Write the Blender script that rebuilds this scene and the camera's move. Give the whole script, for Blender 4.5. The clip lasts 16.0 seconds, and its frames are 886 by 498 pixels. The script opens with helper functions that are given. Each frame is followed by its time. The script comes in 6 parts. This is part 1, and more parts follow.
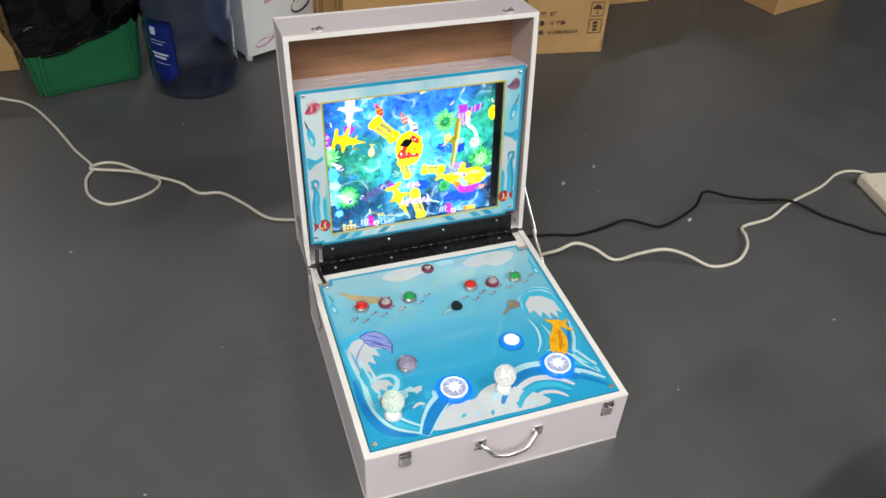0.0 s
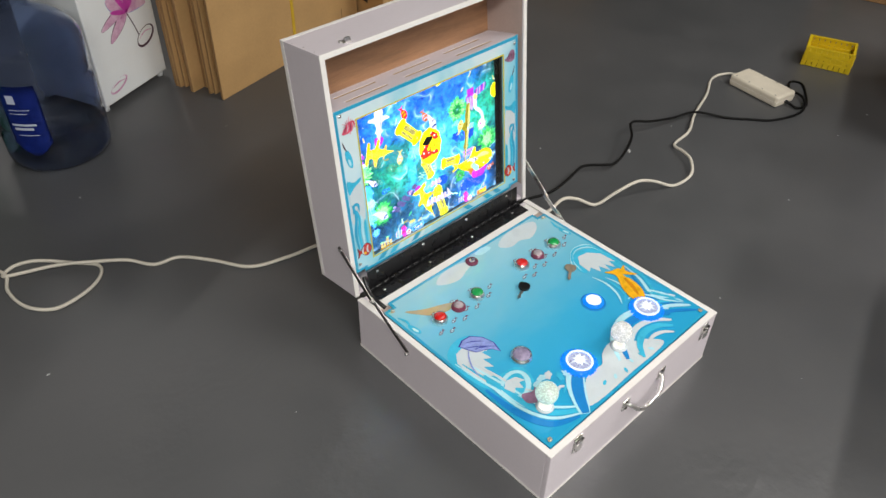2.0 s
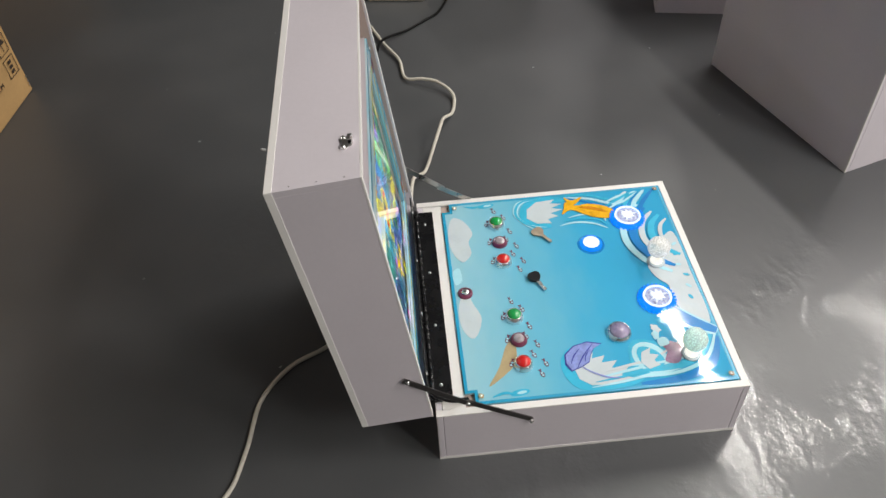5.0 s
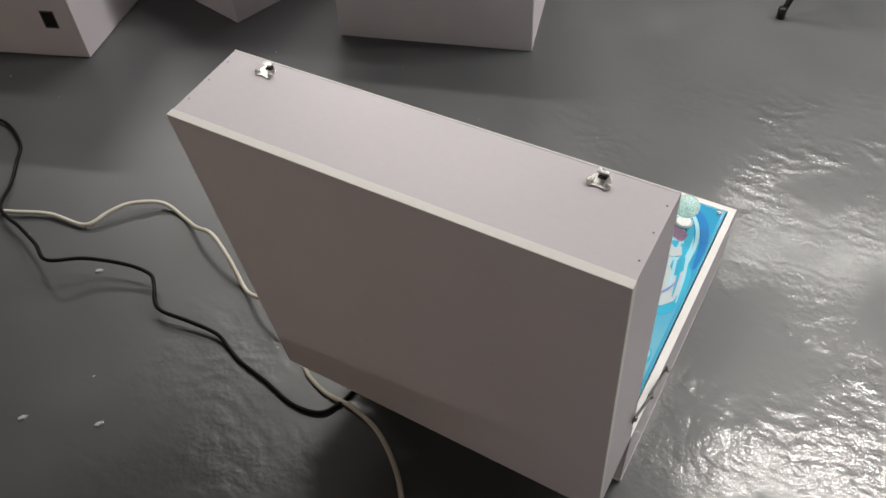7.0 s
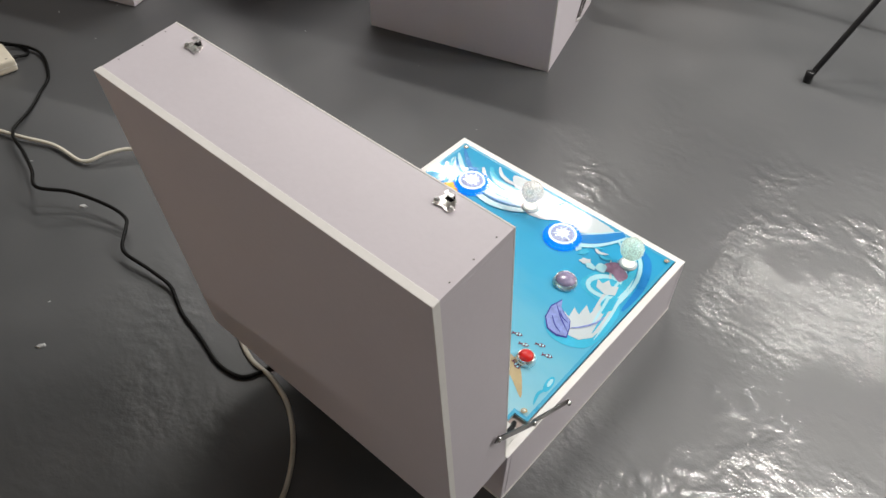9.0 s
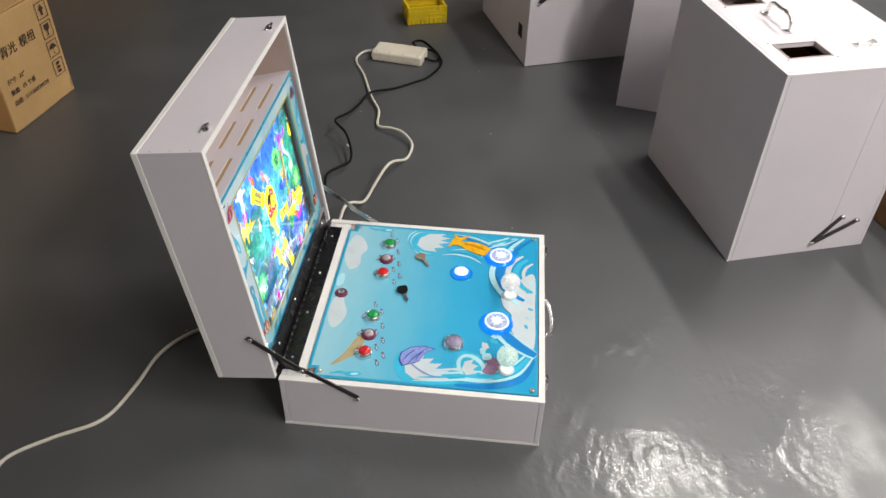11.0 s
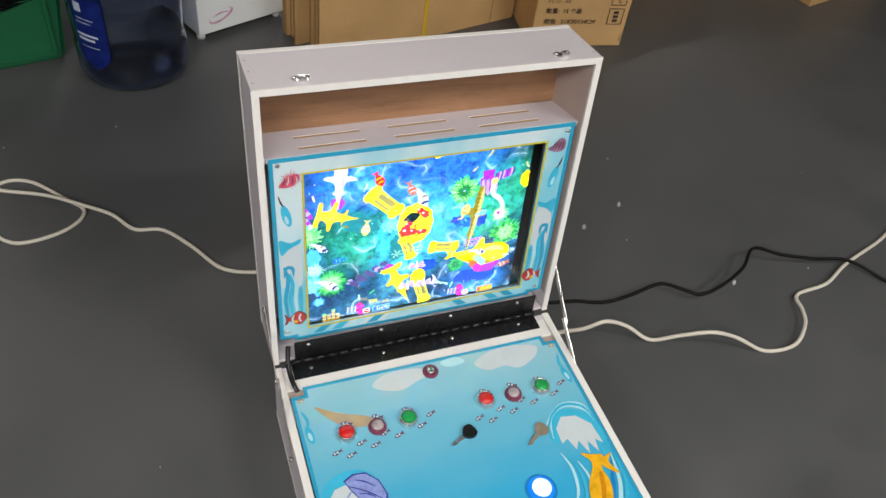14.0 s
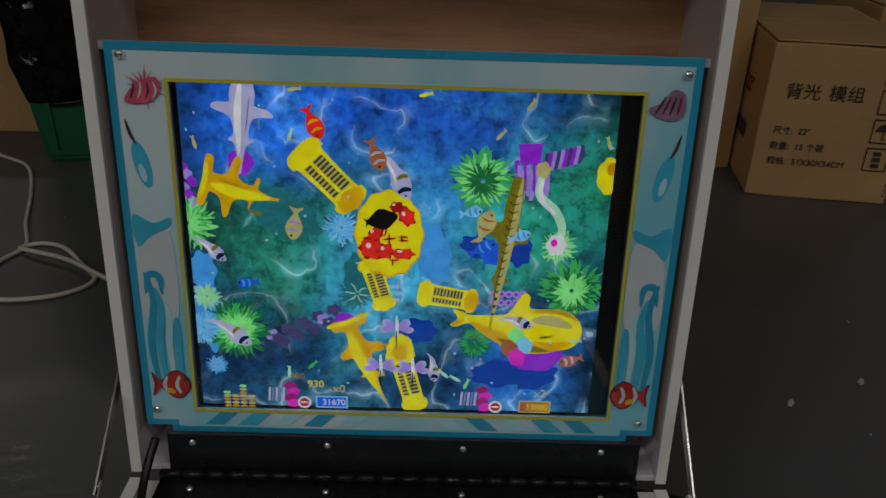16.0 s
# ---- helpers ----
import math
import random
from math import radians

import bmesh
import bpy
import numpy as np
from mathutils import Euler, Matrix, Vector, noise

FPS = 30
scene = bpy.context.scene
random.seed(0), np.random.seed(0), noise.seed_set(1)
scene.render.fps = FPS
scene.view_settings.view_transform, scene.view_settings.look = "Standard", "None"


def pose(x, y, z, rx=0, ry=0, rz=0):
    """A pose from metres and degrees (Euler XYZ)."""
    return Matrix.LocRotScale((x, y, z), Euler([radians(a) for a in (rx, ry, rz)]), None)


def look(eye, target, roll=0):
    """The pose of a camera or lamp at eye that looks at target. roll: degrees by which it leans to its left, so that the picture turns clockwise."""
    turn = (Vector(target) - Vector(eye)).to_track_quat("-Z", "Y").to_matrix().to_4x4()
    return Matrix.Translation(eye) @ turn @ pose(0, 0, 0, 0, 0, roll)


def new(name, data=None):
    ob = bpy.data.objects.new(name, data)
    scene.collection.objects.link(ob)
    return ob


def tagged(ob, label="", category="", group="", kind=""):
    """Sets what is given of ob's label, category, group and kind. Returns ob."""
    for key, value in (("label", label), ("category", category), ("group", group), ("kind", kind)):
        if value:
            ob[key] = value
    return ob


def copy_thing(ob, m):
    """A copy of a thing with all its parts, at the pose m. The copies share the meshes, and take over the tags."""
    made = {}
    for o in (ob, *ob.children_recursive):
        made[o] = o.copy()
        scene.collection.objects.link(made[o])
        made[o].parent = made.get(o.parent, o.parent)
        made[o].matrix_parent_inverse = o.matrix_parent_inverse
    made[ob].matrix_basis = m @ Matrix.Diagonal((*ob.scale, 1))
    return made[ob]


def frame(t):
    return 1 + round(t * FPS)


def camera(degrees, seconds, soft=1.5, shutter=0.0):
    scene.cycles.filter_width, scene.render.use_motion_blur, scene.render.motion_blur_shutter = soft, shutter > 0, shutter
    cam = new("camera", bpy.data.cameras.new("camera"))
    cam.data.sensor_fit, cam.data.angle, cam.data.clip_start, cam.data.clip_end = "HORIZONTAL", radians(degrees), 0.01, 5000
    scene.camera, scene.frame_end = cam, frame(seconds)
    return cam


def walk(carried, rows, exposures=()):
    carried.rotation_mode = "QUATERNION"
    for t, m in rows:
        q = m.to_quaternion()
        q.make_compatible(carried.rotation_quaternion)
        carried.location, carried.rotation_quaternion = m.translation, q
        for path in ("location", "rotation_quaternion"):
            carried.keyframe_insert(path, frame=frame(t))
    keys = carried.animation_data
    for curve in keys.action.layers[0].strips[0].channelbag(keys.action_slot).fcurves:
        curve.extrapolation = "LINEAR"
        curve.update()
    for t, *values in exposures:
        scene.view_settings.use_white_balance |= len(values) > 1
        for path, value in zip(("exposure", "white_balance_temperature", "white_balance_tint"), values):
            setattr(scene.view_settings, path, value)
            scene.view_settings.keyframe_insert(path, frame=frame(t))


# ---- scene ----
cam = camera(58.8, 16.0)
PATH = [
    (0, (-0.422, -1.016, 1.254), (0.119, 0.417, -0.031), 3.4),
    (0.5, (-0.424, -0.958, 1.289), (0.125, 0.489, 0.023), 1.9),
    (1, (-0.519, -0.838, 1.284), (0.188, 0.524, 0.001), 2.0),
    (1.5, (-0.729, -0.658, 1.258), (0.195, 0.532, -0.057), 1.3),
    (2, (-0.915, -0.667, 1.212), (0.154, 0.428, -0.076), 1.4),
    (2.5, (-0.981, -0.621, 1.242), (0.175, 0.367, -0.057), 0.5),
    (3, (-1.112, -0.366, 1.213), (0.289, 0.291, -0.054), -0.7),
    (3.5, (-1.183, -0.17, 1.252), (0.301, 0.191, -0.04), -2.4),
    (4, (-1.114, -0.065, 1.227), (0.37, 0.169, -0.092), -2.9),
    (4.2, (-1.076, -0.01, 1.222), (0.391, 0.174, -0.125), -3.1),
    (6.3, (-0.603, 0.587, 1.142), (0.529, -0.106, -0.355), -1.6),
    (6.5, (-0.53, 0.617, 1.135), (0.505, -0.208, -0.364), -0.9),
    (7, (-0.341, 0.833, 1.098), (0.404, -0.318, -0.357), -3.8),
    (7.5, (-0.33, 0.94, 0.995), (0.294, -0.425, -0.327), -2.4),
    (8, (-0.409, 0.923, 0.97), (0.19, -0.351, -0.451), -2.0),
    (8.5, (-0.479, 0.858, 1.1), (0.21, -0.36, -0.329), -0.7),
    (9, (-0.517, 0.735, 1.127), (0.355, -0.323, -0.329), 2.2),
    (9.2, (-0.515, 0.624, 1.111), (0.455, -0.31, -0.367), 4.0),
    (11.3, (-1.244, -0.15, 1.283), (0.301, 0.035, 0.026), 2.3),
    (11.5, (-1.201, -0.147, 1.26), (0.34, 0.007, -0.005), 4.9),
    (12, (-1.084, -0.196, 1.286), (0.414, 0.126, 0.0), 3.6),
    (12.5, (-0.927, -0.269, 1.284), (0.454, 0.378, -0.01), 3.5),
    (13, (-0.748, -0.398, 1.276), (0.412, 0.538, -0.058), 8.5),
    (13.5, (-0.589, -0.489, 1.213), (0.296, 0.651, -0.172), 10.4),
    (14, (-0.364, -0.524, 1.206), (0.264, 0.751, -0.201), 9.4),
    (14.5, (-0.186, -0.447, 1.144), (0.224, 0.902, -0.274), 8.2),
    (15, (-0.061, -0.337, 1.037), (0.129, 1.091, -0.35), 5.0),
    (15.5, (0.016, -0.299, 0.831), (0.078, 1.336, -0.319), 3.1),
    (16, (0.026, -0.306, 0.656), (0.05, 1.482, -0.239), 1.9),
]
# the clip's camera brightens behind the lid and darkens as it nears the screen
EXPOSURES = [(0.0, -0.42), (4.2, -0.35), (6.3, -0.5), (6.6, -0.47), (7.0, -0.5), (7.5, -0.2), (8.0, -0.08), (8.6, -0.2), (9.2, -0.3), (11.3, -0.35), (13.0, -0.37), (14.0, -0.48), (14.5, -0.65), (15.0, -1.3), (15.5, -2.15), (16.0, -2.6)]
walk(cam, [(t, look(eye, target, roll)) for t, eye, target, roll in PATH], EXPOSURES)

# ---- world and lights ----
world = bpy.data.worlds.new("world")
scene.world = world
world.use_nodes = True
world.node_tree.nodes["Background"].inputs[0].default_value = (0.75, 0.85, 1.0, 1)
world.node_tree.nodes["Background"].inputs[1].default_value = 0.03

CEILING = 2.75
# fluorescent tubes: middle x, y, turn in degrees, watts; the first four follow their reflections
# the other six have no known source; added to fill the darker sides
TUBES = [
    (1.36, -1.27, 12.4, 48), (-0.95, -1.62, 16, 66),
    (1.65, -2.50, 14, 48), (-0.40, -3.25, 10, 48), (-2.5, -1.95, 16, 92), (-2.6, -4.0, 12, 60), (3.7, -2.0, 14, 58),
    (0.6, 4.5, 14, 35), (-2.6, 4.2, 14, 32), (3.8, 4.6, 14, 12),
]


def tube_lamp(x, y, turn, watts):
    data = bpy.data.lights.new("tube_lamp", "AREA")
    data.shape, data.size, data.size_y = "RECTANGLE", 1.18, 0.05
    data.energy, data.color = watts, (1.0, 0.955, 0.905)
    ob = new("tube_lamp", data)
    ob.matrix_world = pose(x, y, CEILING - 0.075, 0, 0, turn)
    return ob


for row in TUBES:
    tube_lamp(*row)


# ---- node materials ----
def shader(name):
    m = bpy.data.materials.new(name)
    m.use_nodes = True
    nt = m.node_tree
    return m, nt, nt.nodes["Principled BSDF"]


def node(nt, kind, **values):
    n = nt.nodes.new(kind)
    for key, value in values.items():
        n.inputs[key.replace("_", " ")].default_value = value
    return n


def ramp(nt, fac, stops):
    n = nt.nodes.new("ShaderNodeValToRGB")
    e = n.color_ramp.elements
    while len(e) < len(stops):
        e.new(0.5)
    for k, (at, col) in enumerate(stops):
        e[k].position, e[k].color = at, (*col, 1)
    nt.links.new(fac, n.inputs[0])
    return n


def noise_at(nt, scale, detail=4.0, stretch=(1, 1, 1), rough=0.55):
    co = nt.nodes.new("ShaderNodeTexCoord")
    mp = nt.nodes.new("ShaderNodeMapping")
    mp.inputs["Scale"].default_value = stretch
    nt.links.new(co.outputs["Object"], mp.inputs[0])
    n = node(nt, "ShaderNodeTexNoise", Scale=scale, Detail=detail, Roughness=rough)
    nt.links.new(mp.outputs[0], n.inputs["Vector"])
    return n.outputs["Fac"]


def tint(c, k):
    return tuple(min(1.0, v * k) for v in c)


def surface(name, color, rough=0.5, metal=0.0, vary=0.12, scale=8.0, grain=180.0, bump=0.05, coat=0.0, spec=0.5, stretch=(1, 1, 1), lift=None):
    """Colour with stains at one scale and grain at another, uneven gloss and fine relief."""
    m, nt, b = shader(name)
    big, fine = noise_at(nt, scale, 5, stretch), noise_at(nt, grain, 3, stretch)
    mix = nt.nodes.new("ShaderNodeMath")
    mix.operation = "MULTIPLY_ADD"
    nt.links.new(fine, mix.inputs[0])
    mix.inputs[1].default_value = 0.35
    nt.links.new(big, mix.inputs[2])
    c = ramp(nt, mix.outputs[0], [(0.35, tint(color, 1 - vary)), (0.95, lift or tint(color, 1 + vary))])
    nt.links.new(c.outputs[0], b.inputs["Base Color"])
    r = ramp(nt, big, [(0.3, (max(0.02, rough * 0.85),) * 3), (0.75, (min(1, rough * 1.18),) * 3)])
    nt.links.new(r.outputs[0], b.inputs["Roughness"])
    b.inputs["Metallic"].default_value = metal
    b.inputs["Specular IOR Level"].default_value = spec
    b.inputs["Coat Weight"].default_value = coat
    b.inputs["Coat Roughness"].default_value = 0.06
    if bump:
        bp = node(nt, "ShaderNodeBump", Strength=bump, Distance=0.002)
        nt.links.new(fine, bp.inputs["Height"])
        nt.links.new(bp.outputs[0], b.inputs["Normal"])
    return m


def glow(name, color, strength, vary=0.25, scale=60.0):
    """A lit part of a display or of a lamp button."""
    m, nt, b = shader(name)
    c = ramp(nt, noise_at(nt, scale, 6, (1, 1, 1), 0.7), [(0.3, tint(color, 1 - vary)), (0.7, tint(color, 1 + vary))])
    b.inputs["Base Color"].default_value = (0.01, 0.01, 0.01, 1)
    b.inputs["Roughness"].default_value = 0.06
    b.inputs["Specular IOR Level"].default_value = 0.35
    nt.links.new(c.outputs[0], b.inputs["Emission Color"])
    b.inputs["Emission Strength"].default_value = strength
    return m


def crumpled_film(name, color):
    """Thin glossy film with crisp creases."""
    m, nt, b = shader(name)
    b.inputs["Base Color"].default_value = (*color, 1)
    b.inputs["Specular IOR Level"].default_value = 0.35
    r = ramp(nt, noise_at(nt, 14, 3), [(0.3, (0.09,) * 3), (0.7, (0.18,) * 3)])
    nt.links.new(r.outputs[0], b.inputs["Roughness"])
    co = nt.nodes.new("ShaderNodeTexCoord")
    wn = node(nt, "ShaderNodeTexNoise", Scale=9.0, Detail=4.0)
    nt.links.new(co.outputs["Object"], wn.inputs["Vector"])
    warp = nt.nodes.new("ShaderNodeVectorMath")
    warp.operation = "MULTIPLY_ADD"
    nt.links.new(wn.outputs["Color"], warp.inputs[0])
    warp.inputs[1].default_value = (0.12, 0.12, 0.12)
    nt.links.new(co.outputs["Object"], warp.inputs[2])
    v = node(nt, "ShaderNodeTexVoronoi", Scale=11.0)
    nt.links.new(warp.outputs[0], v.inputs["Vector"])
    bp = node(nt, "ShaderNodeBump", Strength=0.9, Distance=0.03)
    nt.links.new(v.outputs["Distance"], bp.inputs["Height"])
    nt.links.new(bp.outputs[0], b.inputs["Normal"])
    return m


def floor_paint():
    m, nt, b = shader("grey_floor_paint")
    co = nt.nodes.new("ShaderNodeTexCoord")
    big, mid, fine = noise_at(nt, 0.9, 5), noise_at(nt, 6, 6), noise_at(nt, 90, 3)
    a = nt.nodes.new("ShaderNodeMath")
    a.operation = "MULTIPLY_ADD"
    nt.links.new(mid, a.inputs[0])
    a.inputs[1].default_value = 0.4
    nt.links.new(big, a.inputs[2])
    c = ramp(nt, a.outputs[0], [(0.4, (0.060, 0.064, 0.067)), (0.95, (0.094, 0.096, 0.099))])
    nt.links.new(c.outputs[0], b.inputs["Base Color"])
    r = ramp(nt, mid, [(0.25, (0.36,) * 3), (0.8, (0.50,) * 3)])
    # crinkled coat, strongest in the patch in front of the machine and by its back corner
    crinkle = noise_at(nt, 9.0, 5, (1, 1, 1), 0.58)
    cells = node(nt, "ShaderNodeTexVoronoi", Scale=7.0)
    cells.feature = "SMOOTH_F1"
    warp = nt.nodes.new("ShaderNodeVectorMath")
    warp.operation = "MULTIPLY_ADD"
    wn = node(nt, "ShaderNodeTexNoise", Scale=5.0, Detail=3.0)
    nt.links.new(co.outputs["Object"], wn.inputs["Vector"])
    nt.links.new(wn.outputs["Color"], warp.inputs[0])
    warp.inputs[1].default_value = (0.25, 0.25, 0.25)
    nt.links.new(co.outputs["Object"], warp.inputs[2])
    nt.links.new(warp.outputs[0], cells.inputs["Vector"])
    h = nt.nodes.new("ShaderNodeMath")
    h.operation = "MULTIPLY_ADD"
    nt.links.new(cells.outputs["Distance"], h.inputs[0])
    h.inputs[1].default_value = 0.4
    nt.links.new(crinkle, h.inputs[2])
    arcs = node(nt, "ShaderNodeTexWave", Scale=7.5, Distortion=5.0, Detail=3.0)
    arcs.wave_type = "RINGS"
    arcs.inputs["Detail Scale"].default_value = 1.3
    nt.links.new(warp.outputs[0], arcs.inputs["Vector"])
    h2 = nt.nodes.new("ShaderNodeMath")
    h2.operation = "MULTIPLY_ADD"
    nt.links.new(arcs.outputs["Fac"], h2.inputs[0])
    h2.inputs[1].default_value = 0.06
    nt.links.new(h.outputs[0], h2.inputs[2])
    ridge = noise_at(nt, 30, 4, (1, 1.3, 1), 0.55)
    h3 = nt.nodes.new("ShaderNodeMath")
    h3.operation = "MULTIPLY_ADD"
    nt.links.new(ridge, h3.inputs[0])
    h3.inputs[1].default_value = 0.24
    nt.links.new(h2.outputs[0], h3.inputs[2])
    h = h3
    masks = []
    for (x, y), near, far, most in (((-0.46, -0.30), 0.25, 1.05, 1.0), ((0.28, 0.46), 0.0, 0.5, 0.85)):
        d = nt.nodes.new("ShaderNodeVectorMath")
        d.operation = "DISTANCE"
        nt.links.new(co.outputs["Object"], d.inputs[0])
        d.inputs[1].default_value = (x, y, 0.0)
        k = node(nt, "ShaderNodeMapRange")
        k.interpolation_type = "SMOOTHERSTEP"
        k.inputs["From Min"].default_value, k.inputs["From Max"].default_value = far, near
        k.inputs["To Min"].default_value, k.inputs["To Max"].default_value = 0.0, most
        nt.links.new(d.outputs["Value"], k.inputs["Value"])
        masks.append(k.outputs[0])
    top = nt.nodes.new("ShaderNodeMath")
    top.operation = "MAXIMUM"
    nt.links.new(masks[0], top.inputs[0])
    nt.links.new(masks[1], top.inputs[1])
    uneven = ramp(nt, noise_at(nt, 4.5, 3), [(0.40, (0.10,) * 3), (0.60, (1, 1, 1))])
    rough_top = nt.nodes.new("ShaderNodeMath")
    rough_top.operation = "MULTIPLY"
    nt.links.new(top.outputs[0], rough_top.inputs[0])
    nt.links.new(uneven.outputs[0], rough_top.inputs[1])
    k = nt.nodes.new("ShaderNodeMath")
    k.operation = "MULTIPLY_ADD"
    nt.links.new(rough_top.outputs[0], k.inputs[0])
    k.inputs[1].default_value, k.inputs[2].default_value = 0.5, 0.012
    gloss = nt.nodes.new("ShaderNodeMath")
    gloss.operation = "MULTIPLY_ADD"
    nt.links.new(top.outputs[0], gloss.inputs[0])
    gloss.inputs[1].default_value = -0.05
    nt.links.new(r.outputs[0], gloss.inputs[2])
    nt.links.new(gloss.outputs[0], b.inputs["Roughness"])
    b1 = node(nt, "ShaderNodeBump", Distance=0.013)
    nt.links.new(k.outputs[0], b1.inputs["Strength"])
    nt.links.new(h.outputs[0], b1.inputs["Height"])
    b2 = node(nt, "ShaderNodeBump", Strength=0.03, Distance=0.002)
    nt.links.new(fine, b2.inputs["Height"])
    nt.links.new(b1.outputs[0], b2.inputs["Normal"])
    nt.links.new(b2.outputs[0], b.inputs["Normal"])
    shine = nt.nodes.new("ShaderNodeMath")
    shine.operation = "MULTIPLY"
    nt.links.new(rough_top.outputs[0], shine.inputs[0])
    shine.inputs[1].default_value = 0.9
    b.inputs["Specular IOR Level"].default_value = 0.62
    nt.links.new(shine.outputs[0], b.inputs["Coat Weight"])
    b.inputs["Coat Roughness"].default_value = 0.12
    nt.links.new(b2.outputs[0], b.inputs["Coat Normal"])
    return m


def panel_print():
    """Sky-to-sea print: pale cyan at the back, deep cyan towards the player."""
    m, nt, b = shader("sea_print")
    co = nt.nodes.new("ShaderNodeTexCoord")
    sep = nt.nodes.new("ShaderNodeSeparateXYZ")
    nt.links.new(co.outputs["Object"], sep.inputs[0])
    k = node(nt, "ShaderNodeMapRange")
    k.inputs["From Min"].default_value, k.inputs["From Max"].default_value = 0.21, -0.22
    nt.links.new(sep.outputs["Y"], k.inputs["Value"])
    w = nt.nodes.new("ShaderNodeMath")
    w.operation = "MULTIPLY_ADD"
    nt.links.new(noise_at(nt, 9, 4, (1, 2, 1)), w.inputs[0])
    w.inputs[1].default_value = 0.22
    nt.links.new(k.outputs[0], w.inputs[2])
    c = ramp(nt, w.outputs[0], [(0.10, (0.34, 0.60, 0.68)), (0.42, (0.16, 0.50, 0.66)), (0.72, (0.045, 0.40, 0.65)), (1.0, (0.022, 0.35, 0.62))])
    nt.links.new(c.outputs[0], b.inputs["Base Color"])
    b.inputs["Roughness"].default_value = 0.4
    b.inputs["Specular IOR Level"].default_value = 0.1
    b.inputs["Coat Weight"].default_value = 1.0
    b.inputs["Coat Roughness"].default_value = 0.03
    return m


def frame_print():
    m, nt, b = shader("pale_sky_print")
    c = ramp(nt, noise_at(nt, 7, 3, (1, 1, 0.7)), [(0.38, (0.22, 0.60, 0.74)), (0.62, (0.62, 0.76, 0.80))])
    nt.links.new(c.outputs[0], b.inputs["Base Color"])
    b.inputs["Roughness"].default_value = 0.4
    b.inputs["Specular IOR Level"].default_value = 0.1
    b.inputs["Coat Weight"].default_value = 1.0
    b.inputs["Coat Roughness"].default_value = 0.03
    return m


def water_glow(strength):
    """The lit sea picture of the display: navy above, teal middle, green banks, pale ripple lines."""
    m, nt, b = shader("lit_water_picture")
    co = nt.nodes.new("ShaderNodeTexCoord")

    def bent(scale, amount):
        wn = node(nt, "ShaderNodeTexNoise", Scale=scale, Detail=4.0)
        nt.links.new(co.outputs["Object"], wn.inputs["Vector"])
        w = nt.nodes.new("ShaderNodeVectorMath")
        w.operation = "MULTIPLY_ADD"
        nt.links.new(wn.outputs["Color"], w.inputs[0])
        w.inputs[1].default_value = (amount,) * 3
        nt.links.new(co.outputs["Object"], w.inputs[2])
        return w.outputs[0]

    murk = ramp(nt, noise_at(nt, 11, 7, (1, 1, 1), 0.62), [(0.30, (0.001, 0.006, 0.016)), (0.44, (0.004, 0.026, 0.085)), (0.56, (0.008, 0.06, 0.14)), (0.70, (0.03, 0.17, 0.24))])
    total = murk.outputs[0]

    def add(socket, mode="ADD", fac=1.0):
        nonlocal total
        mix = nt.nodes.new("ShaderNodeMixRGB")
        mix.blend_type = mode
        if isinstance(fac, float):
            mix.inputs[0].default_value = fac
        else:
            nt.links.new(fac, mix.inputs[0])
        nt.links.new(total, mix.inputs[1])
        if isinstance(socket, tuple):
            mix.inputs[2].default_value = (*socket, 1)
        else:
            nt.links.new(socket, mix.inputs[2])
        total = mix.outputs[0]

    # banks of colour: place across and up the picture, reach, colour
    warped = bent(9.0, 0.10)
    for (x, z), reach, colour in (((0.02, 0.49), 0.15, (0.004, 0.03, 0.30)), ((-0.12, 0.47), 0.09, (0.006, 0.07, 0.5)), ((0.0, 0.36), 0.13, (0.02, 0.17, 0.26)), ((-0.11, 0.34), 0.09, (0.008, 0.16, 0.03)),
                                  ((0.15, 0.40), 0.10, (0.008, 0.18, 0.05)), ((0.09, 0.36), 0.06, (0.012, 0.2, 0.1)), ((0.10, 0.24), 0.08, (0.01, 0.10, 0.42)), ((-0.02, 0.30), 0.07, (0.02, 0.19, 0.28))):
        d = nt.nodes.new("ShaderNodeVectorMath")
        d.operation = "DISTANCE"
        flat = nt.nodes.new("ShaderNodeVectorMath")
        flat.operation = "MULTIPLY"
        flat.inputs[1].default_value = (1, 0, 1)
        nt.links.new(warped, flat.inputs[0])
        nt.links.new(flat.outputs[0], d.inputs[0])
        d.inputs[1].default_value = (x + 0.05, 0, z + 0.05)
        k = node(nt, "ShaderNodeMapRange")
        k.interpolation_type = "SMOOTHSTEP"
        k.inputs["From Min"].default_value, k.inputs["From Max"].default_value = reach, reach * 0.15
        nt.links.new(d.outputs["Value"], k.inputs["Value"])
        add(colour, "ADD", k.outputs[0])
    # fine grain of the sea bed
    grain = ramp(nt, noise_at(nt, 70, 6, (1, 1, 1), 0.75), [(0.36, (0.25, 0.25, 0.25)), (0.64, (2.0, 2.0, 2.0))])
    add(grain.outputs[0], "MULTIPLY", 0.75)
    # ripple lines, some strong, some faint
    v = node(nt, "ShaderNodeTexNoise", Scale=13.0, Detail=1.0)
    nt.links.new(bent(16.0, 0.05), v.inputs["Vector"])
    half = nt.nodes.new("ShaderNodeMath")
    half.operation = "SUBTRACT"
    half.inputs[1].default_value = 0.5
    nt.links.new(v.outputs["Fac"], half.inputs[0])
    size = nt.nodes.new("ShaderNodeMath")
    size.operation = "ABSOLUTE"
    nt.links.new(half.outputs[0], size.inputs[0])
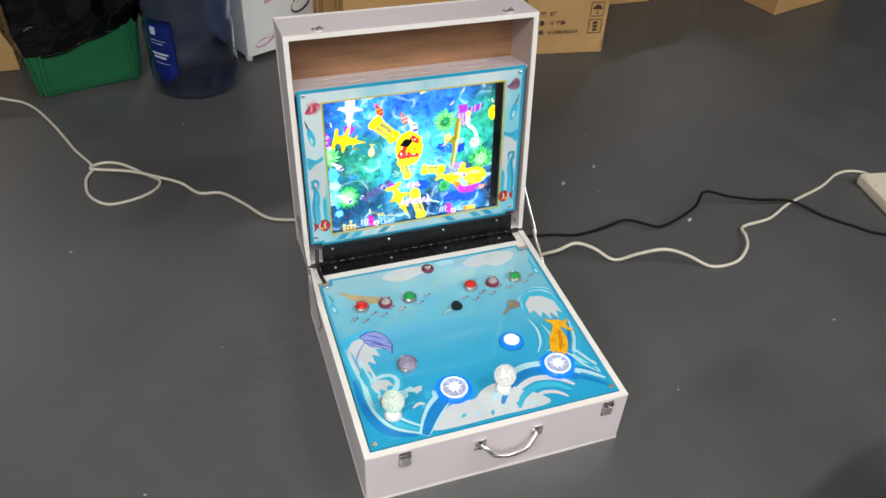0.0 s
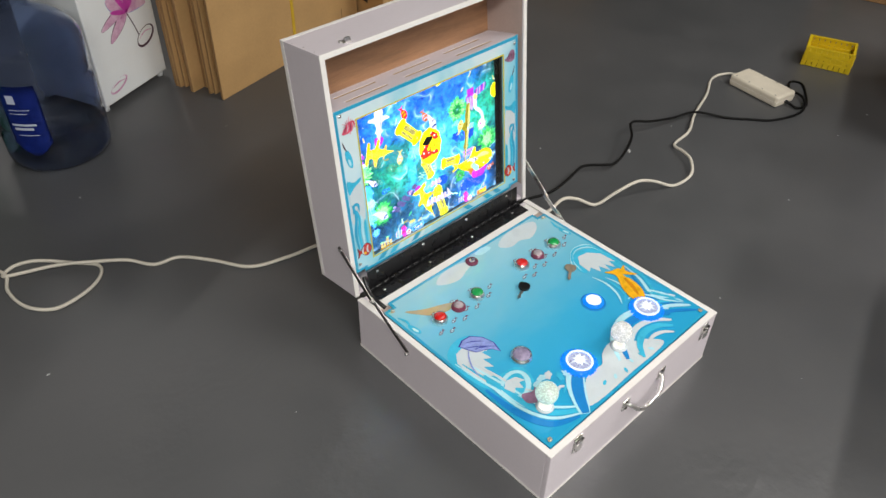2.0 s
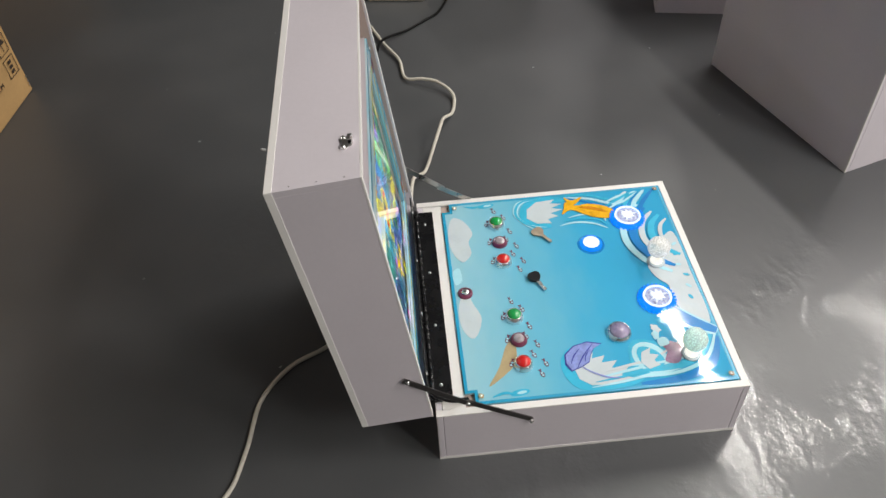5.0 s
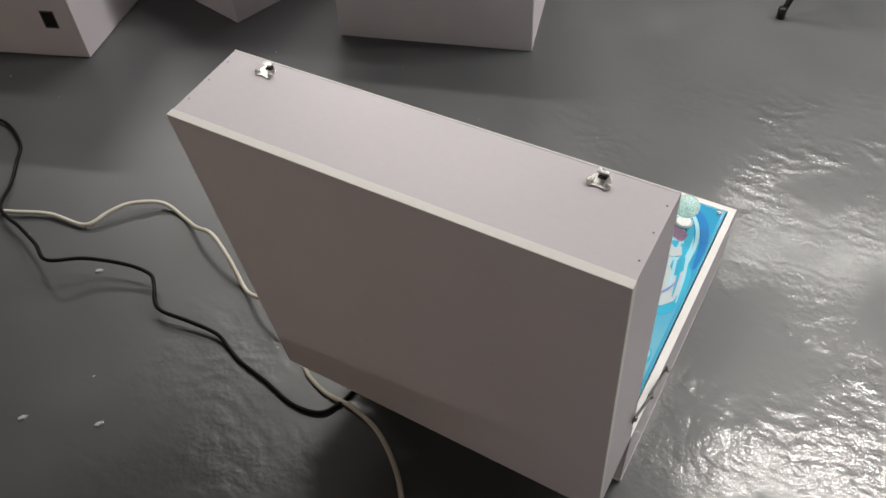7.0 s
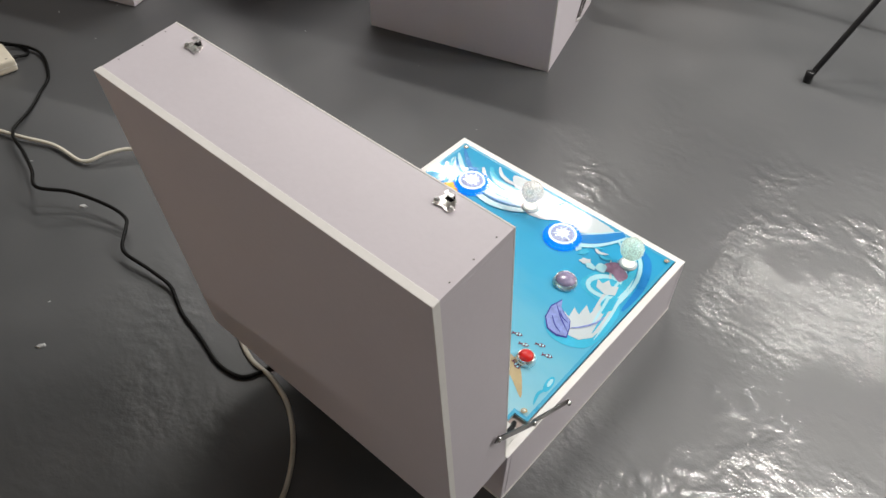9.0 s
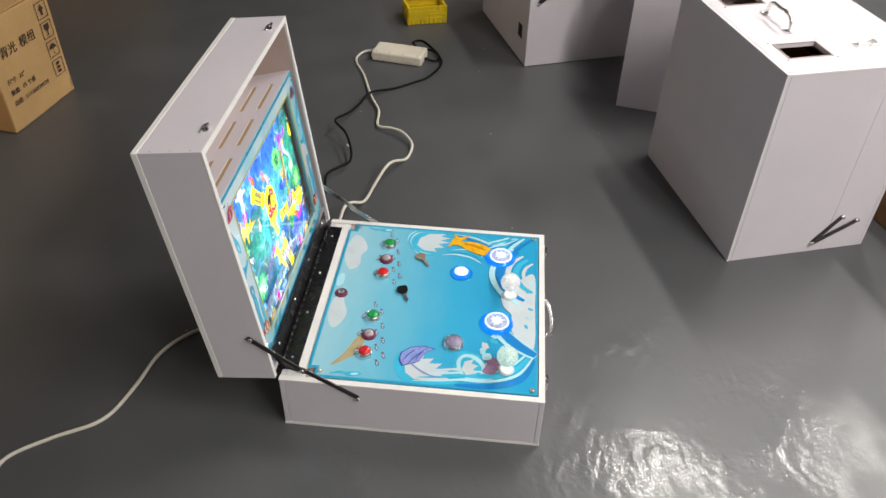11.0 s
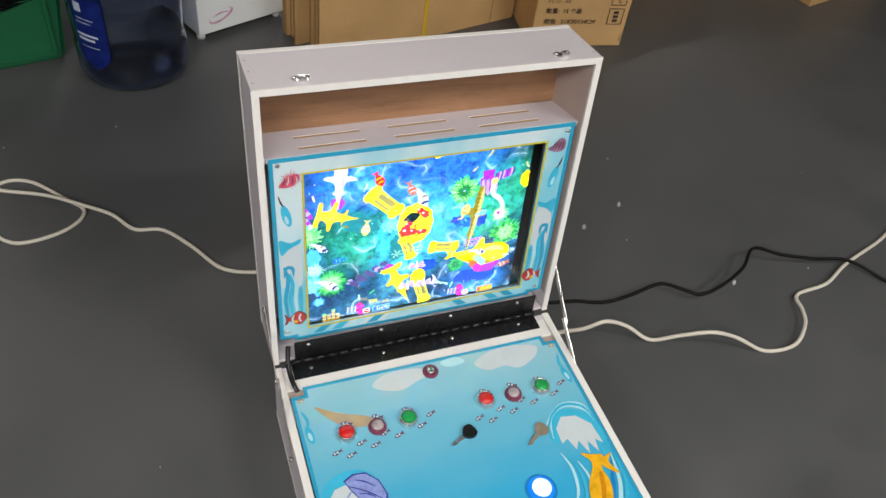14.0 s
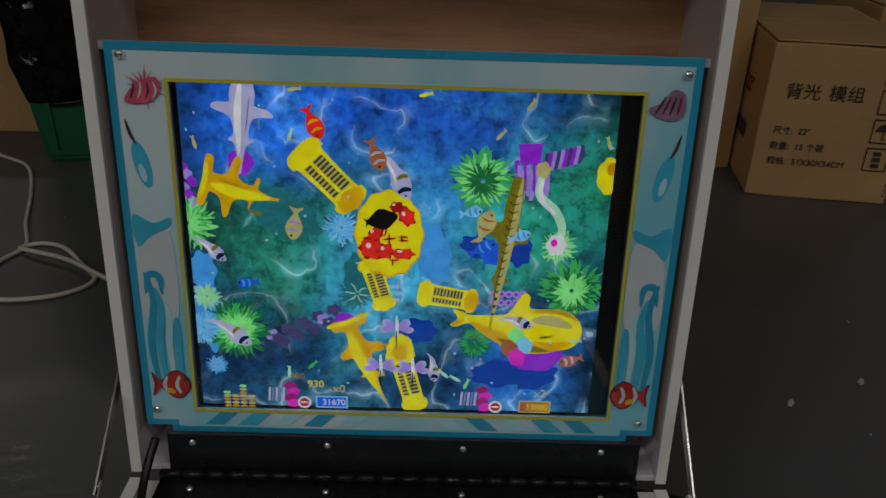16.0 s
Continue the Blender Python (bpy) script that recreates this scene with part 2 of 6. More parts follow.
    line = ramp(nt, size.outputs[0], [(0.0, (0.40, 0.52, 0.62)), (0.006, (0.09, 0.15, 0.19)), (0.04, (0, 0, 0))])
    patchy = ramp(nt, noise_at(nt, 22, 2), [(0.42, (0, 0, 0)), (0.62, (1, 1, 1))])
    add(line.outputs[0], "ADD", patchy.outputs[0])
    nt.links.new(total, b.inputs["Emission Color"])
    b.inputs["Emission Strength"].default_value = strength
    b.inputs["Base Color"].default_value = (0.008, 0.008, 0.01, 1)
    b.inputs["Roughness"].default_value = 0.5
    b.inputs["Specular IOR Level"].default_value = 0.1
    return m


def clear_plastic(name, color, rough=0.06):
    m, nt, b = shader(name)
    c = ramp(nt, noise_at(nt, 12, 3), [(0.3, tint(color, 0.92)), (0.7, color)])
    nt.links.new(c.outputs[0], b.inputs["Base Color"])
    b.inputs["Transmission Weight"].default_value = 1.0
    b.inputs["Roughness"].default_value = rough
    b.inputs["IOR"].default_value = 1.3
    return m


M_FLOOR = floor_paint()
M_WHITE = surface("lilac_white_board", (0.655, 0.61, 0.65), 0.42, vary=0.05, scale=5, grain=140, bump=0.06)
M_EDGE = surface("white_edge_band", (0.80, 0.78, 0.75), 0.45, vary=0.06, scale=12)
M_PLY = surface("plywood", (0.31, 0.165, 0.085), 0.55, vary=0.4, scale=7, grain=70, bump=0.12, stretch=(1, 1, 9))
M_SIDEPLY = surface("pale_board_inside", (0.42, 0.33, 0.29), 0.55, vary=0.1, scale=9)
M_SLOT = surface("tan_bare_board", (0.42, 0.30, 0.16), 0.6, vary=0.2, scale=40)
M_CHROME = surface("chrome", (0.90, 0.89, 0.87), 0.27, 1.0, vary=0.06, scale=30, bump=0.0)
M_STEEL = surface("dark_steel", (0.16, 0.15, 0.145), 0.32, 1.0, vary=0.2, scale=40, bump=0.03)
M_HINGE = surface("black_hinge", (0.007, 0.007, 0.008), 0.28, vary=0.3, scale=30, spec=0.35)
M_BLACK = surface("black_plastic", (0.008, 0.008, 0.009), 0.35, vary=0.2, spec=0.35)
M_SEA = panel_print()
M_SKY = frame_print()
M_BORDER = surface("cyan_border_print", (0.02, 0.34, 0.56), 0.3, vary=0.08, coat=1.0, bump=0.0)
M_YELLOWLINE = surface("yellow_line_print", (0.62, 0.55, 0.03), 0.35, vary=0.08, coat=0.6, bump=0.0)
M_PWHITE = surface("white_foam_print", (0.58, 0.65, 0.68), 0.3, vary=0.06, scale=20, coat=1.0, bump=0.0, spec=0.1)
M_PDEEP = surface("deep_blue_print", (0.015, 0.22, 0.58), 0.3, vary=0.12, scale=20, coat=1.0, bump=0.0, spec=0.1)
M_PCYAN = surface("cyan_swirl_print", (0.05, 0.46, 0.68), 0.3, vary=0.15, scale=20, coat=1.0, bump=0.0, spec=0.1)
M_PPALE = surface("pale_cyan_print", (0.42, 0.74, 0.83), 0.3, vary=0.1, scale=20, coat=1.0, bump=0.0, spec=0.1)
M_PGOLD = surface("gold_print", (0.80, 0.42, 0.015), 0.3, vary=0.25, scale=60, coat=1.0, bump=0.0, spec=0.1)
M_PAMBER = surface("amber_print", (0.62, 0.24, 0.01), 0.3, vary=0.3, scale=60, coat=1.0, bump=0.0, spec=0.1)
M_PLINE = surface("ink_blue_print", (0.05, 0.06, 0.34), 0.3, vary=0.2, scale=60, coat=1.0, bump=0.0, spec=0.1)
M_PTAN = surface("tan_print", (0.46, 0.36, 0.20), 0.4, vary=0.15, scale=30, coat=1.0, bump=0.0, spec=0.1)
M_PVIOLET = surface("violet_print", (0.26, 0.32, 0.66), 0.3, vary=0.25, scale=90, coat=1.0, bump=0.0, spec=0.1)
M_PMAUVE = surface("mauve_print", (0.30, 0.17, 0.27), 0.3, vary=0.3, scale=70, coat=1.0, bump=0.0, spec=0.1)
M_PRED = surface("red_print", (0.50, 0.04, 0.03), 0.3, vary=0.25, scale=60, coat=1.0, bump=0.0, spec=0.1)
M_PPINK = surface("pink_print", (0.62, 0.10, 0.17), 0.3, vary=0.3, scale=90, coat=1.0, bump=0.0, spec=0.1)
M_PLUM = surface("plum_mark_print", (0.17, 0.035, 0.07), 0.4, vary=0.3, scale=120, coat=1.0, bump=0.0, spec=0.1)
M_RED = surface("red_button_plastic", (0.62, 0.015, 0.012), 0.2, vary=0.1, coat=0.6, bump=0.0)
M_GREEN = surface("green_button_plastic", (0.01, 0.33, 0.07), 0.2, vary=0.1, coat=0.6, bump=0.0)
M_GREY = surface("smoky_button_plastic", (0.40, 0.34, 0.36), 0.2, vary=0.3, scale=120, coat=0.6, bump=0.0)
M_CRYSTAL = surface("unlit_lens_plastic", (0.28, 0.24, 0.36), 0.15, vary=0.35, scale=150, coat=0.8, bump=0.2)
def lit_ball(name, color):
    """Milky crackled plastic; the light from the collar below is put in as emission."""
    m, nt, b = shader(name)
    co = nt.nodes.new("ShaderNodeTexCoord")
    v = node(nt, "ShaderNodeTexVoronoi", Scale=380.0)
    nt.links.new(co.outputs["Object"], v.inputs["Vector"])
    c = ramp(nt, v.outputs["Distance"], [(0.1, (0.92, 0.94, 0.92)), (0.7, (0.62, 0.62, 0.60))])
    nt.links.new(c.outputs[0], b.inputs["Base Color"])
    e = ramp(nt, v.outputs["Distance"], [(0.1, color), (0.7, tint(color, 0.45))])
    nt.links.new(e.outputs[0], b.inputs["Emission Color"])
    b.inputs["Emission Strength"].default_value = 0.55
    b.inputs["Transmission Weight"].default_value = 0.55
    b.inputs["Roughness"].default_value = 0.12
    b.inputs["Coat Weight"].default_value = 0.8
    b.inputs["Coat Roughness"].default_value = 0.04
    return m


M_BALLS = (lit_ball("lit_greenish_ball", (0.62, 0.95, 0.74)), lit_ball("lit_warm_ball", (0.95, 0.90, 0.84)))
M_LITLENS = glow("lit_lilac_lens", (0.42, 0.45, 0.88), 1.5, 0.7, 320)
M_LITWHITE = glow("lit_white_lens", (0.80, 0.90, 1.0), 1.7, 0.15, 150)
M_LITBLUE = glow("lit_blue_ring", (0.0, 0.18, 1.0), 1.9, 0.2, 60)
# emission that stands for the button's blue light on the panel
M_HALO = glow("blue_glow_ring", (0.01, 0.34, 0.95), 0.8, 0.15, 60)
M_LITSTAR = glow("lit_white_star", (0.9, 0.95, 1.0), 2.6, 0.1, 200)
M_LITWARM = glow("lit_stick_collar", (1.0, 0.95, 0.80), 1.5, 0.2)
M_CABLE_W = surface("white_cable_rubber", (0.60, 0.57, 0.49), 0.5, vary=0.12, scale=18)
M_CABLE_B = surface("black_cable_rubber", (0.006, 0.006, 0.006), 0.45, vary=0.2, spec=0.12)
M_ADAPTER = surface("ivory_plastic", (0.66, 0.61, 0.50), 0.45, vary=0.08, scale=25)
M_CARD = surface("kraft_cardboard", (0.52, 0.325, 0.14), 0.75, vary=0.14, scale=6, grain=120, bump=0.12, spec=0.25)
M_CARDEDGE = surface("dark_cardboard_edge", (0.32, 0.19, 0.085), 0.8, vary=0.3, scale=40, grain=300, bump=0.3, spec=0.2, stretch=(1, 6, 1))
M_OLDCARD = surface("worn_brown_cardboard", (0.26, 0.15, 0.07), 0.8, vary=0.3, scale=9, bump=0.12, spec=0.2)
M_TAPE = surface("orange_packing_tape", (0.45, 0.20, 0.05), 0.3, vary=0.2, scale=20, coat=0.3)
M_INK = surface("brown_black_ink", (0.05, 0.035, 0.025), 0.7, vary=0.25, scale=50, bump=0.0)
M_STRAP = surface("yellow_strap", (0.66, 0.43, 0.03), 0.45, vary=0.1)
M_BASKET = surface("yellow_basket_plastic", (0.66, 0.48, 0.01), 0.4, vary=0.12)
M_BIN = surface("green_bin_plastic", (0.008, 0.115, 0.045), 0.4, vary=0.15, scale=6)
M_BAG = crumpled_film("black_bag_film", (0.002, 0.002, 0.0025))
M_JUG = clear_plastic("blue_jug_plastic", (0.60, 0.69, 0.90), 0.04)
M_JUG.node_tree.nodes["Principled BSDF"].inputs["IOR"].default_value = 1.45
M_LABEL = surface("blue_label", (0.012, 0.035, 0.30), 0.35, vary=0.25, scale=40, coat=0.4, bump=0.0)
M_LABELINK = surface("pale_label_ink", (0.50, 0.56, 0.70), 0.4, vary=0.1, bump=0.0)
M_GLOSSWHITE = surface("gloss_white_panel", (0.84, 0.88, 0.89), 0.2, vary=0.05, scale=6, coat=0.4, bump=0.0)
M_PETAL = surface("magenta_petal_print", (0.62, 0.12, 0.42), 0.3, vary=0.3, scale=24, coat=0.4, bump=0.0, lift=(0.84, 0.66, 0.78))
M_PETALDEEP = surface("deep_magenta_print", (0.52, 0.05, 0.36), 0.3, vary=0.35, scale=26, coat=0.4, bump=0.0)
M_OUTLINE = surface("dark_plum_outline", (0.06, 0.025, 0.05), 0.35, vary=0.2, coat=0.4, bump=0.0)
# for the unseen walls and ceiling; its tone sets how much light they return
M_WALL = surface("painted_wall", (0.55, 0.55, 0.54), 0.7, vary=0.05, scale=2)
M_FIXTURE = surface("white_lamp_housing", (0.75, 0.75, 0.73), 0.4, vary=0.04)
M_STRUTZINC = surface("zinc_stay", (0.50, 0.49, 0.47), 0.3, 1.0, vary=0.15, scale=40, bump=0.02)
M_SCRAP = surface("pale_scrap", (0.42, 0.43, 0.43), 0.6, vary=0.2)
M_TIE = surface("green_strap", (0.02, 0.30, 0.12), 0.5, vary=0.15)


# ---- mesh helpers ----
def part(name, bm, material, parent=None, label="", at=None):
    """Link a bmesh as one mesh object under a thing or a part."""
    if at is not None:
        bm.transform(at)
    me = bpy.data.meshes.new(name)
    bm.normal_update()
    bm.to_mesh(me)
    bm.free()
    me.materials.append(material)
    ob = new(name, me)
    if parent is not None:
        ob.parent = parent
    if label:
        tagged(ob, label)
    return ob


def thing(name, label, category, at=None, group="", kind=""):
    ob = new(name)
    ob.empty_display_size = 0.05
    if at is not None:
        ob.matrix_basis = at
    return tagged(ob, label, category, group, kind)


def smooth(bm):
    for f in bm.faces:
        f.smooth = True
    return bm


def block(x0, x1, y0, y1, z0, z1, bevel=0.0, segments=2, bm=None):
    """A box between two corners, with rounded edges; added to bm if given."""
    b = bmesh.new()
    bmesh.ops.create_cube(b, size=1)
    bmesh.ops.transform(b, verts=b.verts, matrix=Matrix.Translation(((x0 + x1) / 2, (y0 + y1) / 2, (z0 + z1) / 2)) @ Matrix.Diagonal((x1 - x0, y1 - y0, z1 - z0, 1)))
    if bevel:
        bmesh.ops.bevel(b, geom=b.edges[:], offset=bevel, segments=segments, affect="EDGES", profile=0.5)
    return join(bm, b)


def join(bm, b):
    if bm is None:
        return b
    me = bpy.data.meshes.new("tmp")
    b.to_mesh(me)
    b.free()
    bm.from_mesh(me)
    bpy.data.meshes.remove(me)
    return bm


def lathe(profile, sides=32, at=None, bm=None):
    """Turn a list of (radius, height) about z."""
    b = bmesh.new()
    rings = []
    for r, z in profile:
        if r < 1e-6:
            rings.append([b.verts.new((0, 0, z))])
        else:
            rings.append([b.verts.new((r * math.cos(2 * math.pi * k / sides), r * math.sin(2 * math.pi * k / sides), z)) for k in range(sides)])
    for lo, hi in zip(rings, rings[1:]):
        for k in range(sides):
            n = (k + 1) % sides
            if len(lo) == 1 and len(hi) > 1:
                b.faces.new((lo[0], hi[n], hi[k]))
            elif len(hi) == 1 and len(lo) > 1:
                b.faces.new((lo[k], lo[n], hi[0]))
            elif len(lo) > 1:
                b.faces.new((lo[k], lo[n], hi[n], hi[k]))
    bmesh.ops.recalc_face_normals(b, faces=b.faces)
    smooth(b)
    if at is not None:
        b.transform(at)
    return join(bm, b)


def glide(points, steps=6, closed=False):
    """A smooth line through points (Catmull-Rom)."""
    p = [Vector(q) for q in points]
    n, out = len(p), []
    for k in range(n if closed else n - 1):
        if closed:
            a, b, c, d = p[k - 1], p[k], p[(k + 1) % n], p[(k + 2) % n]
        else:
            a, b, c, d = p[max(k - 1, 0)], p[k], p[k + 1], p[min(k + 2, n - 1)]
        for s in range(steps):
            t = s / steps
            out.append(0.5 * (2 * b + (c - a) * t + (2 * a - 5 * b + 4 * c - d) * t * t + (3 * b - a - 3 * c + d) * t ** 3))
    if not closed:
        out.append(p[-1])
    return out


def tube(points, radius, sides=10, steps=6, bm=None, closed=False):
    """A round rod or cable along a smooth line."""
    line = glide(points, steps, closed)
    b, rings = bmesh.new(), []
    for k, p in enumerate(line):
        nxt = line[(k + 1) % len(line)] if closed or k + 1 < len(line) else p
        prv = line[k - 1] if closed or k else p
        d = (nxt - prv).normalized()
        side = d.cross(Vector((0, 0, 1)))
        side = side.normalized() if side.length > 1e-3 else Vector((1, 0, 0))
        up = side.cross(d)
        rings.append([b.verts.new(p + radius * (side * math.cos(2 * math.pi * j / sides) + up * math.sin(2 * math.pi * j / sides))) for j in range(sides)])
    pairs = list(zip(rings, rings[1:])) + ([(rings[-1], rings[0])] if closed else [])
    for lo, hi in pairs:
        for j in range(sides):
            b.faces.new((lo[j], lo[(j + 1) % sides], hi[(j + 1) % sides], hi[j]))
    if not closed:
        b.faces.new(rings[0][::-1])
        b.faces.new(rings[-1])
    bmesh.ops.recalc_face_normals(b, faces=b.faces)
    smooth(b)
    return join(bm, b)


def sheet(points, thick, bm=None):
    """A flat outline in x, y raised by its thickness."""
    b = bmesh.new()
    vs = [b.verts.new((p[0], p[1], 0)) for p in points]
    f = b.faces.new(vs)
    if f.normal.z < 0 or sum((points[k - 1][0] * points[k][1] - points[k][0] * points[k - 1][1]) for k in range(len(points))) < 0:
        f.normal_flip()
    up = bmesh.ops.extrude_face_region(b, geom=[f])
    bmesh.ops.translate(b, verts=[v for v in up["geom"] if isinstance(v, bmesh.types.BMVert)], vec=(0, 0, thick))
    bmesh.ops.recalc_face_normals(b, faces=b.faces)
    bmesh.ops.triangulate(b, faces=[q for q in b.faces if len(q.verts) > 4], ngon_method="EAR_CLIP")
    return join(bm, b)


def grid_sheet(xs, ys, keep, thick):
    """A flat plate made of the grid cells that keep() accepts, in one piece."""
    b = bmesh.new()
    at = {}

    def corner(x, y):
        if (x, y) not in at:
            at[(x, y)] = b.verts.new((x, y, 0))
        return at[(x, y)]

    faces = []
    for x0, x1 in zip(xs, xs[1:]):
        for y0, y1 in zip(ys, ys[1:]):
            if keep((x0 + x1) / 2, (y0 + y1) / 2):
                faces.append(b.faces.new((corner(x0, y0), corner(x1, y0), corner(x1, y1), corner(x0, y1))))
    up = bmesh.ops.extrude_face_region(b, geom=faces)
    bmesh.ops.translate(b, verts=[v for v in up["geom"] if isinstance(v, bmesh.types.BMVert)], vec=(0, 0, thick))
    bmesh.ops.recalc_face_normals(b, faces=b.faces)
    return b


def frame_sheet(x0, x1, y0, y1, width, thick):
    return grid_sheet((x0, x0 + width, x1 - width, x1), (y0, y0 + width, y1 - width, y1), lambda x, y: not (x0 + width < x < x1 - width and y0 + width < y < y1 - width), thick)


def blob(points, thick, steps=5, bm=None):
    return sheet([(p.x, p.y) for p in glide([(x, y, 0) for x, y in points], steps, True)], thick, bm)


def oval(cx, cy, rx, ry, thick, turn=0.0, n=20, wave=0.0, waves=0, bm=None):
    pts = []
    for k in range(n):
        a = 2 * math.pi * k / n
        s = 1 + wave * math.cos(waves * a)
        x, y = rx * s * math.cos(a), ry * s * math.sin(a)
        c, d = math.cos(radians(turn)), math.sin(radians(turn))
        pts.append((cx + x * c - y * d, cy + x * d + y * c))
    return sheet(pts, thick, bm)


def swoosh(points, width, thick, steps=6, blunt=0.0, bm=None):
    """A brush stroke along a line, tapering to both ends."""
    line = glide([(x, y, 0) for x, y in points], steps)
    left, right = [], []
    for k, p in enumerate(line):
        d = (line[min(k + 1, len(line) - 1)] - line[max(k - 1, 0)]).normalized()
        t = k / (len(line) - 1)
        w = width * 0.5 * (blunt + (1 - blunt) * math.sin(math.pi * min(max(t, 0.02), 0.98)) ** 0.7)
        left.append((p.x - d.y * w, p.y + d.x * w))
        right.append((p.x + d.y * w, p.y - d.x * w))
    return sheet(left + right[::-1], thick, bm)


def star(cx, cy, r, inner, points, thick, bm=None):
    pts = []
    for k in range(2 * points):
        a = math.pi * k / points
        q = r * (0.85 + 0.15 * math.sin(7.3 * k)) if k % 2 == 0 else inner
        pts.append((cx + q * math.cos(a), cy + q * math.sin(a)))
    return sheet(pts, thick, bm)


def lettering(name, body, size, material, parent, at, thick=0.0004, align="LEFT"):
    """Flat letters in the built-in font, as a mesh."""
    data = bpy.data.curves.new(name, "FONT")
    data.body, data.size, data.extrude, data.align_x = body, size, thick, align
    tmp = bpy.data.objects.new(name, data)
    scene.collection.objects.link(tmp)
    bpy.context.view_layer.update()
    me = bpy.data.meshes.new_from_object(tmp.evaluated_get(bpy.context.evaluated_depsgraph_get()))
    bpy.data.objects.remove(tmp)
    bm = bmesh.new()
    bm.from_mesh(me)
    return part(name, bm, material, parent, at=at)


# ---- the room ----
floor = part("floor", block(-7.0, 8.0, -9.0, 7.0, -0.1, 0.0), M_FLOOR)
tagged(floor, "glossy grey painted concrete floor with crinkled patches", "floor", kind="structure")
# ceiling and walls are unseen, added to close the room and bounce light
ceiling = part("ceiling", block(-7.0, 8.0, -9.0, 7.0, CEILING, CEILING + 0.1), M_WALL)
tagged(ceiling, "plain off-white ceiling out of view, added to close the room", "ceiling", kind="structure")
for name, box in (("wall_north", (-7.0, 8.0, 7.0, 7.15)), ("wall_south", (-7.0, 8.0, -9.15, -9.0)), ("wall_west", (-7.15, -7.0, -9.0, 7.0)), ("wall_east", (8.0, 8.15, -9.0, 7.0))):
    tagged(part(name, block(*box, 0.0, CEILING), M_WALL), "plain off-white wall out of view, added to bounce light", "wall", kind="structure")

for x, y, turn, watts in TUBES:
    # housings for all tubes, the added fill lamps included
    lamp = thing("ceiling_light", "unseen white fluorescent batten on the ceiling, placed for its light", "ceiling light", pose(x, y, CEILING, 0, 0, turn), "ceiling lights")
    part("housing", block(-0.62, 0.62, -0.045, 0.045, -0.07, 0.0, 0.006), M_FIXTURE, lamp)


# ---- the open arcade case ----
LID = Matrix.Translation((0, 0.257, 0.133)) @ Matrix.Rotation(-math.atan(0.053 / 0.495), 4, "X")
FACE = Matrix(((1, 0, 0, 0), (0, 0, -1, 0), (0, 1, 0, 0), (0, 0, 0, 1)))


def on_lid(depth):
    """Pose for flat outlines on a plane of the lid, this deep behind its rim."""
    return LID @ Matrix.Translation((0, depth, 0)) @ FACE


def above(z):
    return Matrix.Translation((0, 0, z))


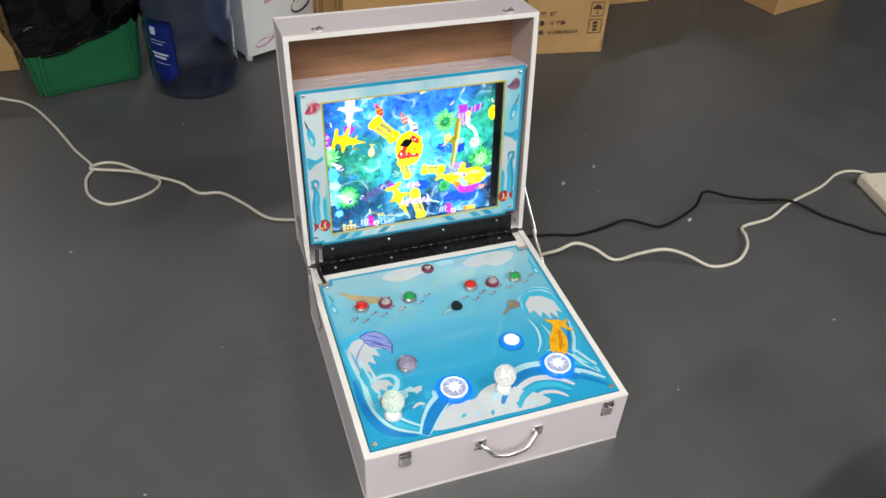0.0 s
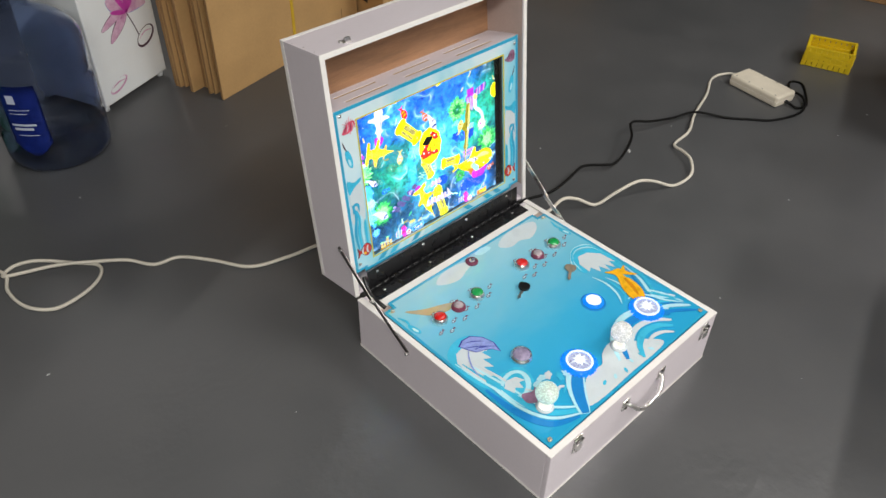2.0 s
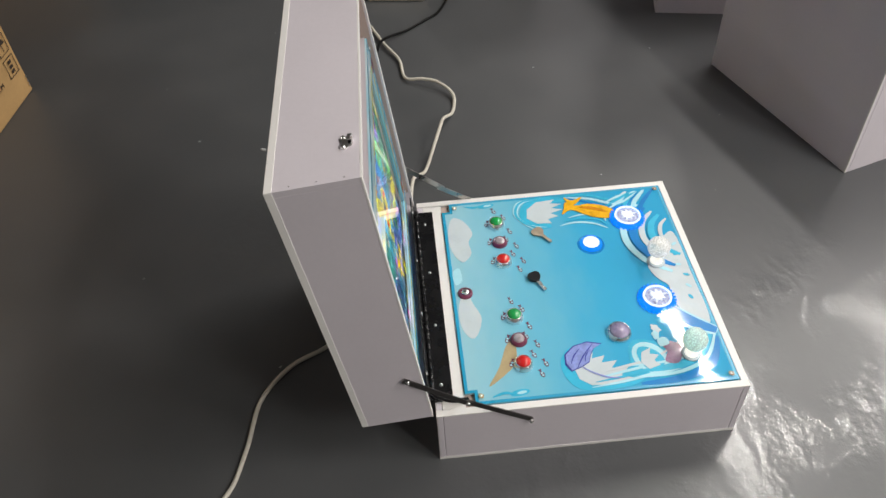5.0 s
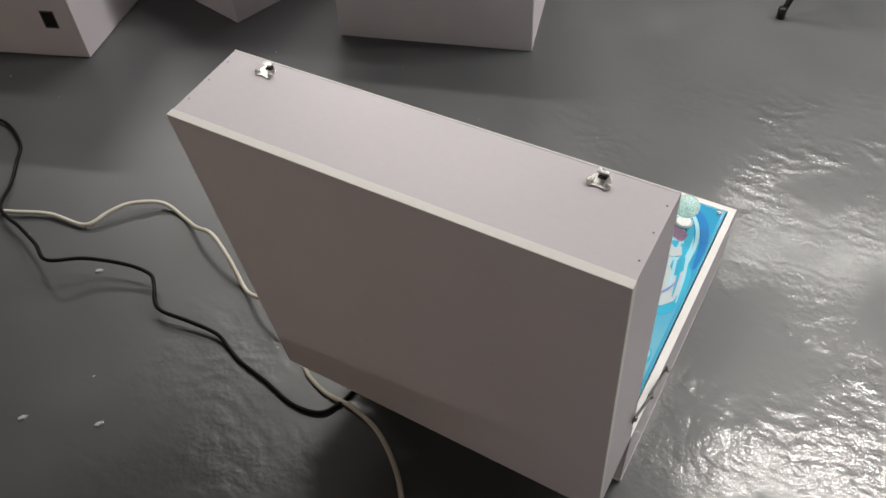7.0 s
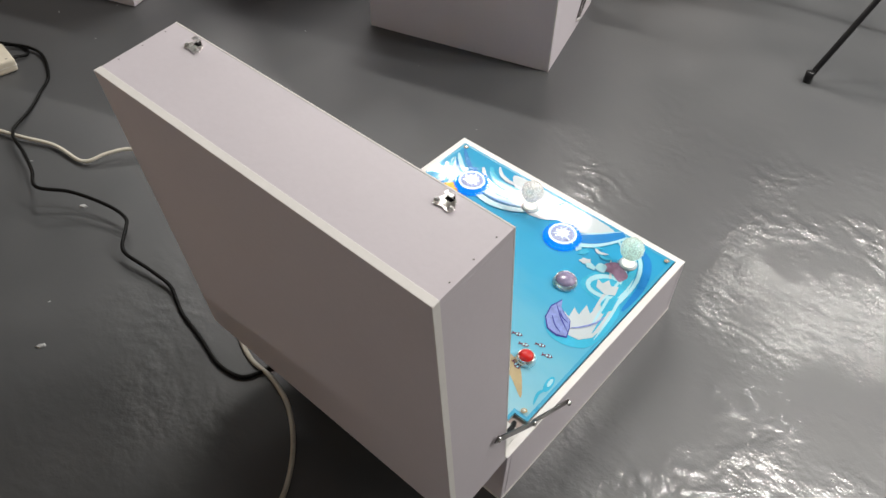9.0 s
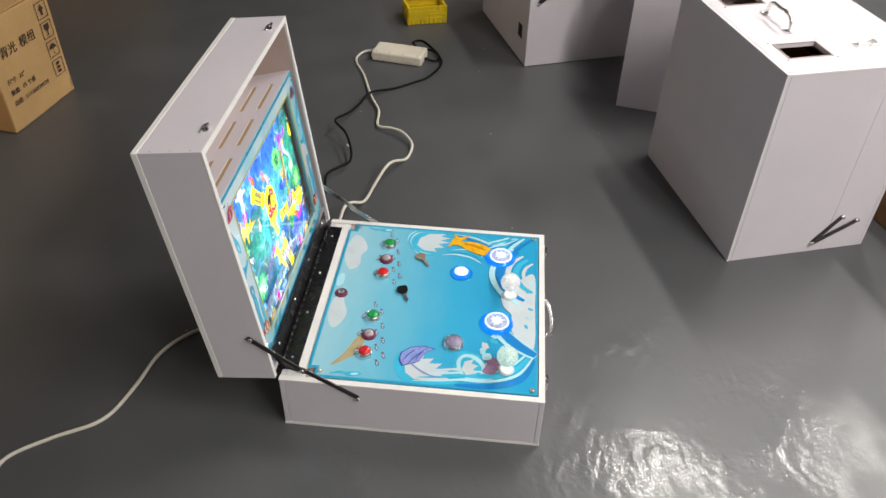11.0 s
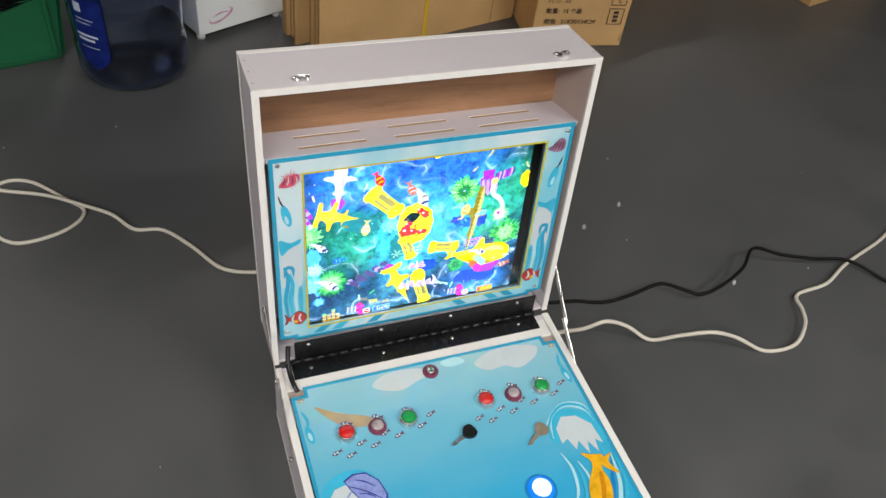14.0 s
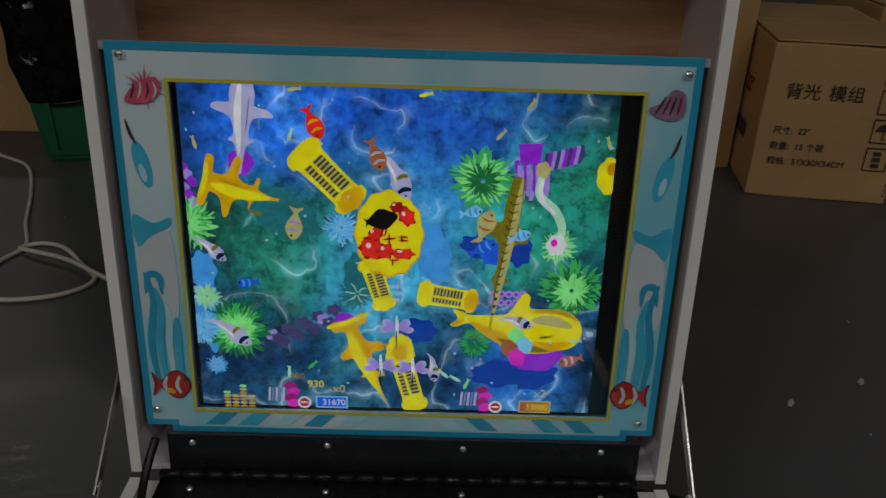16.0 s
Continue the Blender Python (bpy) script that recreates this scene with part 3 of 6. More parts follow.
def open_case():
    m = thing("arcade_machine", "open white suitcase arcade machine with lit screen and sea-print control panel", "arcade machine")

    # base: bottom, four walls with banded edges
    part("bottom_board", block(-0.2395, 0.2395, -0.2395, 0.2415, 0.004, 0.012, 0.001), M_WHITE, m)
    part("front_board", block(-0.25, 0.25, -0.25, -0.24, 0.004, 0.128, 0.0012), M_WHITE, m)
    part("back_board", block(-0.25, 0.25, 0.242, 0.252, 0.004, 0.128, 0.0012), M_WHITE, m)
    part("side_board", block(-0.25, -0.24, -0.2398, 0.2418, 0.004, 0.128, 0.0012), M_WHITE, m)
    part("side_board", block(0.24, 0.25, -0.2398, 0.2418, 0.004, 0.128, 0.0012), M_WHITE, m)
    rim = grid_sheet((-0.2502, -0.2385, 0.2385, 0.2502), (-0.2502, -0.2385, 0.2522), lambda x, y: abs(x) > 0.2385 or y < -0.2385, 0.0025)
    part("base_edge_band", rim, M_EDGE, m, "white edging on the rim", above(0.128))
    part("foot_band", grid_sheet((-0.2505, -0.246, 0.246, 0.2505), (-0.2505, -0.246, 0.247, 0.2525), lambda x, y: abs(x) > 0.246 or y < -0.246 or y > 0.247, 0.006), M_EDGE, m, "white edging along the foot")
    part("back_rail", block(-0.238, 0.238, 0.2045, 0.2415, 0.112, 0.1285, 0.001), M_EDGE, m)
    part("inner_shelf", block(-0.2385, 0.2385, 0.14, 0.204, 0.120, 0.1255), M_SIDEPLY, m)

    # control panel
    pts = [(-0.2365, -0.2365), (0.2365, -0.2365), (0.2365, 0.188), (0.214, 0.188), (0.214, 0.2035), (-0.214, 0.2035), (-0.214, 0.188), (-0.2365, 0.188)]
    panel = part("control_panel", sheet(pts, 0.004), M_SEA, m, "glossy acrylic panel printed with a cyan sea", above(0.128))
    Z = 0.1321
    edge = grid_sheet((-0.2365, -0.231, -0.214, -0.2085, 0.2085, 0.214, 0.231, 0.2365), (-0.2365, -0.231, 0.1825, 0.188, 0.198, 0.2035),
                      lambda x, y: not (y > 0.188 and abs(x) > 0.214) and not (abs(x) < 0.231 and -0.231 < y < 0.1825) and not (abs(x) < 0.2085 and -0.231 < y < 0.198), 0.0003)
    part("printed_border", edge, M_BORDER, panel, at=above(Z))

    drawn = [0]

    def art(name, bm, mat, level):
        drawn[0] += 1
        part(name, bm, mat, panel, at=above(Z + 0.0004 * level + 0.000004 * drawn[0]))

    art("printed_cloud", blob([(-0.105, 0.178), (-0.085, 0.192), (-0.05, 0.196), (-0.015, 0.19), (0.0, 0.178), (-0.03, 0.168), (-0.06, 0.158), (-0.09, 0.165)], 0.0003), M_PWHITE, 0)
    art("printed_cloud", blob([(0.075, 0.175), (0.095, 0.19), (0.13, 0.197), (0.165, 0.195), (0.195, 0.185), (0.185, 0.165), (0.15, 0.15), (0.125, 0.16), (0.095, 0.158)], 0.0003), M_PWHITE, 0)
    art("printed_cloud", blob([(0.02, 0.195), (0.05, 0.198), (0.06, 0.185), (0.03, 0.182)], 0.0003), M_PPALE, 0)
    art("printed_wing", blob([(-0.205, 0.162), (-0.17, 0.142), (-0.128, 0.125), (-0.118, 0.113), (-0.135, 0.108), (-0.17, 0.118)], 0.0003), M_PTAN, 0)
    for sx in (-1, 1):
        art("printed_drop", oval(sx * 0.222, 0.115, 0.006, 0.016, 0.0003, 8), M_PCYAN, 0)
        art("printed_drop", oval(sx * 0.222, 0.112, 0.003, 0.008, 0.0003, 8), M_PPALE, 1)
        art("printed_drop", swoosh([(sx * 0.226, 0.16), (sx * 0.22, 0.14), (sx * 0.224, 0.125)], 0.005, 0.0003), M_PCYAN, 1)
    # left crest, its curl and the swirl under it
    art("printed_wave", blob([(-0.23, 0.01), (-0.205, 0.036), (-0.17, 0.04), (-0.145, 0.022), (-0.15, 0.006), (-0.19, 0.012), (-0.2, -0.03), (-0.19, -0.07), (-0.214, -0.09), (-0.23, -0.06)], 0.0003), M_PCYAN, 0)
    art("printed_foam", sheet([(-0.222, -0.002), (-0.208, 0.016), (-0.188, 0.02), (-0.165, 0.008), (-0.158, -0.016), (-0.17, -0.012), (-0.166, -0.034), (-0.18, -0.026), (-0.178, -0.052), (-0.192, -0.04), (-0.194, -0.068), (-0.207, -0.052), (-0.216, -0.072), (-0.224, -0.04)], 0.0003), M_PWHITE, 1)
    ray = [(-0.190, 0.024), (-0.176, 0.031), (-0.158, 0.029), (-0.143, 0.013), (-0.137, -0.010), (-0.143, -0.032), (-0.151, -0.018), (-0.163, -0.011), (-0.176, -0.006), (-0.183, 0.006)]
    art("printed_ray_edge", sheet([(-0.163 + (x + 0.163) * 1.09, 0.001 + (y - 0.001) * 1.09) for x, y in ray], 0.0003), M_PLINE, 2)
    art("printed_ray", sheet(ray, 0.0003), M_PVIOLET, 3)
    for (x0, y0), (x1, y1) in (((-0.188, 0.016), (-0.14, -0.02)), ((-0.178, 0.024), (-0.148, 0.004)), ((-0.176, 0.0), (-0.152, -0.012))):
        art("printed_ray_line", swoosh([(x0, y0), ((x0 + x1) / 2, (y0 + y1) / 2 + 0.003), (x1, y1)], 0.002, 0.0003), M_PLINE, 4)
    art("printed_ray_tail", swoosh([(-0.184, 0.008), (-0.198, -0.008), (-0.210, -0.030), (-0.214, -0.05)], 0.003, 0.0003, blunt=0.3), M_PVIOLET, 4)
    # foam curls and pale ribbons that follow the crest down to the corner
    for k, mat in enumerate((M_PPALE, M_PCYAN, M_PPALE, M_PWHITE)):
        d = 0.009 * k
        art("printed_ribbon", swoosh([(-0.226 + d, 0.0 - d), (-0.221 + d, -0.05), (-0.212 + d, -0.10), (-0.204 + d, -0.15 + d), (-0.18 + d, -0.19 + d)], 0.0055, 0.0003, blunt=0.1), mat, 1 + k % 2)
    for k in range(5):
        art("printed_foam", oval(-0.135 + 0.014 * k, -0.128 - 0.010 * k + 0.006 * (k % 2), 0.010, 0.006, 0.0003, 35 * k, 24, 0.16, 5), (M_PPALE, M_PWHITE, M_PCYAN)[k % 3], 2)
    art("printed_swirl", oval(-0.18, -0.108, 0.042, 0.034, 0.0003, 30, wave=0.05, waves=4), M_PCYAN, 0)
    art("printed_swirl", oval(-0.18, -0.108, 0.035, 0.027, 0.0003, 30), M_PPALE, 1)
    art("printed_swirl", oval(-0.181, -0.107, 0.026, 0.019, 0.0003, 30, wave=0.06, waves=3), M_PCYAN, 2)
    art("printed_foam", sheet([(-0.202, -0.1), (-0.188, -0.09), (-0.168, -0.095), (-0.16, -0.112), (-0.172, -0.108), (-0.176, -0.122), (-0.186, -0.112), (-0.196, -0.12)], 0.0003), M_PWHITE, 3)
    art("printed_patch", blob([(-0.19, -0.13), (-0.17, -0.138), (-0.155, -0.132), (-0.15, -0.148), (-0.165, -0.165), (-0.185, -0.158), (-0.196, -0.148)], 0.0003), M_PMAUVE, 3)
    art("printed_patch", blob([(-0.16, -0.13), (-0.145, -0.128), (-0.142, -0.142), (-0.155, -0.146)], 0.0003), M_PPALE, 4)
    for k, (mat, w) in enumerate(((M_PDEEP, 0.014), (M_PPALE, 0.007), (M_PCYAN, 0.012), (M_PPALE, 0.006))):
        d = 0.012 * k
        art("printed_stroke", swoosh([(-0.228 + d, -0.08 + d * 0.2), (-0.224 + d, -0.15), (-0.2 + d, -0.205 + d * 0.4), (-0.15 + d, -0.229)], w, 0.0003, blunt=0.2), mat, 1 + k % 2)
    for k in range(5):
        art("printed_fleck", swoosh([(-0.155 + 0.012 * k, -0.165 - 0.006 * k), (-0.14 + 0.013 * k, -0.158 - 0.006 * k), (-0.128 + 0.012 * k, -0.168 - 0.004 * k)], 0.006, 0.0003), (M_PCYAN, M_PWHITE)[k % 2], 3)
    # middle: deep streak, white foam, arcs
    art("printed_streak", swoosh([(-0.045, -0.142), (-0.085, -0.165), (-0.112, -0.192), (-0.14, -0.232)], 0.034, 0.0003, blunt=0.45), M_PPALE, 3)
    art("printed_streak", swoosh([(-0.05, -0.15), (-0.088, -0.172), (-0.115, -0.198), (-0.138, -0.232)], 0.022, 0.0003, blunt=0.5), M_PDEEP, 4)
    art("printed_foam", blob([(-0.118, -0.228), (-0.095, -0.195), (-0.06, -0.178), (-0.03, -0.182), (-0.008, -0.166), (0.02, -0.158), (0.045, -0.165), (0.06, -0.185), (0.085, -0.2), (0.1, -0.228), (0.0, -0.23)], 0.0003), M_PWHITE, 2)
    for k in range(6):
        art("printed_fleck", oval(-0.06 + 0.026 * k, -0.212 - 0.004 * (k % 3), 0.006, 0.003, 0.0003, 25 + 20 * k), (M_PCYAN, M_PPALE)[k % 2], 4)
    for k, (mat, w) in enumerate(((M_PPALE, 0.013), (M_PDEEP, 0.016), (M_PWHITE, 0.012), (M_PCYAN, 0.014), (M_PWHITE, 0.008))):
        r = 0.118 - 0.016 * k
        line = [(0.1 + r * math.cos(radians(a)) * 0.95, -0.262 + r * math.sin(radians(a)) * 1.08) for a in (150, 125, 95, 65, 40)]
        art("printed_arc", swoosh([p for p in line if p[1] > -0.231], w, 0.0003, blunt=0.3), mat, 3 + k % 2)
    for k in range(4):
        art("printed_stroke", swoosh([(0.155 + 0.012 * k, -0.175 + 0.012 * k), (0.19 + 0.008 * k, -0.192 + 0.012 * k), (0.226, -0.222 + 0.018 * k)], 0.009, 0.0003, blunt=0.25), (M_PDEEP, M_PPALE, M_PCYAN, M_PWHITE)[k], 2)
    # right crest, gold shape and strokes
    art("printed_wave", blob([(0.15, 0.03), (0.175, 0.052), (0.21, 0.045), (0.23, 0.02), (0.23, -0.02), (0.215, -0.045), (0.212, 0.0), (0.19, 0.018), (0.165, 0.014), (0.15, -0.005), (0.142, 0.01)], 0.0003), M_PCYAN, 0)
    art("printed_foam", sheet([(0.158, 0.022), (0.175, 0.04), (0.2, 0.036), (0.219, 0.015), (0.222, -0.022), (0.212, -0.012), (0.208, -0.034), (0.198, -0.012), (0.192, -0.034), (0.184, -0.008), (0.174, -0.022), (0.168, 0.0), (0.156, -0.006)], 0.0003), M_PWHITE, 1)
    art("printed_shape", blob([(0.21, -0.042), (0.2, -0.058), (0.196, -0.075), (0.182, -0.1), (0.16, -0.122), (0.158, -0.1), (0.168, -0.078), (0.182, -0.06), (0.186, -0.046), (0.176, -0.03), (0.192, -0.036)], 0.0003), M_PGOLD, 3)
    for k, mat in enumerate((M_PPALE, M_PCYAN, M_PPALE)):
        d = 0.010 * k
        art("printed_ribbon", swoosh([(0.146 - d * 0.3, 0.006 + d), (0.158 + d * 0.2, 0.042 + d * 0.3), (0.19, 0.058 + d * 0.2), (0.222, 0.040 + d * 0.5), (0.229, 0.0)], 0.005, 0.0003, blunt=0.1), mat, 1 + k % 2)
        art("printed_ribbon", swoosh([(0.146 + d, -0.02 - d), (0.152 + d, -0.05 - d), (0.145 + d, -0.085 - d), (0.128 + d, -0.11)], 0.005, 0.0003, blunt=0.1), mat, 1 + k % 2)
        art("printed_ribbon", swoosh([(0.178 + d, -0.118), (0.20 + d * 0.7, -0.15), (0.224, -0.168 - d)], 0.006, 0.0003, blunt=0.1), mat, 3 + k % 2)
    art("printed_shape", blob([(0.178, -0.064), (0.192, -0.060), (0.200, -0.082), (0.192, -0.112), (0.174, -0.132), (0.158, -0.126), (0.156, -0.106), (0.168, -0.084)], 0.0003), M_PGOLD, 4)
    art("printed_shade", swoosh([(0.192, -0.066), (0.186, -0.09), (0.172, -0.118)], 0.008, 0.0003), M_PAMBER, 5)
    art("printed_shape", blob([(0.202, -0.06), (0.222, -0.078), (0.214, -0.056), (0.224, -0.042), (0.206, -0.048)], 0.0003), M_PGOLD, 3)
    for k, mat in enumerate((M_PCYAN, M_PPALE, M_PDEEP)):
        d = 0.011 * k
        art("printed_stroke", swoosh([(0.229 - d * 0.4, -0.03 - d), (0.226 - d, -0.09), (0.205 - d, -0.14 - d * 0.3), (0.226 - d * 0.3, -0.19)], 0.007, 0.0003), mat, 1 + k % 2)
    # small printed marks by the buttons
    def fish_mark(x, y, r, turn):
        c, s = math.cos(radians(turn)), math.sin(radians(turn))
        outline = [(-1.0, 0.0), (-0.6, 0.36), (0.0, 0.46), (0.45, 0.22), (0.75, 0.1), (1.2, 0.42), (1.1, 0.0), (1.2, -0.42), (0.75, -0.1), (0.45, -0.22), (0.0, -0.46), (-0.6, -0.36)]
        art("printed_mark", sheet([(x + r * (u * c - v * s), y + r * (u * s + v * c)) for u, v in outline], 0.0003), M_PLUM, 0)
        for u in (-0.45, 0.15):
            art("printed_mark_middle", oval(x + r * u * c, y + r * u * s, r * 0.23, r * 0.27, 0.0003, turn, n=8), M_PPALE, 1)

    for x0 in (-0.168, 0.066):
        for k in range(9):
            x = x0 - 0.022 + 0.02 * k
            y = 0.074 + 0.0035 * k - (0.013 if k % 2 else 0)
            fish_mark(x, y, 0.0080, 20)
        for k in range(3):
            fish_mark(x0 + 0.05 * k + 0.004, 0.120, 0.0085, -20)
    for x, y in ((-0.226, -0.226), (0.226, -0.226), (-0.222, 0.178), (0.222, 0.178)):
        art("corner_patch", blob([(x - 0.005, y - 0.003), (x + 0.002, y - 0.004), (x + 0.004, y + 0.002), (x + 0.001, y + 0.004), (x - 0.003, y + 0.003)], 0.0003), M_PTAN, 5)
        part("screw", lathe([(0.0, 0.0022), (0.002, 0.0018), (0.003, 0.0006), (0.003, 0.0)], 12, Matrix.Translation((x, y, Z + 0.002))), M_CHROME, panel)

    # buttons: small ones with chrome rims, lens buttons, lock
    def button(x, y, rim_r, cap_r, rise, rim_mat, cap_mat, label, dome=0.35):
        at = Matrix.Translation((x, y, 0.132))
        b = part("push_button", lathe([(0, 0.0), (rim_r, 0.0), (rim_r, 0.0015), (rim_r * 0.97, rise * 0.4), (rim_r * 0.88, rise * 0.75), (rim_r * 0.8, rise * 0.9), (cap_r * 1.1, rise), (cap_r * 1.03, rise * 0.85), (cap_r * 1.03, rise * 0.4), (0, rise * 0.4)], 32, at), rim_mat, m, label)
        h = rise * 1.02
        part("button_cap", lathe([(0, h + cap_r * dome), (cap_r * 0.5, h + cap_r * dome * 0.8), (cap_r * 0.85, h + cap_r * dome * 0.35), (cap_r, h - rise * 0.12), (cap_r, rise * 0.41), (0, rise * 0.41)], 32, at), cap_mat, b)
        return b

    for x0 in (-0.168, 0.066):
        button(x0, 0.1015, 0.0165, 0.0115, 0.0105, M_CHROME, M_RED, "red push button with chrome rim")
        button(x0 + 0.05, 0.1015, 0.0148, 0.0098, 0.008, M_PLUM, M_GREY, "smoky push button with dark red rim")
        button(x0 + 0.101, 0.1015, 0.0165, 0.0115, 0.0105, M_CHROME, M_GREEN, "green push button with chrome rim")
    for x, y in ((-0.058, -0.152), (0.15, -0.152)):
        b = button(x, y, 0.0315, 0.0215, 0.009, M_LITBLUE, M_LITLENS, "large lit button with a white star in a glowing blue ring", 0.12)
        part("lens_rim", lathe([(0.0215, 0.009), (0.0222, 0.0112), (0.0245, 0.0112), (0.0252, 0.009)], 36, Matrix.Translation((x, y, 0.132))), M_LITWHITE, b)
        part("lens_star", star(0, 0, 0.019, 0.0075, 9, 0.0004), M_LITWHITE, b, at=Matrix.Translation((x, y, 0.1434)))
        part("lens_star", star(0, 0, 0.0125, 0.0065, 6, 0.0006), M_LITSTAR, b, at=Matrix.Translation((x, y, 0.1437)))
        for k in range(28):
            c, s = math.cos(2 * math.pi * k / 28), math.sin(2 * math.pi * k / 28)
            part("ring_tooth", block(-0.0012, 0.0012, -0.002, 0.002, 0, 0.004), M_LITBLUE, b, at=Matrix.Translation((x + 0.0318 * c, y + 0.0318 * s, 0.1325)) @ Matrix.Rotation(2 * math.pi * k / 28 + math.pi / 2, 4, "Z"))
    b = button(0.090, -0.068, 0.0205, 0.0150, 0.008, M_LITBLUE, M_LITWHITE, "lit white round button with blue rim", 0.2)
    # flat emissive ring in place of the blue glow cast round this button
    part("glow_ring", lathe([(0.0206, 0.0), (0.0206, 0.002), (0.0245, 0.0012), (0.0255, 0.0)], 36, Matrix.Translation((0.090, -0.068, 0.1321))), M_HALO, b, "blue glow on the panel round the button, made as a flat lit ring")
    button(-0.123, -0.069, 0.0212, 0.0165, 0.009, M_CHROME, M_CRYSTAL, "unlit crystal round button with chrome rim", 0.3)
    lock = part("key_switch", lathe([(0, 0.0), (0.0135, 0), (0.0135, 0.003), (0.0105, 0.0055), (0.009, 0.0055), (0.009, 0.0045), (0, 0.0045)], 28, Matrix.Translation((-0.003, 0.180, 0.132))), M_PLUM, m, "key switch in a dark red ring")
    part("lock_barrel", lathe([(0, 0.0075), (0.006, 0.0075), (0.0075, 0.006), (0.0075, 0.0045), (0, 0.0045)], 24, Matrix.Translation((-0.003, 0.180, 0.132))), M_CHROME, lock)
    part("key_slot", block(-0.0038, -0.0022, 0.1765, 0.1835, 0.1396, 0.1400), M_BLACK, lock)
    for (x, y), milky, says in (((-0.180, -0.175), M_BALLS[0], "greenish milky ball joystick, lit from below"), ((0.030, -0.175), M_BALLS[1], "warm white milky ball joystick, lit from below")):
        stick = part("joystick", lathe([(0, 0.0), (0.016, 0), (0.016, 0.0015), (0.012, 0.003), (0, 0.003)], 28, Matrix.Translation((x, y, 0.1335))), M_PWHITE, m, says)
        part("stick_collar", lathe([(0, 0.002), (0.0115, 0.002), (0.0105, 0.005), (0.0075, 0.011), (0.006, 0.018), (0, 0.018)], 24, Matrix.Translation((x, y, 0.1335))), M_LITWARM, stick)
        part("ball", lathe([(0.0205 * math.sin(math.pi * k / 14), -0.0205 * math.cos(math.pi * k / 14)) for k in range(15)], 28, Matrix.Translation((x, y, 0.171))), milky, stick)

    # piano hinge
    hinge = part("hinge", block(-0.222, 0.222, 0.2225, 0.2535, 0.1288, 0.1305, 0.0004), M_HINGE, m, "long black piano hinge with chrome screws")
    part("hinge_leaf", block(-0.214, 0.222, 0.001, 0.003, 0.002, 0.041, 0.0004), M_HINGE, hinge, at=LID)
    for k in range(22):
        x = -0.222 + 0.444 * k / 22
        part("hinge_knuckle", lathe([(0, 0), (0.0045, 0), (0.0045, 0.0195), (0, 0.0195)], 10, Matrix.Translation((x, 0.2545, 0.134)) @ Matrix.Rotation(math.pi / 2, 4, "Y")), M_HINGE, hinge)
    head = [(0, 0.0026), (0.0025, 0.0021), (0.0035, 0.0008), (0.0035, 0)]
    for x in (-0.191, -0.067, 0.058, 0.186):
        part("screw", lathe(head, 12, Matrix.Translation((x, 0.2395, 0.1304))), M_CHROME, hinge)
        part("screw", lathe(head, 12, on_lid(0.001) @ Matrix.Translation((x, 0.033, 0))), M_CHROME, hinge)
    part("wire", tube([(-0.224, 0.262, 0.17), (-0.228, 0.248, 0.155), (-0.229, 0.23, 0.142), (-0.226, 0.21, 0.134), (-0.222, 0.2, 0.128)], 0.004, 8), M_BLACK, m, "black wire bundle beside the hinge")

    # lid shell in its own tilted frame: x across, y depth, z up the lid
    part("lid_side", block(-0.25, -0.241, 0.002, 0.104, 0, 0.4919, 0.0003), M_WHITE, m, at=LID)
    part("lid_side", block(0.241, 0.25, 0.002, 0.104, 0, 0.4919, 0.0003), M_WHITE, m, at=LID)
    part("lid_top", block(-0.25, 0.25, 0.002, 0.104, 0.492, 0.501, 0.0003), M_WHITE, m, at=LID)
    part("lid_bottom", block(-0.2408, 0.2408, 0.004, 0.104, 0.0, 0.006, 0.001), M_WHITE, m, at=LID)
    part("lid_back", block(-0.25, 0.25, 0.104, 0.113, 0, 0.501, 0.0003), M_WHITE, m, at=LID)
    part("lid_lining", block(-0.2405, 0.2405, 0.1005, 0.1035, 0.372, 0.4915), M_PLY, m, "bare plywood lining above the screen", LID)
    for x in (-0.2403, 0.2403):
        part("lid_cheek", block(x - 0.0005, x + 0.0005, 0.004, 0.1005, 0.04, 0.4915), M_SIDEPLY, m, "pale bare inside of the lid wall", LID)
    rim = grid_sheet((-0.2502, -0.2405, 0.2405, 0.2502), (0.0, 0.4915, 0.5012), lambda x, y: abs(x) > 0.2405 or y > 0.4915, 0.0018)
    part("lid_edge_band", rim, M_EDGE, m, "white edging on the lid rim", on_lid(0.0018))
    part("lid_back_band", block(-0.2506, 0.2506, 0.1035, 0.1132, 0.5005, 0.5016, 0.0005), M_EDGE, m, "cream edge of the back board", LID)
    for sx in (-1, 1):
        part("lid_corner_band", block(min(sx * 0.2495, sx * 0.2506), max(sx * 0.2495, sx * 0.2506), 0.1035, 0.1132, 0.001, 0.5004, 0.0004), M_EDGE, m, "cream edge of the back board", LID)

    # ventilated shelf over the screen: a slotted board that falls slightly to the back
    bm = None
    y0, y1 = 0.0135, 0.100
    rows = (0.036, 0.072)
    xs = [(-0.187, -0.089), (-0.047, 0.046), (0.085, 0.184)]
    cuts = [y0, rows[0] - 0.004, rows[0] + 0.004, rows[1] - 0.004, rows[1] + 0.004, y1]
    for a, b in zip(cuts, cuts[1:]):
        slot = abs(b - a - 0.008) < 1e-6
        edges = [-0.2395] + [v for pair in xs for v in pair] + [0.2395] if slot else [-0.2395, 0.2395]
        for c, d in zip(edges[::2], edges[1::2]):
            bm = block(c, d, a, b, 0.3835, 0.3905, bm=bm)
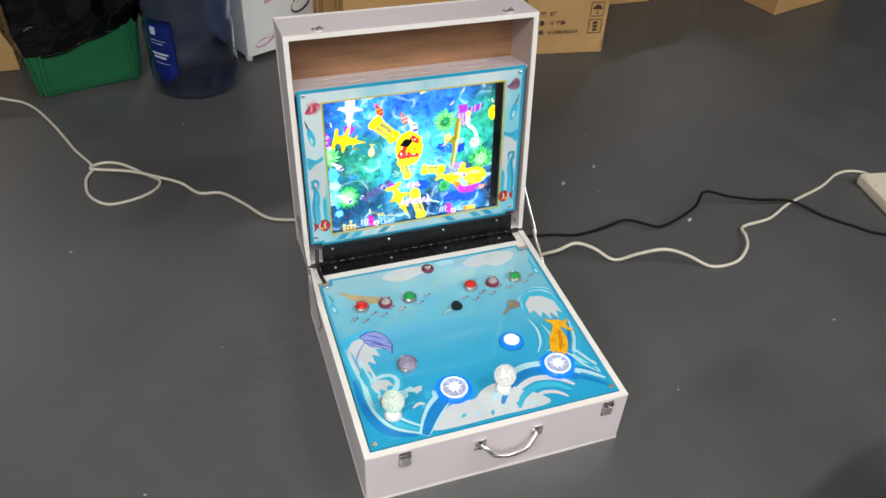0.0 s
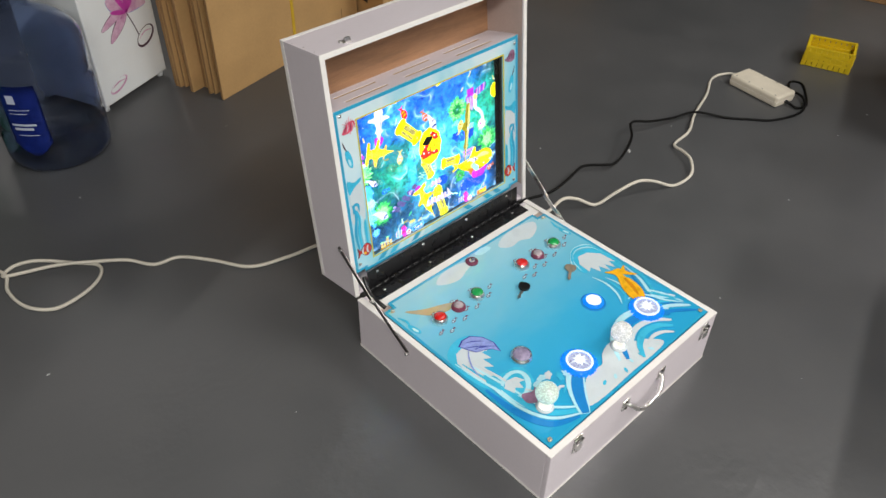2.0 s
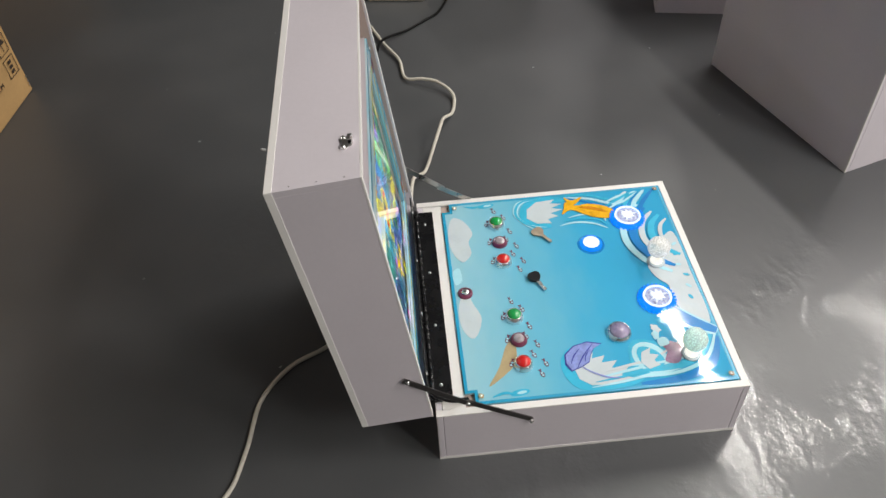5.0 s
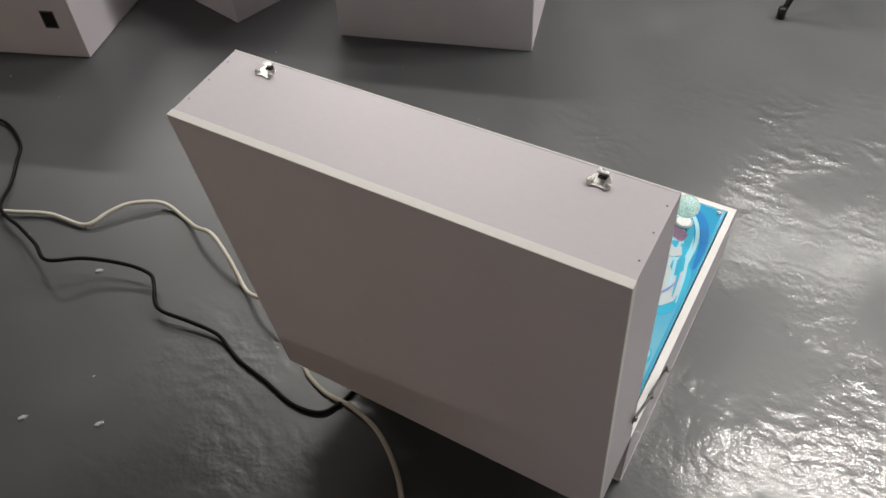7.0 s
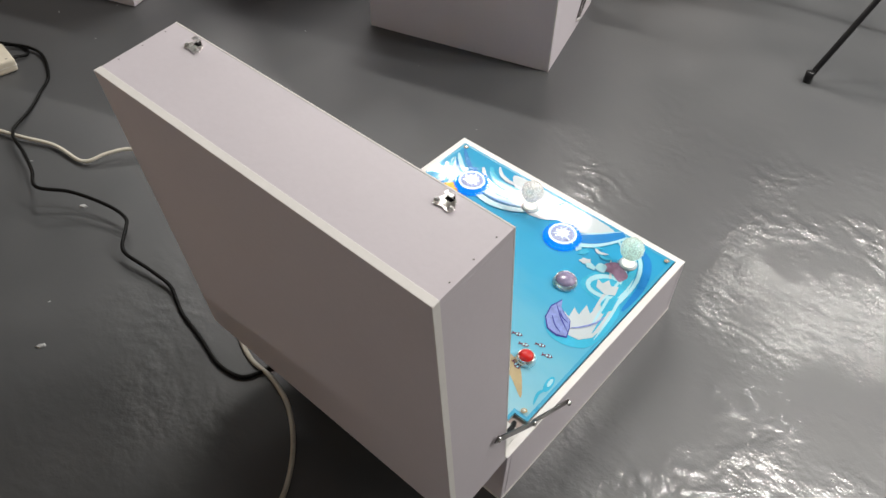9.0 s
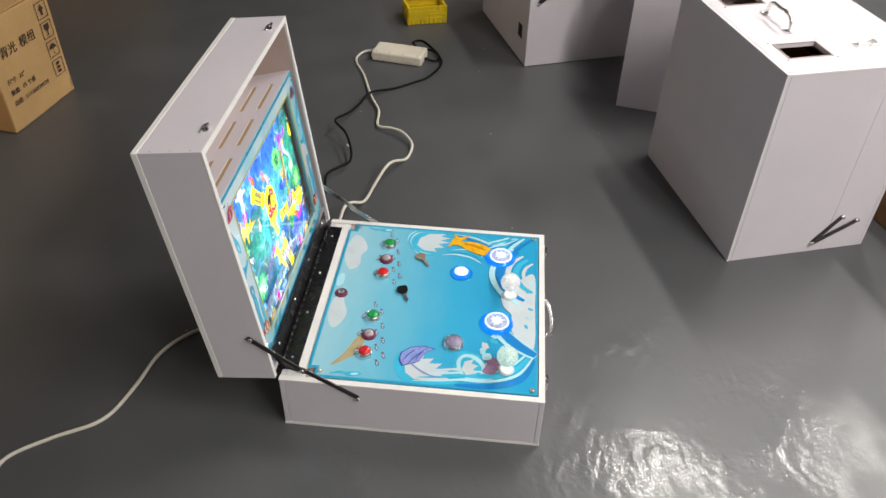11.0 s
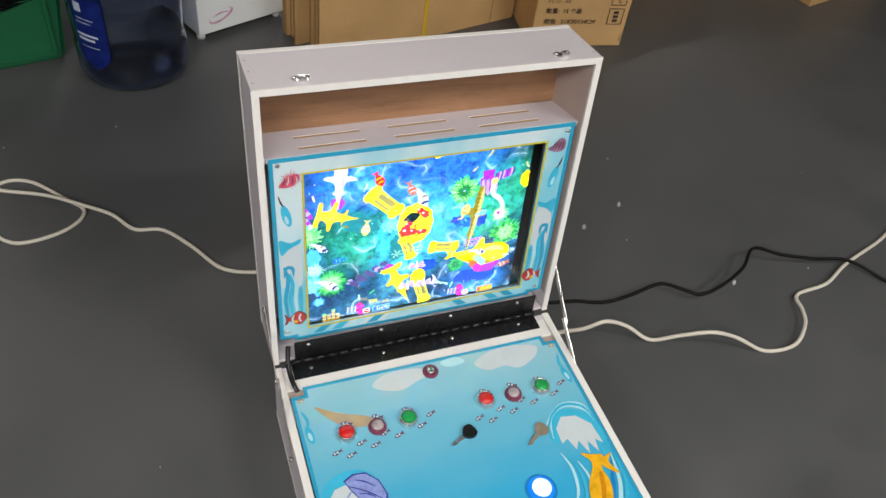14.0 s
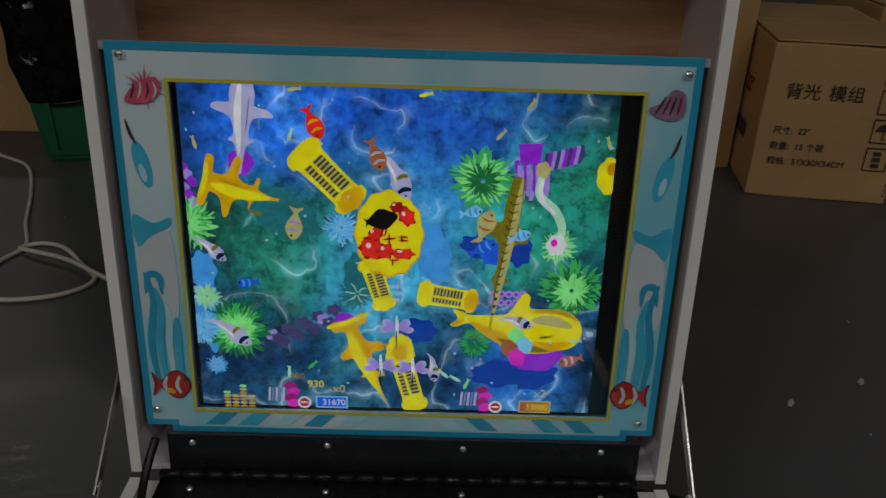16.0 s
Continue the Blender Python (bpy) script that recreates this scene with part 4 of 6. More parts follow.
    for v in bm.verts:
        v.co.z -= 0.012 * (v.co.y - y0) / (y1 - y0)
    shelf = part("vent_shelf", bm, M_WHITE, m, "white slotted shelf board above the screen", LID)
    bm = block(-0.2, 0.2, 0.025, 0.083, 0.3838, 0.3896)
    for v in bm.verts:
        v.co.z -= 0.012 * (v.co.y - y0) / (y1 - y0)
    part("slot_floor", bm, M_SLOT, shelf, "tan bare board in the slots", LID)

    # printed screen surround
    D = 0.0105
    plate = grid_sheet((-0.234, -0.211, -0.187, 0.190, 0.210, 0.234), (0.0395, 0.046, 0.0635, 0.361, 0.391),
                       lambda x, y: not (-0.187 < x < 0.190 and 0.0635 < y < 0.361) and not (y < 0.046 and abs(x) > 0.2105), 0.003)
    face = part("screen_surround", plate, M_SKY, m, "glossy pale blue printed surround with cyan border", on_lid(D + 0.003))

    def decal(name, bm, mat, level=0):
        drawn[0] += 1
        part(name, bm, mat, face, at=on_lid(D - 0.0001 - 0.0004 * level - 0.000004 * (drawn[0] - 90)))

    edge = grid_sheet((-0.234, -0.228, -0.211, -0.205, 0.204, 0.210, 0.228, 0.234), (0.0395, 0.045, 0.046, 0.0515, 0.3845, 0.391),
                      lambda x, y: not (y < 0.046 and abs(x) > 0.2105) and not (abs(x) < 0.228 and 0.0515 < y < 0.3845) and not (-0.205 < x < 0.204 and 0.045 < y < 0.3845), 0.0003)
    decal("printed_border", edge, M_BORDER)
    decal("printed_line", frame_sheet(-0.1895, 0.1925, 0.0610, 0.3635, 0.0028, 0.0003), M_YELLOWLINE, 1)
    for sx, left in ((-1, True), (1, False)):
        decal("printed_drop", oval(sx * 0.2135, 0.293, 0.0065, 0.02, 0.0003, sx * -12), M_PCYAN)
        decal("printed_drop", oval(sx * 0.2135, 0.286, 0.0028, 0.008, 0.0003, sx * -12), M_PPALE, 1)
        decal("printed_stroke", swoosh([(sx * 0.2235, 0.33), (sx * 0.2205, 0.318), (sx * 0.2165, 0.31)], 0.0025, 0.0003), M_OUTLINE, 1)
        decal("printed_cloud", blob([(sx * 0.226, 0.195), (sx * 0.222, 0.222), (sx * 0.205, 0.234), (sx * 0.195, 0.228), (sx * 0.195, 0.16), (sx * 0.21, 0.15), (sx * 0.226, 0.16)], 0.0003), M_PWHITE)
        decal("printed_wave", blob([(sx * 0.226, 0.25), (sx * 0.21, 0.243), (sx * 0.195, 0.248), (sx * 0.197, 0.24), (sx * 0.212, 0.232), (sx * 0.224, 0.222)], 0.0003), M_PCYAN, 1)
        for k in range(4):
            decal("printed_stroke", swoosh([(sx * (0.222 - 0.008 * k), 0.198 - 0.014 * k), (sx * (0.216 - 0.006 * k), 0.172 - 0.01 * k), (sx * (0.222 - 0.008 * k), 0.13), (sx * (0.218 - 0.007 * k), 0.088)], 0.0065, 0.0003, blunt=0.2), (M_BORDER, M_PCYAN, M_PPALE, M_PCYAN)[k], 1 + k % 2)
        decal("printed_curl", swoosh([(sx * 0.222, 0.178), (sx * 0.218, 0.196), (sx * 0.209, 0.194), (sx * 0.208, 0.178)], 0.006, 0.0003), M_BORDER, 3)
        for grow, mat, level in ((1.1, M_OUTLINE, 2), (1.0, M_PRED, 3)):
            decal("printed_fish", blob([(sx * (0.2075 + 0.032 * grow * (u - 0.5)), 0.089 + 0.043 * grow * v) for u, v in OUTLINES["fish"]], 0.0003, 3), mat, level)
        for d in (0.2115, 0.2005):
            decal("printed_stripe", swoosh([(sx * (d - 0.001), 0.081), (sx * (d + 0.002), 0.089), (sx * (d - 0.001), 0.098)], 0.0034, 0.0003, blunt=0.5), M_PWHITE, 5)
        decal("printed_fin", oval(sx * 0.208, 0.083, 0.004, 0.0025, 0.0003, sx * 30), M_PGOLD, 5)
        decal("printed_fin", oval(sx * 0.1945, 0.0945, 0.0013, 0.0013, 0.0003, n=8), M_OUTLINE, 6)
    decal("printed_shape", blob([(-0.222, 0.346), (-0.21, 0.36), (-0.196, 0.364), (-0.1925, 0.355), (-0.2, 0.346), (-0.212, 0.343)], 0.0003), M_PPINK, 3)
    decal("printed_spines", star(-0.205, 0.356, 0.0185, 0.005, 17, 0.0003), M_PPINK, 2)
    for k in range(4):
        decal("printed_stripe", swoosh([(-0.217 + 0.006 * k, 0.347), (-0.214 + 0.006 * k, 0.354), (-0.213 + 0.005 * k, 0.361)], 0.0018, 0.0003), (M_PLUM, M_PWHITE)[k % 2], 4)
        decal("printed_stripe", swoosh([(0.199 + 0.006 * k, 0.346), (0.203 + 0.005 * k, 0.353), (0.207 + 0.004 * k, 0.361)], 0.0022, 0.0003), (M_OUTLINE, M_PLUM)[k % 2], 4)
    decal("printed_shape", blob([(0.194, 0.35), (0.205, 0.356), (0.212, 0.366), (0.222, 0.362), (0.222, 0.345), (0.208, 0.342)], 0.0003), M_PMAUVE, 3)
    for k in range(5):
        decal("printed_stripe", sheet([(x, y) for x, y in ((-0.18 + 0.03 * k, 0.048), (-0.163 + 0.03 * k, 0.048), (-0.15 + 0.03 * k, 0.0605), (-0.166 + 0.03 * k, 0.0605))], 0.0003), (M_BORDER, M_PCYAN, M_PPALE, M_BORDER, M_PPALE)[k], 1)
        decal("printed_stripe", sheet([(x, y) for x, y in ((0.18 - 0.03 * k, 0.048), (0.163 - 0.03 * k, 0.048), (0.15 - 0.03 * k, 0.0605), (0.166 - 0.03 * k, 0.0605))], 0.0003), (M_BORDER, M_PCYAN, M_PPALE, M_BORDER, M_PPALE)[k], 1)
    for x, y in ((-0.222, 0.381), (0.222, 0.378), (-0.223, 0.063), (0.219, 0.060)):
        part("screw", lathe(head, 12, on_lid(D - 0.002) @ Matrix.Translation((x, y, 0))), M_CHROME, face)
    display(m)

    # hardware
    for x in (-0.180, 0.210):
        latch = part("latch", block(x - 0.011, x + 0.011, -0.2518, -0.25, 0.086, 0.126, 0.0006), M_CHROME, m, "chrome toggle latch")
        part("latch_lever", block(x - 0.008, x + 0.008, -0.2575, -0.2518, 0.092, 0.114, 0.002), M_CHROME, latch)
        part("latch_pin", lathe([(0, 0), (0.0025, 0), (0.0025, 0.018), (0, 0.018)], 10, Matrix.Translation((x - 0.009, -0.2555, 0.118)) @ Matrix.Rotation(math.pi / 2, 4, "Y")), M_STEEL, latch)
    grip = part("handle", tube([(-0.039, -0.2545, 0.094), (-0.030, -0.263, 0.088), (-0.018, -0.269, 0.076), (0.0, -0.271, 0.071), (0.014, -0.272, 0.070), (0.028, -0.271, 0.071), (0.046, -0.269, 0.076), (0.058, -0.263, 0.088), (0.067, -0.2545, 0.094)], 0.0042, 12), M_CHROME, m, "chrome carrying handle")
    for x in (-0.041, 0.069):
        part("handle_plate", block(x - 0.011, x + 0.011, -0.2535, -0.25, 0.081, 0.107, 0.001), M_CHROME, grip)
        for dz in (0.0855, 0.1025):
            part("screw", lathe(head, 10, Matrix.Translation((x, -0.2535, dz)) @ Matrix.Rotation(math.pi / 2, 4, "X")), M_STEEL, grip)
    for x in (-0.183, 0.193):
        c = 0.018
        catch = part("catch_plate", blob([(x - 0.012, c + 0.002), (x - 0.0085, c + 0.0075), (x, c + 0.006), (x + 0.0085, c + 0.0075), (x + 0.012, c + 0.002), (x + 0.009, c - 0.003), (x + 0.006, c - 0.008), (x - 0.006, c - 0.008), (x - 0.009, c - 0.003)], 0.0014), M_CHROME, m, "chrome catch plate with a turned-up hook", LID @ above(0.501))
        for dx in (-0.0085, 0.0085):
            part("screw", lathe([(0, 0.0028), (0.0022, 0.0023), (0.0034, 0.0008), (0.0034, 0)], 14, LID @ Matrix.Translation((x + dx, c + 0.003, 0.5024))), M_CHROME, catch)
        hook = part("hook", block(x - 0.0055, x + 0.0055, c - 0.009, c - 0.0077, 0.5022, 0.510, 0.0005), M_CHROME, catch, at=LID)
        part("hook_lip", block(x - 0.0055, x + 0.0055, c - 0.0076, c - 0.003, 0.5086, 0.510, 0.0005), M_CHROME, hook, at=LID)
        part("slot", block(x - 0.004, x + 0.004, c - 0.007, c - 0.003, 0.5025, 0.5029), M_BLACK, catch, at=LID)

    for sx, mat in ((-1, M_STEEL), (1, M_STRUTZINC)):
        def bar(y0, z0, y1, z1, w, x):
            d = Vector((0, y1 - y0, z1 - z0))
            n = Vector((0, -d.z, d.y)).normalized() * w / 2
            b = bmesh.new()
            for dx in (0, 0.0018):
                for q in (Vector((0, y0, z0)) + n, Vector((0, y0, z0)) - n, Vector((0, y1, z1)) - n, Vector((0, y1, z1)) + n):
                    b.verts.new((sx * (x + dx), q.y, q.z))
            bmesh.ops.convex_hull(b, input=b.verts)
            return b

        stay = part("lid_stay", bar(0.101, 0.099, 0.206, 0.168, 0.010, 0.2505), mat, m, "folding steel lid stay")
        part("stay_arm", bar(0.196, 0.162, 0.296, 0.242, 0.010, 0.2535), mat, stay)
        for y, z in ((0.101, 0.099), (0.202, 0.166), (0.290, 0.237)):
            part("rivet", lathe([(0, 0.004), (0.003, 0.0033), (0.0042, 0.0012), (0.0042, -0.003), (0, -0.003)], 12, Matrix.Translation((sx * 0.2545, y, z)) @ Matrix.Rotation(sx * math.pi / 2, 4, "Y")), M_CHROME, stay)
    for k in range(3):
        for sx in (-1, 1):
            part("nail", lathe([(0, 0.0003), (0.0008, 0.0002), (0.001, 0)], 8, LID @ Matrix.Translation((sx * 0.2445, 0.02 + 0.032 * k, 0.5011))), M_STEEL, m)
    return m


# ---- the lit display: plain coloured shapes on a sea picture, behind a pane ----
SCREEN_POWER = 4.7
# colour and share of the display's power
LIT = {
    "white": ((0.80, 0.82, 1.0), 0.8), "lilac_white": ((0.50, 0.50, 0.86), 0.75), "grey": ((0.17, 0.21, 0.42), 0.8), "yellow": ((1.0, 0.78, 0.004), 0.8),
    "gold": ((0.80, 0.44, 0.0), 0.75), "amber": ((0.55, 0.27, 0.0), 0.8), "olive": ((0.20, 0.17, 0.01), 0.8), "moss": ((0.08, 0.07, 0.005), 0.7), "khaki": ((0.50, 0.46, 0.16), 0.8),
    "green": ((0.05, 0.48, 0.10), 0.8), "dark_green": ((0.01, 0.17, 0.05), 0.8), "lime": ((0.22, 0.85, 0.22), 0.9), "mint": ((0.42, 0.78, 0.55), 0.8),
    "blue": ((0.012, 0.10, 0.72), 0.9), "azure": ((0.05, 0.32, 0.85), 0.9), "sky": ((0.20, 0.58, 1.0), 0.9), "deep": ((0.006, 0.05, 0.40), 0.8), "navy": ((0.003, 0.012, 0.06), 0.6), "teal": ((0.02, 0.25, 0.30), 0.55),
    "violet": ((0.26, 0.02, 0.62), 0.9), "lilac": ((0.36, 0.26, 0.80), 0.8), "dusk": ((0.06, 0.05, 0.17), 0.8), "magenta": ((0.75, 0.02, 0.55), 0.8), "plum": ((0.30, 0.01, 0.16), 0.9),
    "red": ((0.75, 0.02, 0.012), 0.95), "maroon": ((0.30, 0.005, 0.004), 0.9), "rust": ((0.42, 0.12, 0.03), 0.8), "black": ((0.003, 0.003, 0.003), 0.5),
}
LITMAT = {k: glow("lit_" + k, c, SCREEN_POWER * p, 0.28, 110) for k, (c, p) in LIT.items()}
M_WATER = water_glow(SCREEN_POWER)


def glass_pane():
    m, nt, b = shader("screen_glass")
    c = ramp(nt, noise_at(nt, 6, 3), [(0.3, (0.95, 0.96, 0.96)), (0.7, (0.97, 0.98, 0.98))])
    nt.links.new(c.outputs[0], b.inputs["Base Color"])
    b.inputs["Transmission Weight"].default_value = 1.0
    b.inputs["Roughness"].default_value = 0.015
    b.inputs["IOR"].default_value = 1.5
    return m


M_PANE = glass_pane()

# outlines in a unit frame: nose at u = 0, tail at u = 1, v across
OUTLINES = {
    "fish": [(0.0, 0.0), (0.08, 0.16), (0.28, 0.30), (0.5, 0.27), (0.74, 0.10), (0.82, 0.08), (1.0, 0.26), (0.94, 0.0), (1.0, -0.26), (0.82, -0.08), (0.74, -0.10), (0.5, -0.27), (0.28, -0.30), (0.08, -0.16)],
    "shark": [(0.0, 0.04), (0.02, 0.12), (0.2, 0.17), (0.30, 0.17), (0.33, 0.34), (0.40, 0.42), (0.43, 0.16), (0.62, 0.10), (0.66, 0.19), (0.71, 0.08), (0.9, 0.03), (1.0, 0.015), (1.0, -0.015), (0.9, -0.03), (0.71, -0.08), (0.66, -0.17), (0.60, -0.10), (0.43, -0.16), (0.36, -0.40), (0.30, -0.36), (0.28, -0.17), (0.2, -0.17), (0.02, -0.12), (0.0, -0.04)],
    "hammer": [(0.0, 0.30), (0.03, 0.36), (0.10, 0.34), (0.12, 0.20), (0.14, 0.13), (0.30, 0.17), (0.36, 0.42), (0.45, 0.40), (0.45, 0.16), (0.64, 0.10), (0.68, 0.22), (0.73, 0.20), (0.72, 0.07), (0.92, 0.02), (1.0, 0.03), (1.0, -0.01), (0.9, -0.03), (0.70, -0.10), (0.66, -0.24), (0.62, -0.12), (0.45, -0.18), (0.42, -0.40), (0.36, -0.42), (0.28, -0.19), (0.14, -0.14), (0.12, -0.22), (0.10, -0.34), (0.03, -0.36), (0.0, -0.28), (0.02, 0.0)],
    "whale": [(0.0, -0.02), (0.02, 0.11), (0.12, 0.19), (0.3, 0.22), (0.44, 0.22), (0.50, 0.36), (0.55, 0.20), (0.72, 0.12), (0.86, 0.05), (0.95, 0.10), (1.0, 0.09), (0.95, 0.02), (1.0, -0.06), (0.93, -0.05), (0.86, -0.03), (0.70, -0.06), (0.58, -0.10), (0.50, -0.30), (0.44, -0.28), (0.42, -0.17), (0.2, -0.20), (0.06, -0.14)],
    "moon": [(0.0, -0.05), (0.10, 0.10), (0.30, 0.20), (0.55, 0.16), (0.80, 0.18), (1.0, 0.30), (0.82, 0.06), (0.62, -0.03), (0.40, -0.16), (0.18, -0.14)],
    "plate": [(-0.02, 0.10), (0.0, 0.21), (0.07, 0.27), (0.17, 0.27), (0.22, 0.22), (0.80, 0.20), (0.86, 0.25), (0.96, 0.24), (1.02, 0.14), (1.02, -0.13), (0.96, -0.24), (0.86, -0.25), (0.80, -0.20), (0.22, -0.22), (0.17, -0.27), (0.07, -0.27), (0.0, -0.21), (-0.02, -0.10)],
    "wing": [(0.0, 0.05), (0.25, 0.34), (0.52, 0.40), (0.60, 0.22), (0.52, 0.06), (0.70, 0.02), (0.72, -0.14), (0.50, -0.24), (0.22, -0.14), (0.0, -0.04)],
    "prawn": [(0.0, 0.03), (0.2, 0.13), (0.5, 0.14), (0.8, 0.08), (1.0, 0.16), (0.96, 0.0), (1.0, -0.15), (0.8, -0.07), (0.5, -0.11), (0.2, -0.10)],
}


def display(m):
    screen = part("screen", block(-0.1885, 0.1915, 0.0600, 0.3640, 0, 0.004), M_BLACK, m, "lit screen showing a bright undersea picture with a dark strip at one side", on_lid(0.0265))
    part("picture", block(-0.184, 0.1745, 0.0625, 0.3605, 0, 0.0008), M_WATER, screen, at=on_lid(0.0222))
    part("glass_pane", block(-0.1885, 0.1915, 0.0605, 0.3635, 0, 0.0012), M_PANE, screen, "clear glossy front pane", on_lid(0.0150))
    layer = [0]

    def place(s, r):
        return -0.182 + 0.355 * s, 0.358 - 0.294 * r

    def lay(bm, tone):
        """One more flat shape on top of those before; nothing leaves the lit field."""
        layer[0] += 1
        for v in bm.verts:
            v.co.x = min(max(v.co.x, -0.1838), 0.1743)
            v.co.y = min(max(v.co.y, 0.0627), 0.3603)
        part("picture_shape", bm, LITMAT[tone], screen, at=on_lid(0.0213 - 0.000012 * layer[0]))

    def disc(s, r, rx, ry, tone, turn=0.0, wave=0.0, waves=0, n=20):
        x, y = place(s, r)
        lay(oval(x, y, rx, ry, 0.0001, turn, n, wave, waves), tone)

    def local(a, b):
        x, y = place(*a)
        x2, y2 = place(*b)
        d = Vector((x2 - x, y2 - y, 0))
        n = Vector((-d.y, d.x, 0))
        return lambda u, v: (x + d.x * u + n.x * v, y + d.y * u + n.y * v)

    def form(kind, a, b, tone, wide=1.0, round_off=True):
        f = local(a, b)
        pts = [f(u, v * wide) for u, v in OUTLINES[kind]]
        lay(blob(pts, 0.0001, 3) if round_off else sheet(pts, 0.0001), tone)
        return f

    def dash(f, line, width, tone, blunt=0.0):
        lay(swoosh([f(u, v) for u, v in line], width, 0.0001, blunt=blunt), tone)

    def tuft(s, r, size, tones, seed, rays=52):
        """A sea anemone: bent pointed rays of uneven length in three layers of tone."""
        rnd = random.Random(seed)
        x, y = place(s, r)
        for level, tone in enumerate(tones):
            bm = None
            for k in range(rays - 12 * level):
                a = 2 * math.pi * (k + 0.4 * level) / (rays - 12 * level) + rnd.uniform(-0.06, 0.06)
                q = size * rnd.uniform(0.78, 1.05) * (1.0 - 0.2 * level)
                bend = a + rnd.uniform(-0.25, 0.25)
                line = [(x + 0.12 * q * math.cos(a), y + 0.12 * q * math.sin(a)), (x + 0.6 * q * math.cos(a), y + 0.6 * q * math.sin(a)), (x + q * math.cos(bend), y + q * math.sin(bend))]
                bm = swoosh(line, size * (0.085 - 0.012 * level), 0.0001, 3, 0.15, bm)
            lay(bm, tone)

    def plate(a, b, w, far_tone="gold"):
        """A yellow net plate: lobed ends, two rows of dark openings."""
        f = form("plate", a, b, "yellow", w)
        g = local(a, b)
        x, y = g(0.92, 0)
        length = (Vector((*g(1, 0), 0)) - Vector((*g(0, 0), 0))).length
        lay(oval(x, y, length * 0.13, length * 0.2 * w, 0.0001, math.degrees(math.atan2(g(1, 0)[1] - g(0, 0)[1], g(1, 0)[0] - g(0, 0)[0])), 24, 0.08, 6), far_tone)
        for lo, hi in ((-0.15, -0.05), (0.0, 0.16)):
            lay(sheet([f(u, v * w) for u, v in ((0.24, lo), (0.76, lo), (0.76, hi), (0.24, hi))], 0.0001), "khaki")
            bm = None
            for k in range(9):
                u = 0.25 + 0.058 * k
                bm = sheet([f(u + e, v * w) for e, v in ((0, lo), (0.033, lo), (0.033, hi), (0, hi))], 0.0001, bm)
            lay(bm, "moss")

    def moon_fish(a, b):
        f = form("moon", a, b, "lilac_white")
        dash(f, [(0.30, 0.12), (0.55, 0.10), (0.85, 0.17)], 0.0025, "white")
        dash(f, [(0.16, 0.12), (0.20, 0.0), (0.16, -0.13)], 0.0042, "navy", 0.5)
        dash(f, [(0.42, 0.06), (0.45, -0.05), (0.42, -0.14)], 0.0035, "olive", 0.5)
        x, y = f(0.08, 0.0)
        lay(oval(x, y, 0.0011, 0.0011, 0.0001, n=8), "black")

    # soft coral and water shapes far below the rest
    for s, r, rx, ry, tone, turn in ((0.03, 0.70, 0.014, 0.034, "azure", 8), (0.02, 0.55, 0.012, 0.018, "azure", 0), (0.585, 0.48, 0.015, 0.03, "azure", 12), (0.70, 0.455, 0.018, 0.010, "deep", -20), (0.79, 0.45, 0.012, 0.018, "deep", 10), (0.735, 0.475, 0.012, 0.009, "blue", 25),
                                     (0.77, 0.87, 0.028, 0.014, "deep", 5), (0.86, 0.88, 0.02, 0.012, "deep", 25), (0.55, 0.73, 0.018, 0.012, "deep", 0), (0.40, 0.55, 0.012, 0.02, "teal", 0), (0.22, 0.36, 0.036, 0.018, "teal", -28)):
        disc(s, r, rx, ry, tone, turn, 0.10, 7, 36)
    for k in range(13):
        disc(0.185 + 0.013 * k, 0.775 - 0.0075 * k + 0.018 * (k % 3 - 1), 0.0062, 0.0055, "dusk" if k % 2 else "lilac" if k % 5 == 0 else "dusk", 0, 0.14, 5)
    for k in range(11):
        disc(0.475 + 0.012 * (k % 4), 0.585 + 0.022 * (k // 4), 0.0022, 0.0022, "sky" if k % 2 else "lilac_white", n=8)
    for k in range(9):
        x = 0.74 + 0.018 * (k % 5)
        disc(x, 0.60 + 0.028 * (k // 5), 0.0036, 0.0036, "lilac", n=12)
        disc(x, 0.60 + 0.028 * (k // 5), 0.0017, 0.0017, "violet", n=10)
    disc(0.13, 0.215, 0.011, 0.011, "violet", 0, 0.08, 5)
    disc(0.368, 0.705, 0.010, 0.009, "violet")
    disc(0.86, 0.81, 0.022, 0.014, "violet", 8, 0.08, 5)
    # stick corals
    rnd = random.Random(14)
    for k in range(11):
        s, r = 0.775 + 0.007 * k, 0.232 + 0.014 * (k % 3)
        f = local((s, r - 0.045), (s + 0.004, r + 0.045))
        dash(f, [(0, 0), (0.5, 0.03), (1, 0)], 0.0045, "lilac" if k % 3 else "violet", 0.7)
    for k in range(10):
        s, r = 0.845 + 0.009 * k, 0.195 - 0.003 * k
        f = local((s, r - 0.03), (s - 0.006, r + 0.024))
        dash(f, [(0, 0), (0.5, 0.05), (1, 0)], 0.0038, "dusk" if k % 3 == 0 else "violet" if k % 2 else "lilac", 0.6)
    x, y = place(0.805, 0.168)
    lay(sheet([(x - 0.010, y + 0.008), (x + 0.010, y + 0.009), (x + 0.009, y - 0.009), (x - 0.008, y - 0.008)], 0.0001), "violet")
    for k in range(7):
        s, r = -0.005 + 0.009 * (k % 3), 0.235 + 0.02 * k
        disc(s, r, 0.004, 0.005, "lilac" if k % 2 else "violet", 20, 0.1, 5)
    # anemones
    tuft(0.698, 0.250, 0.029, ("green", "lime", "dark_green"), 1, 60)
    tuft(0.931, 0.582, 0.030, ("green", "dark_green", "lime"), 2, 60)
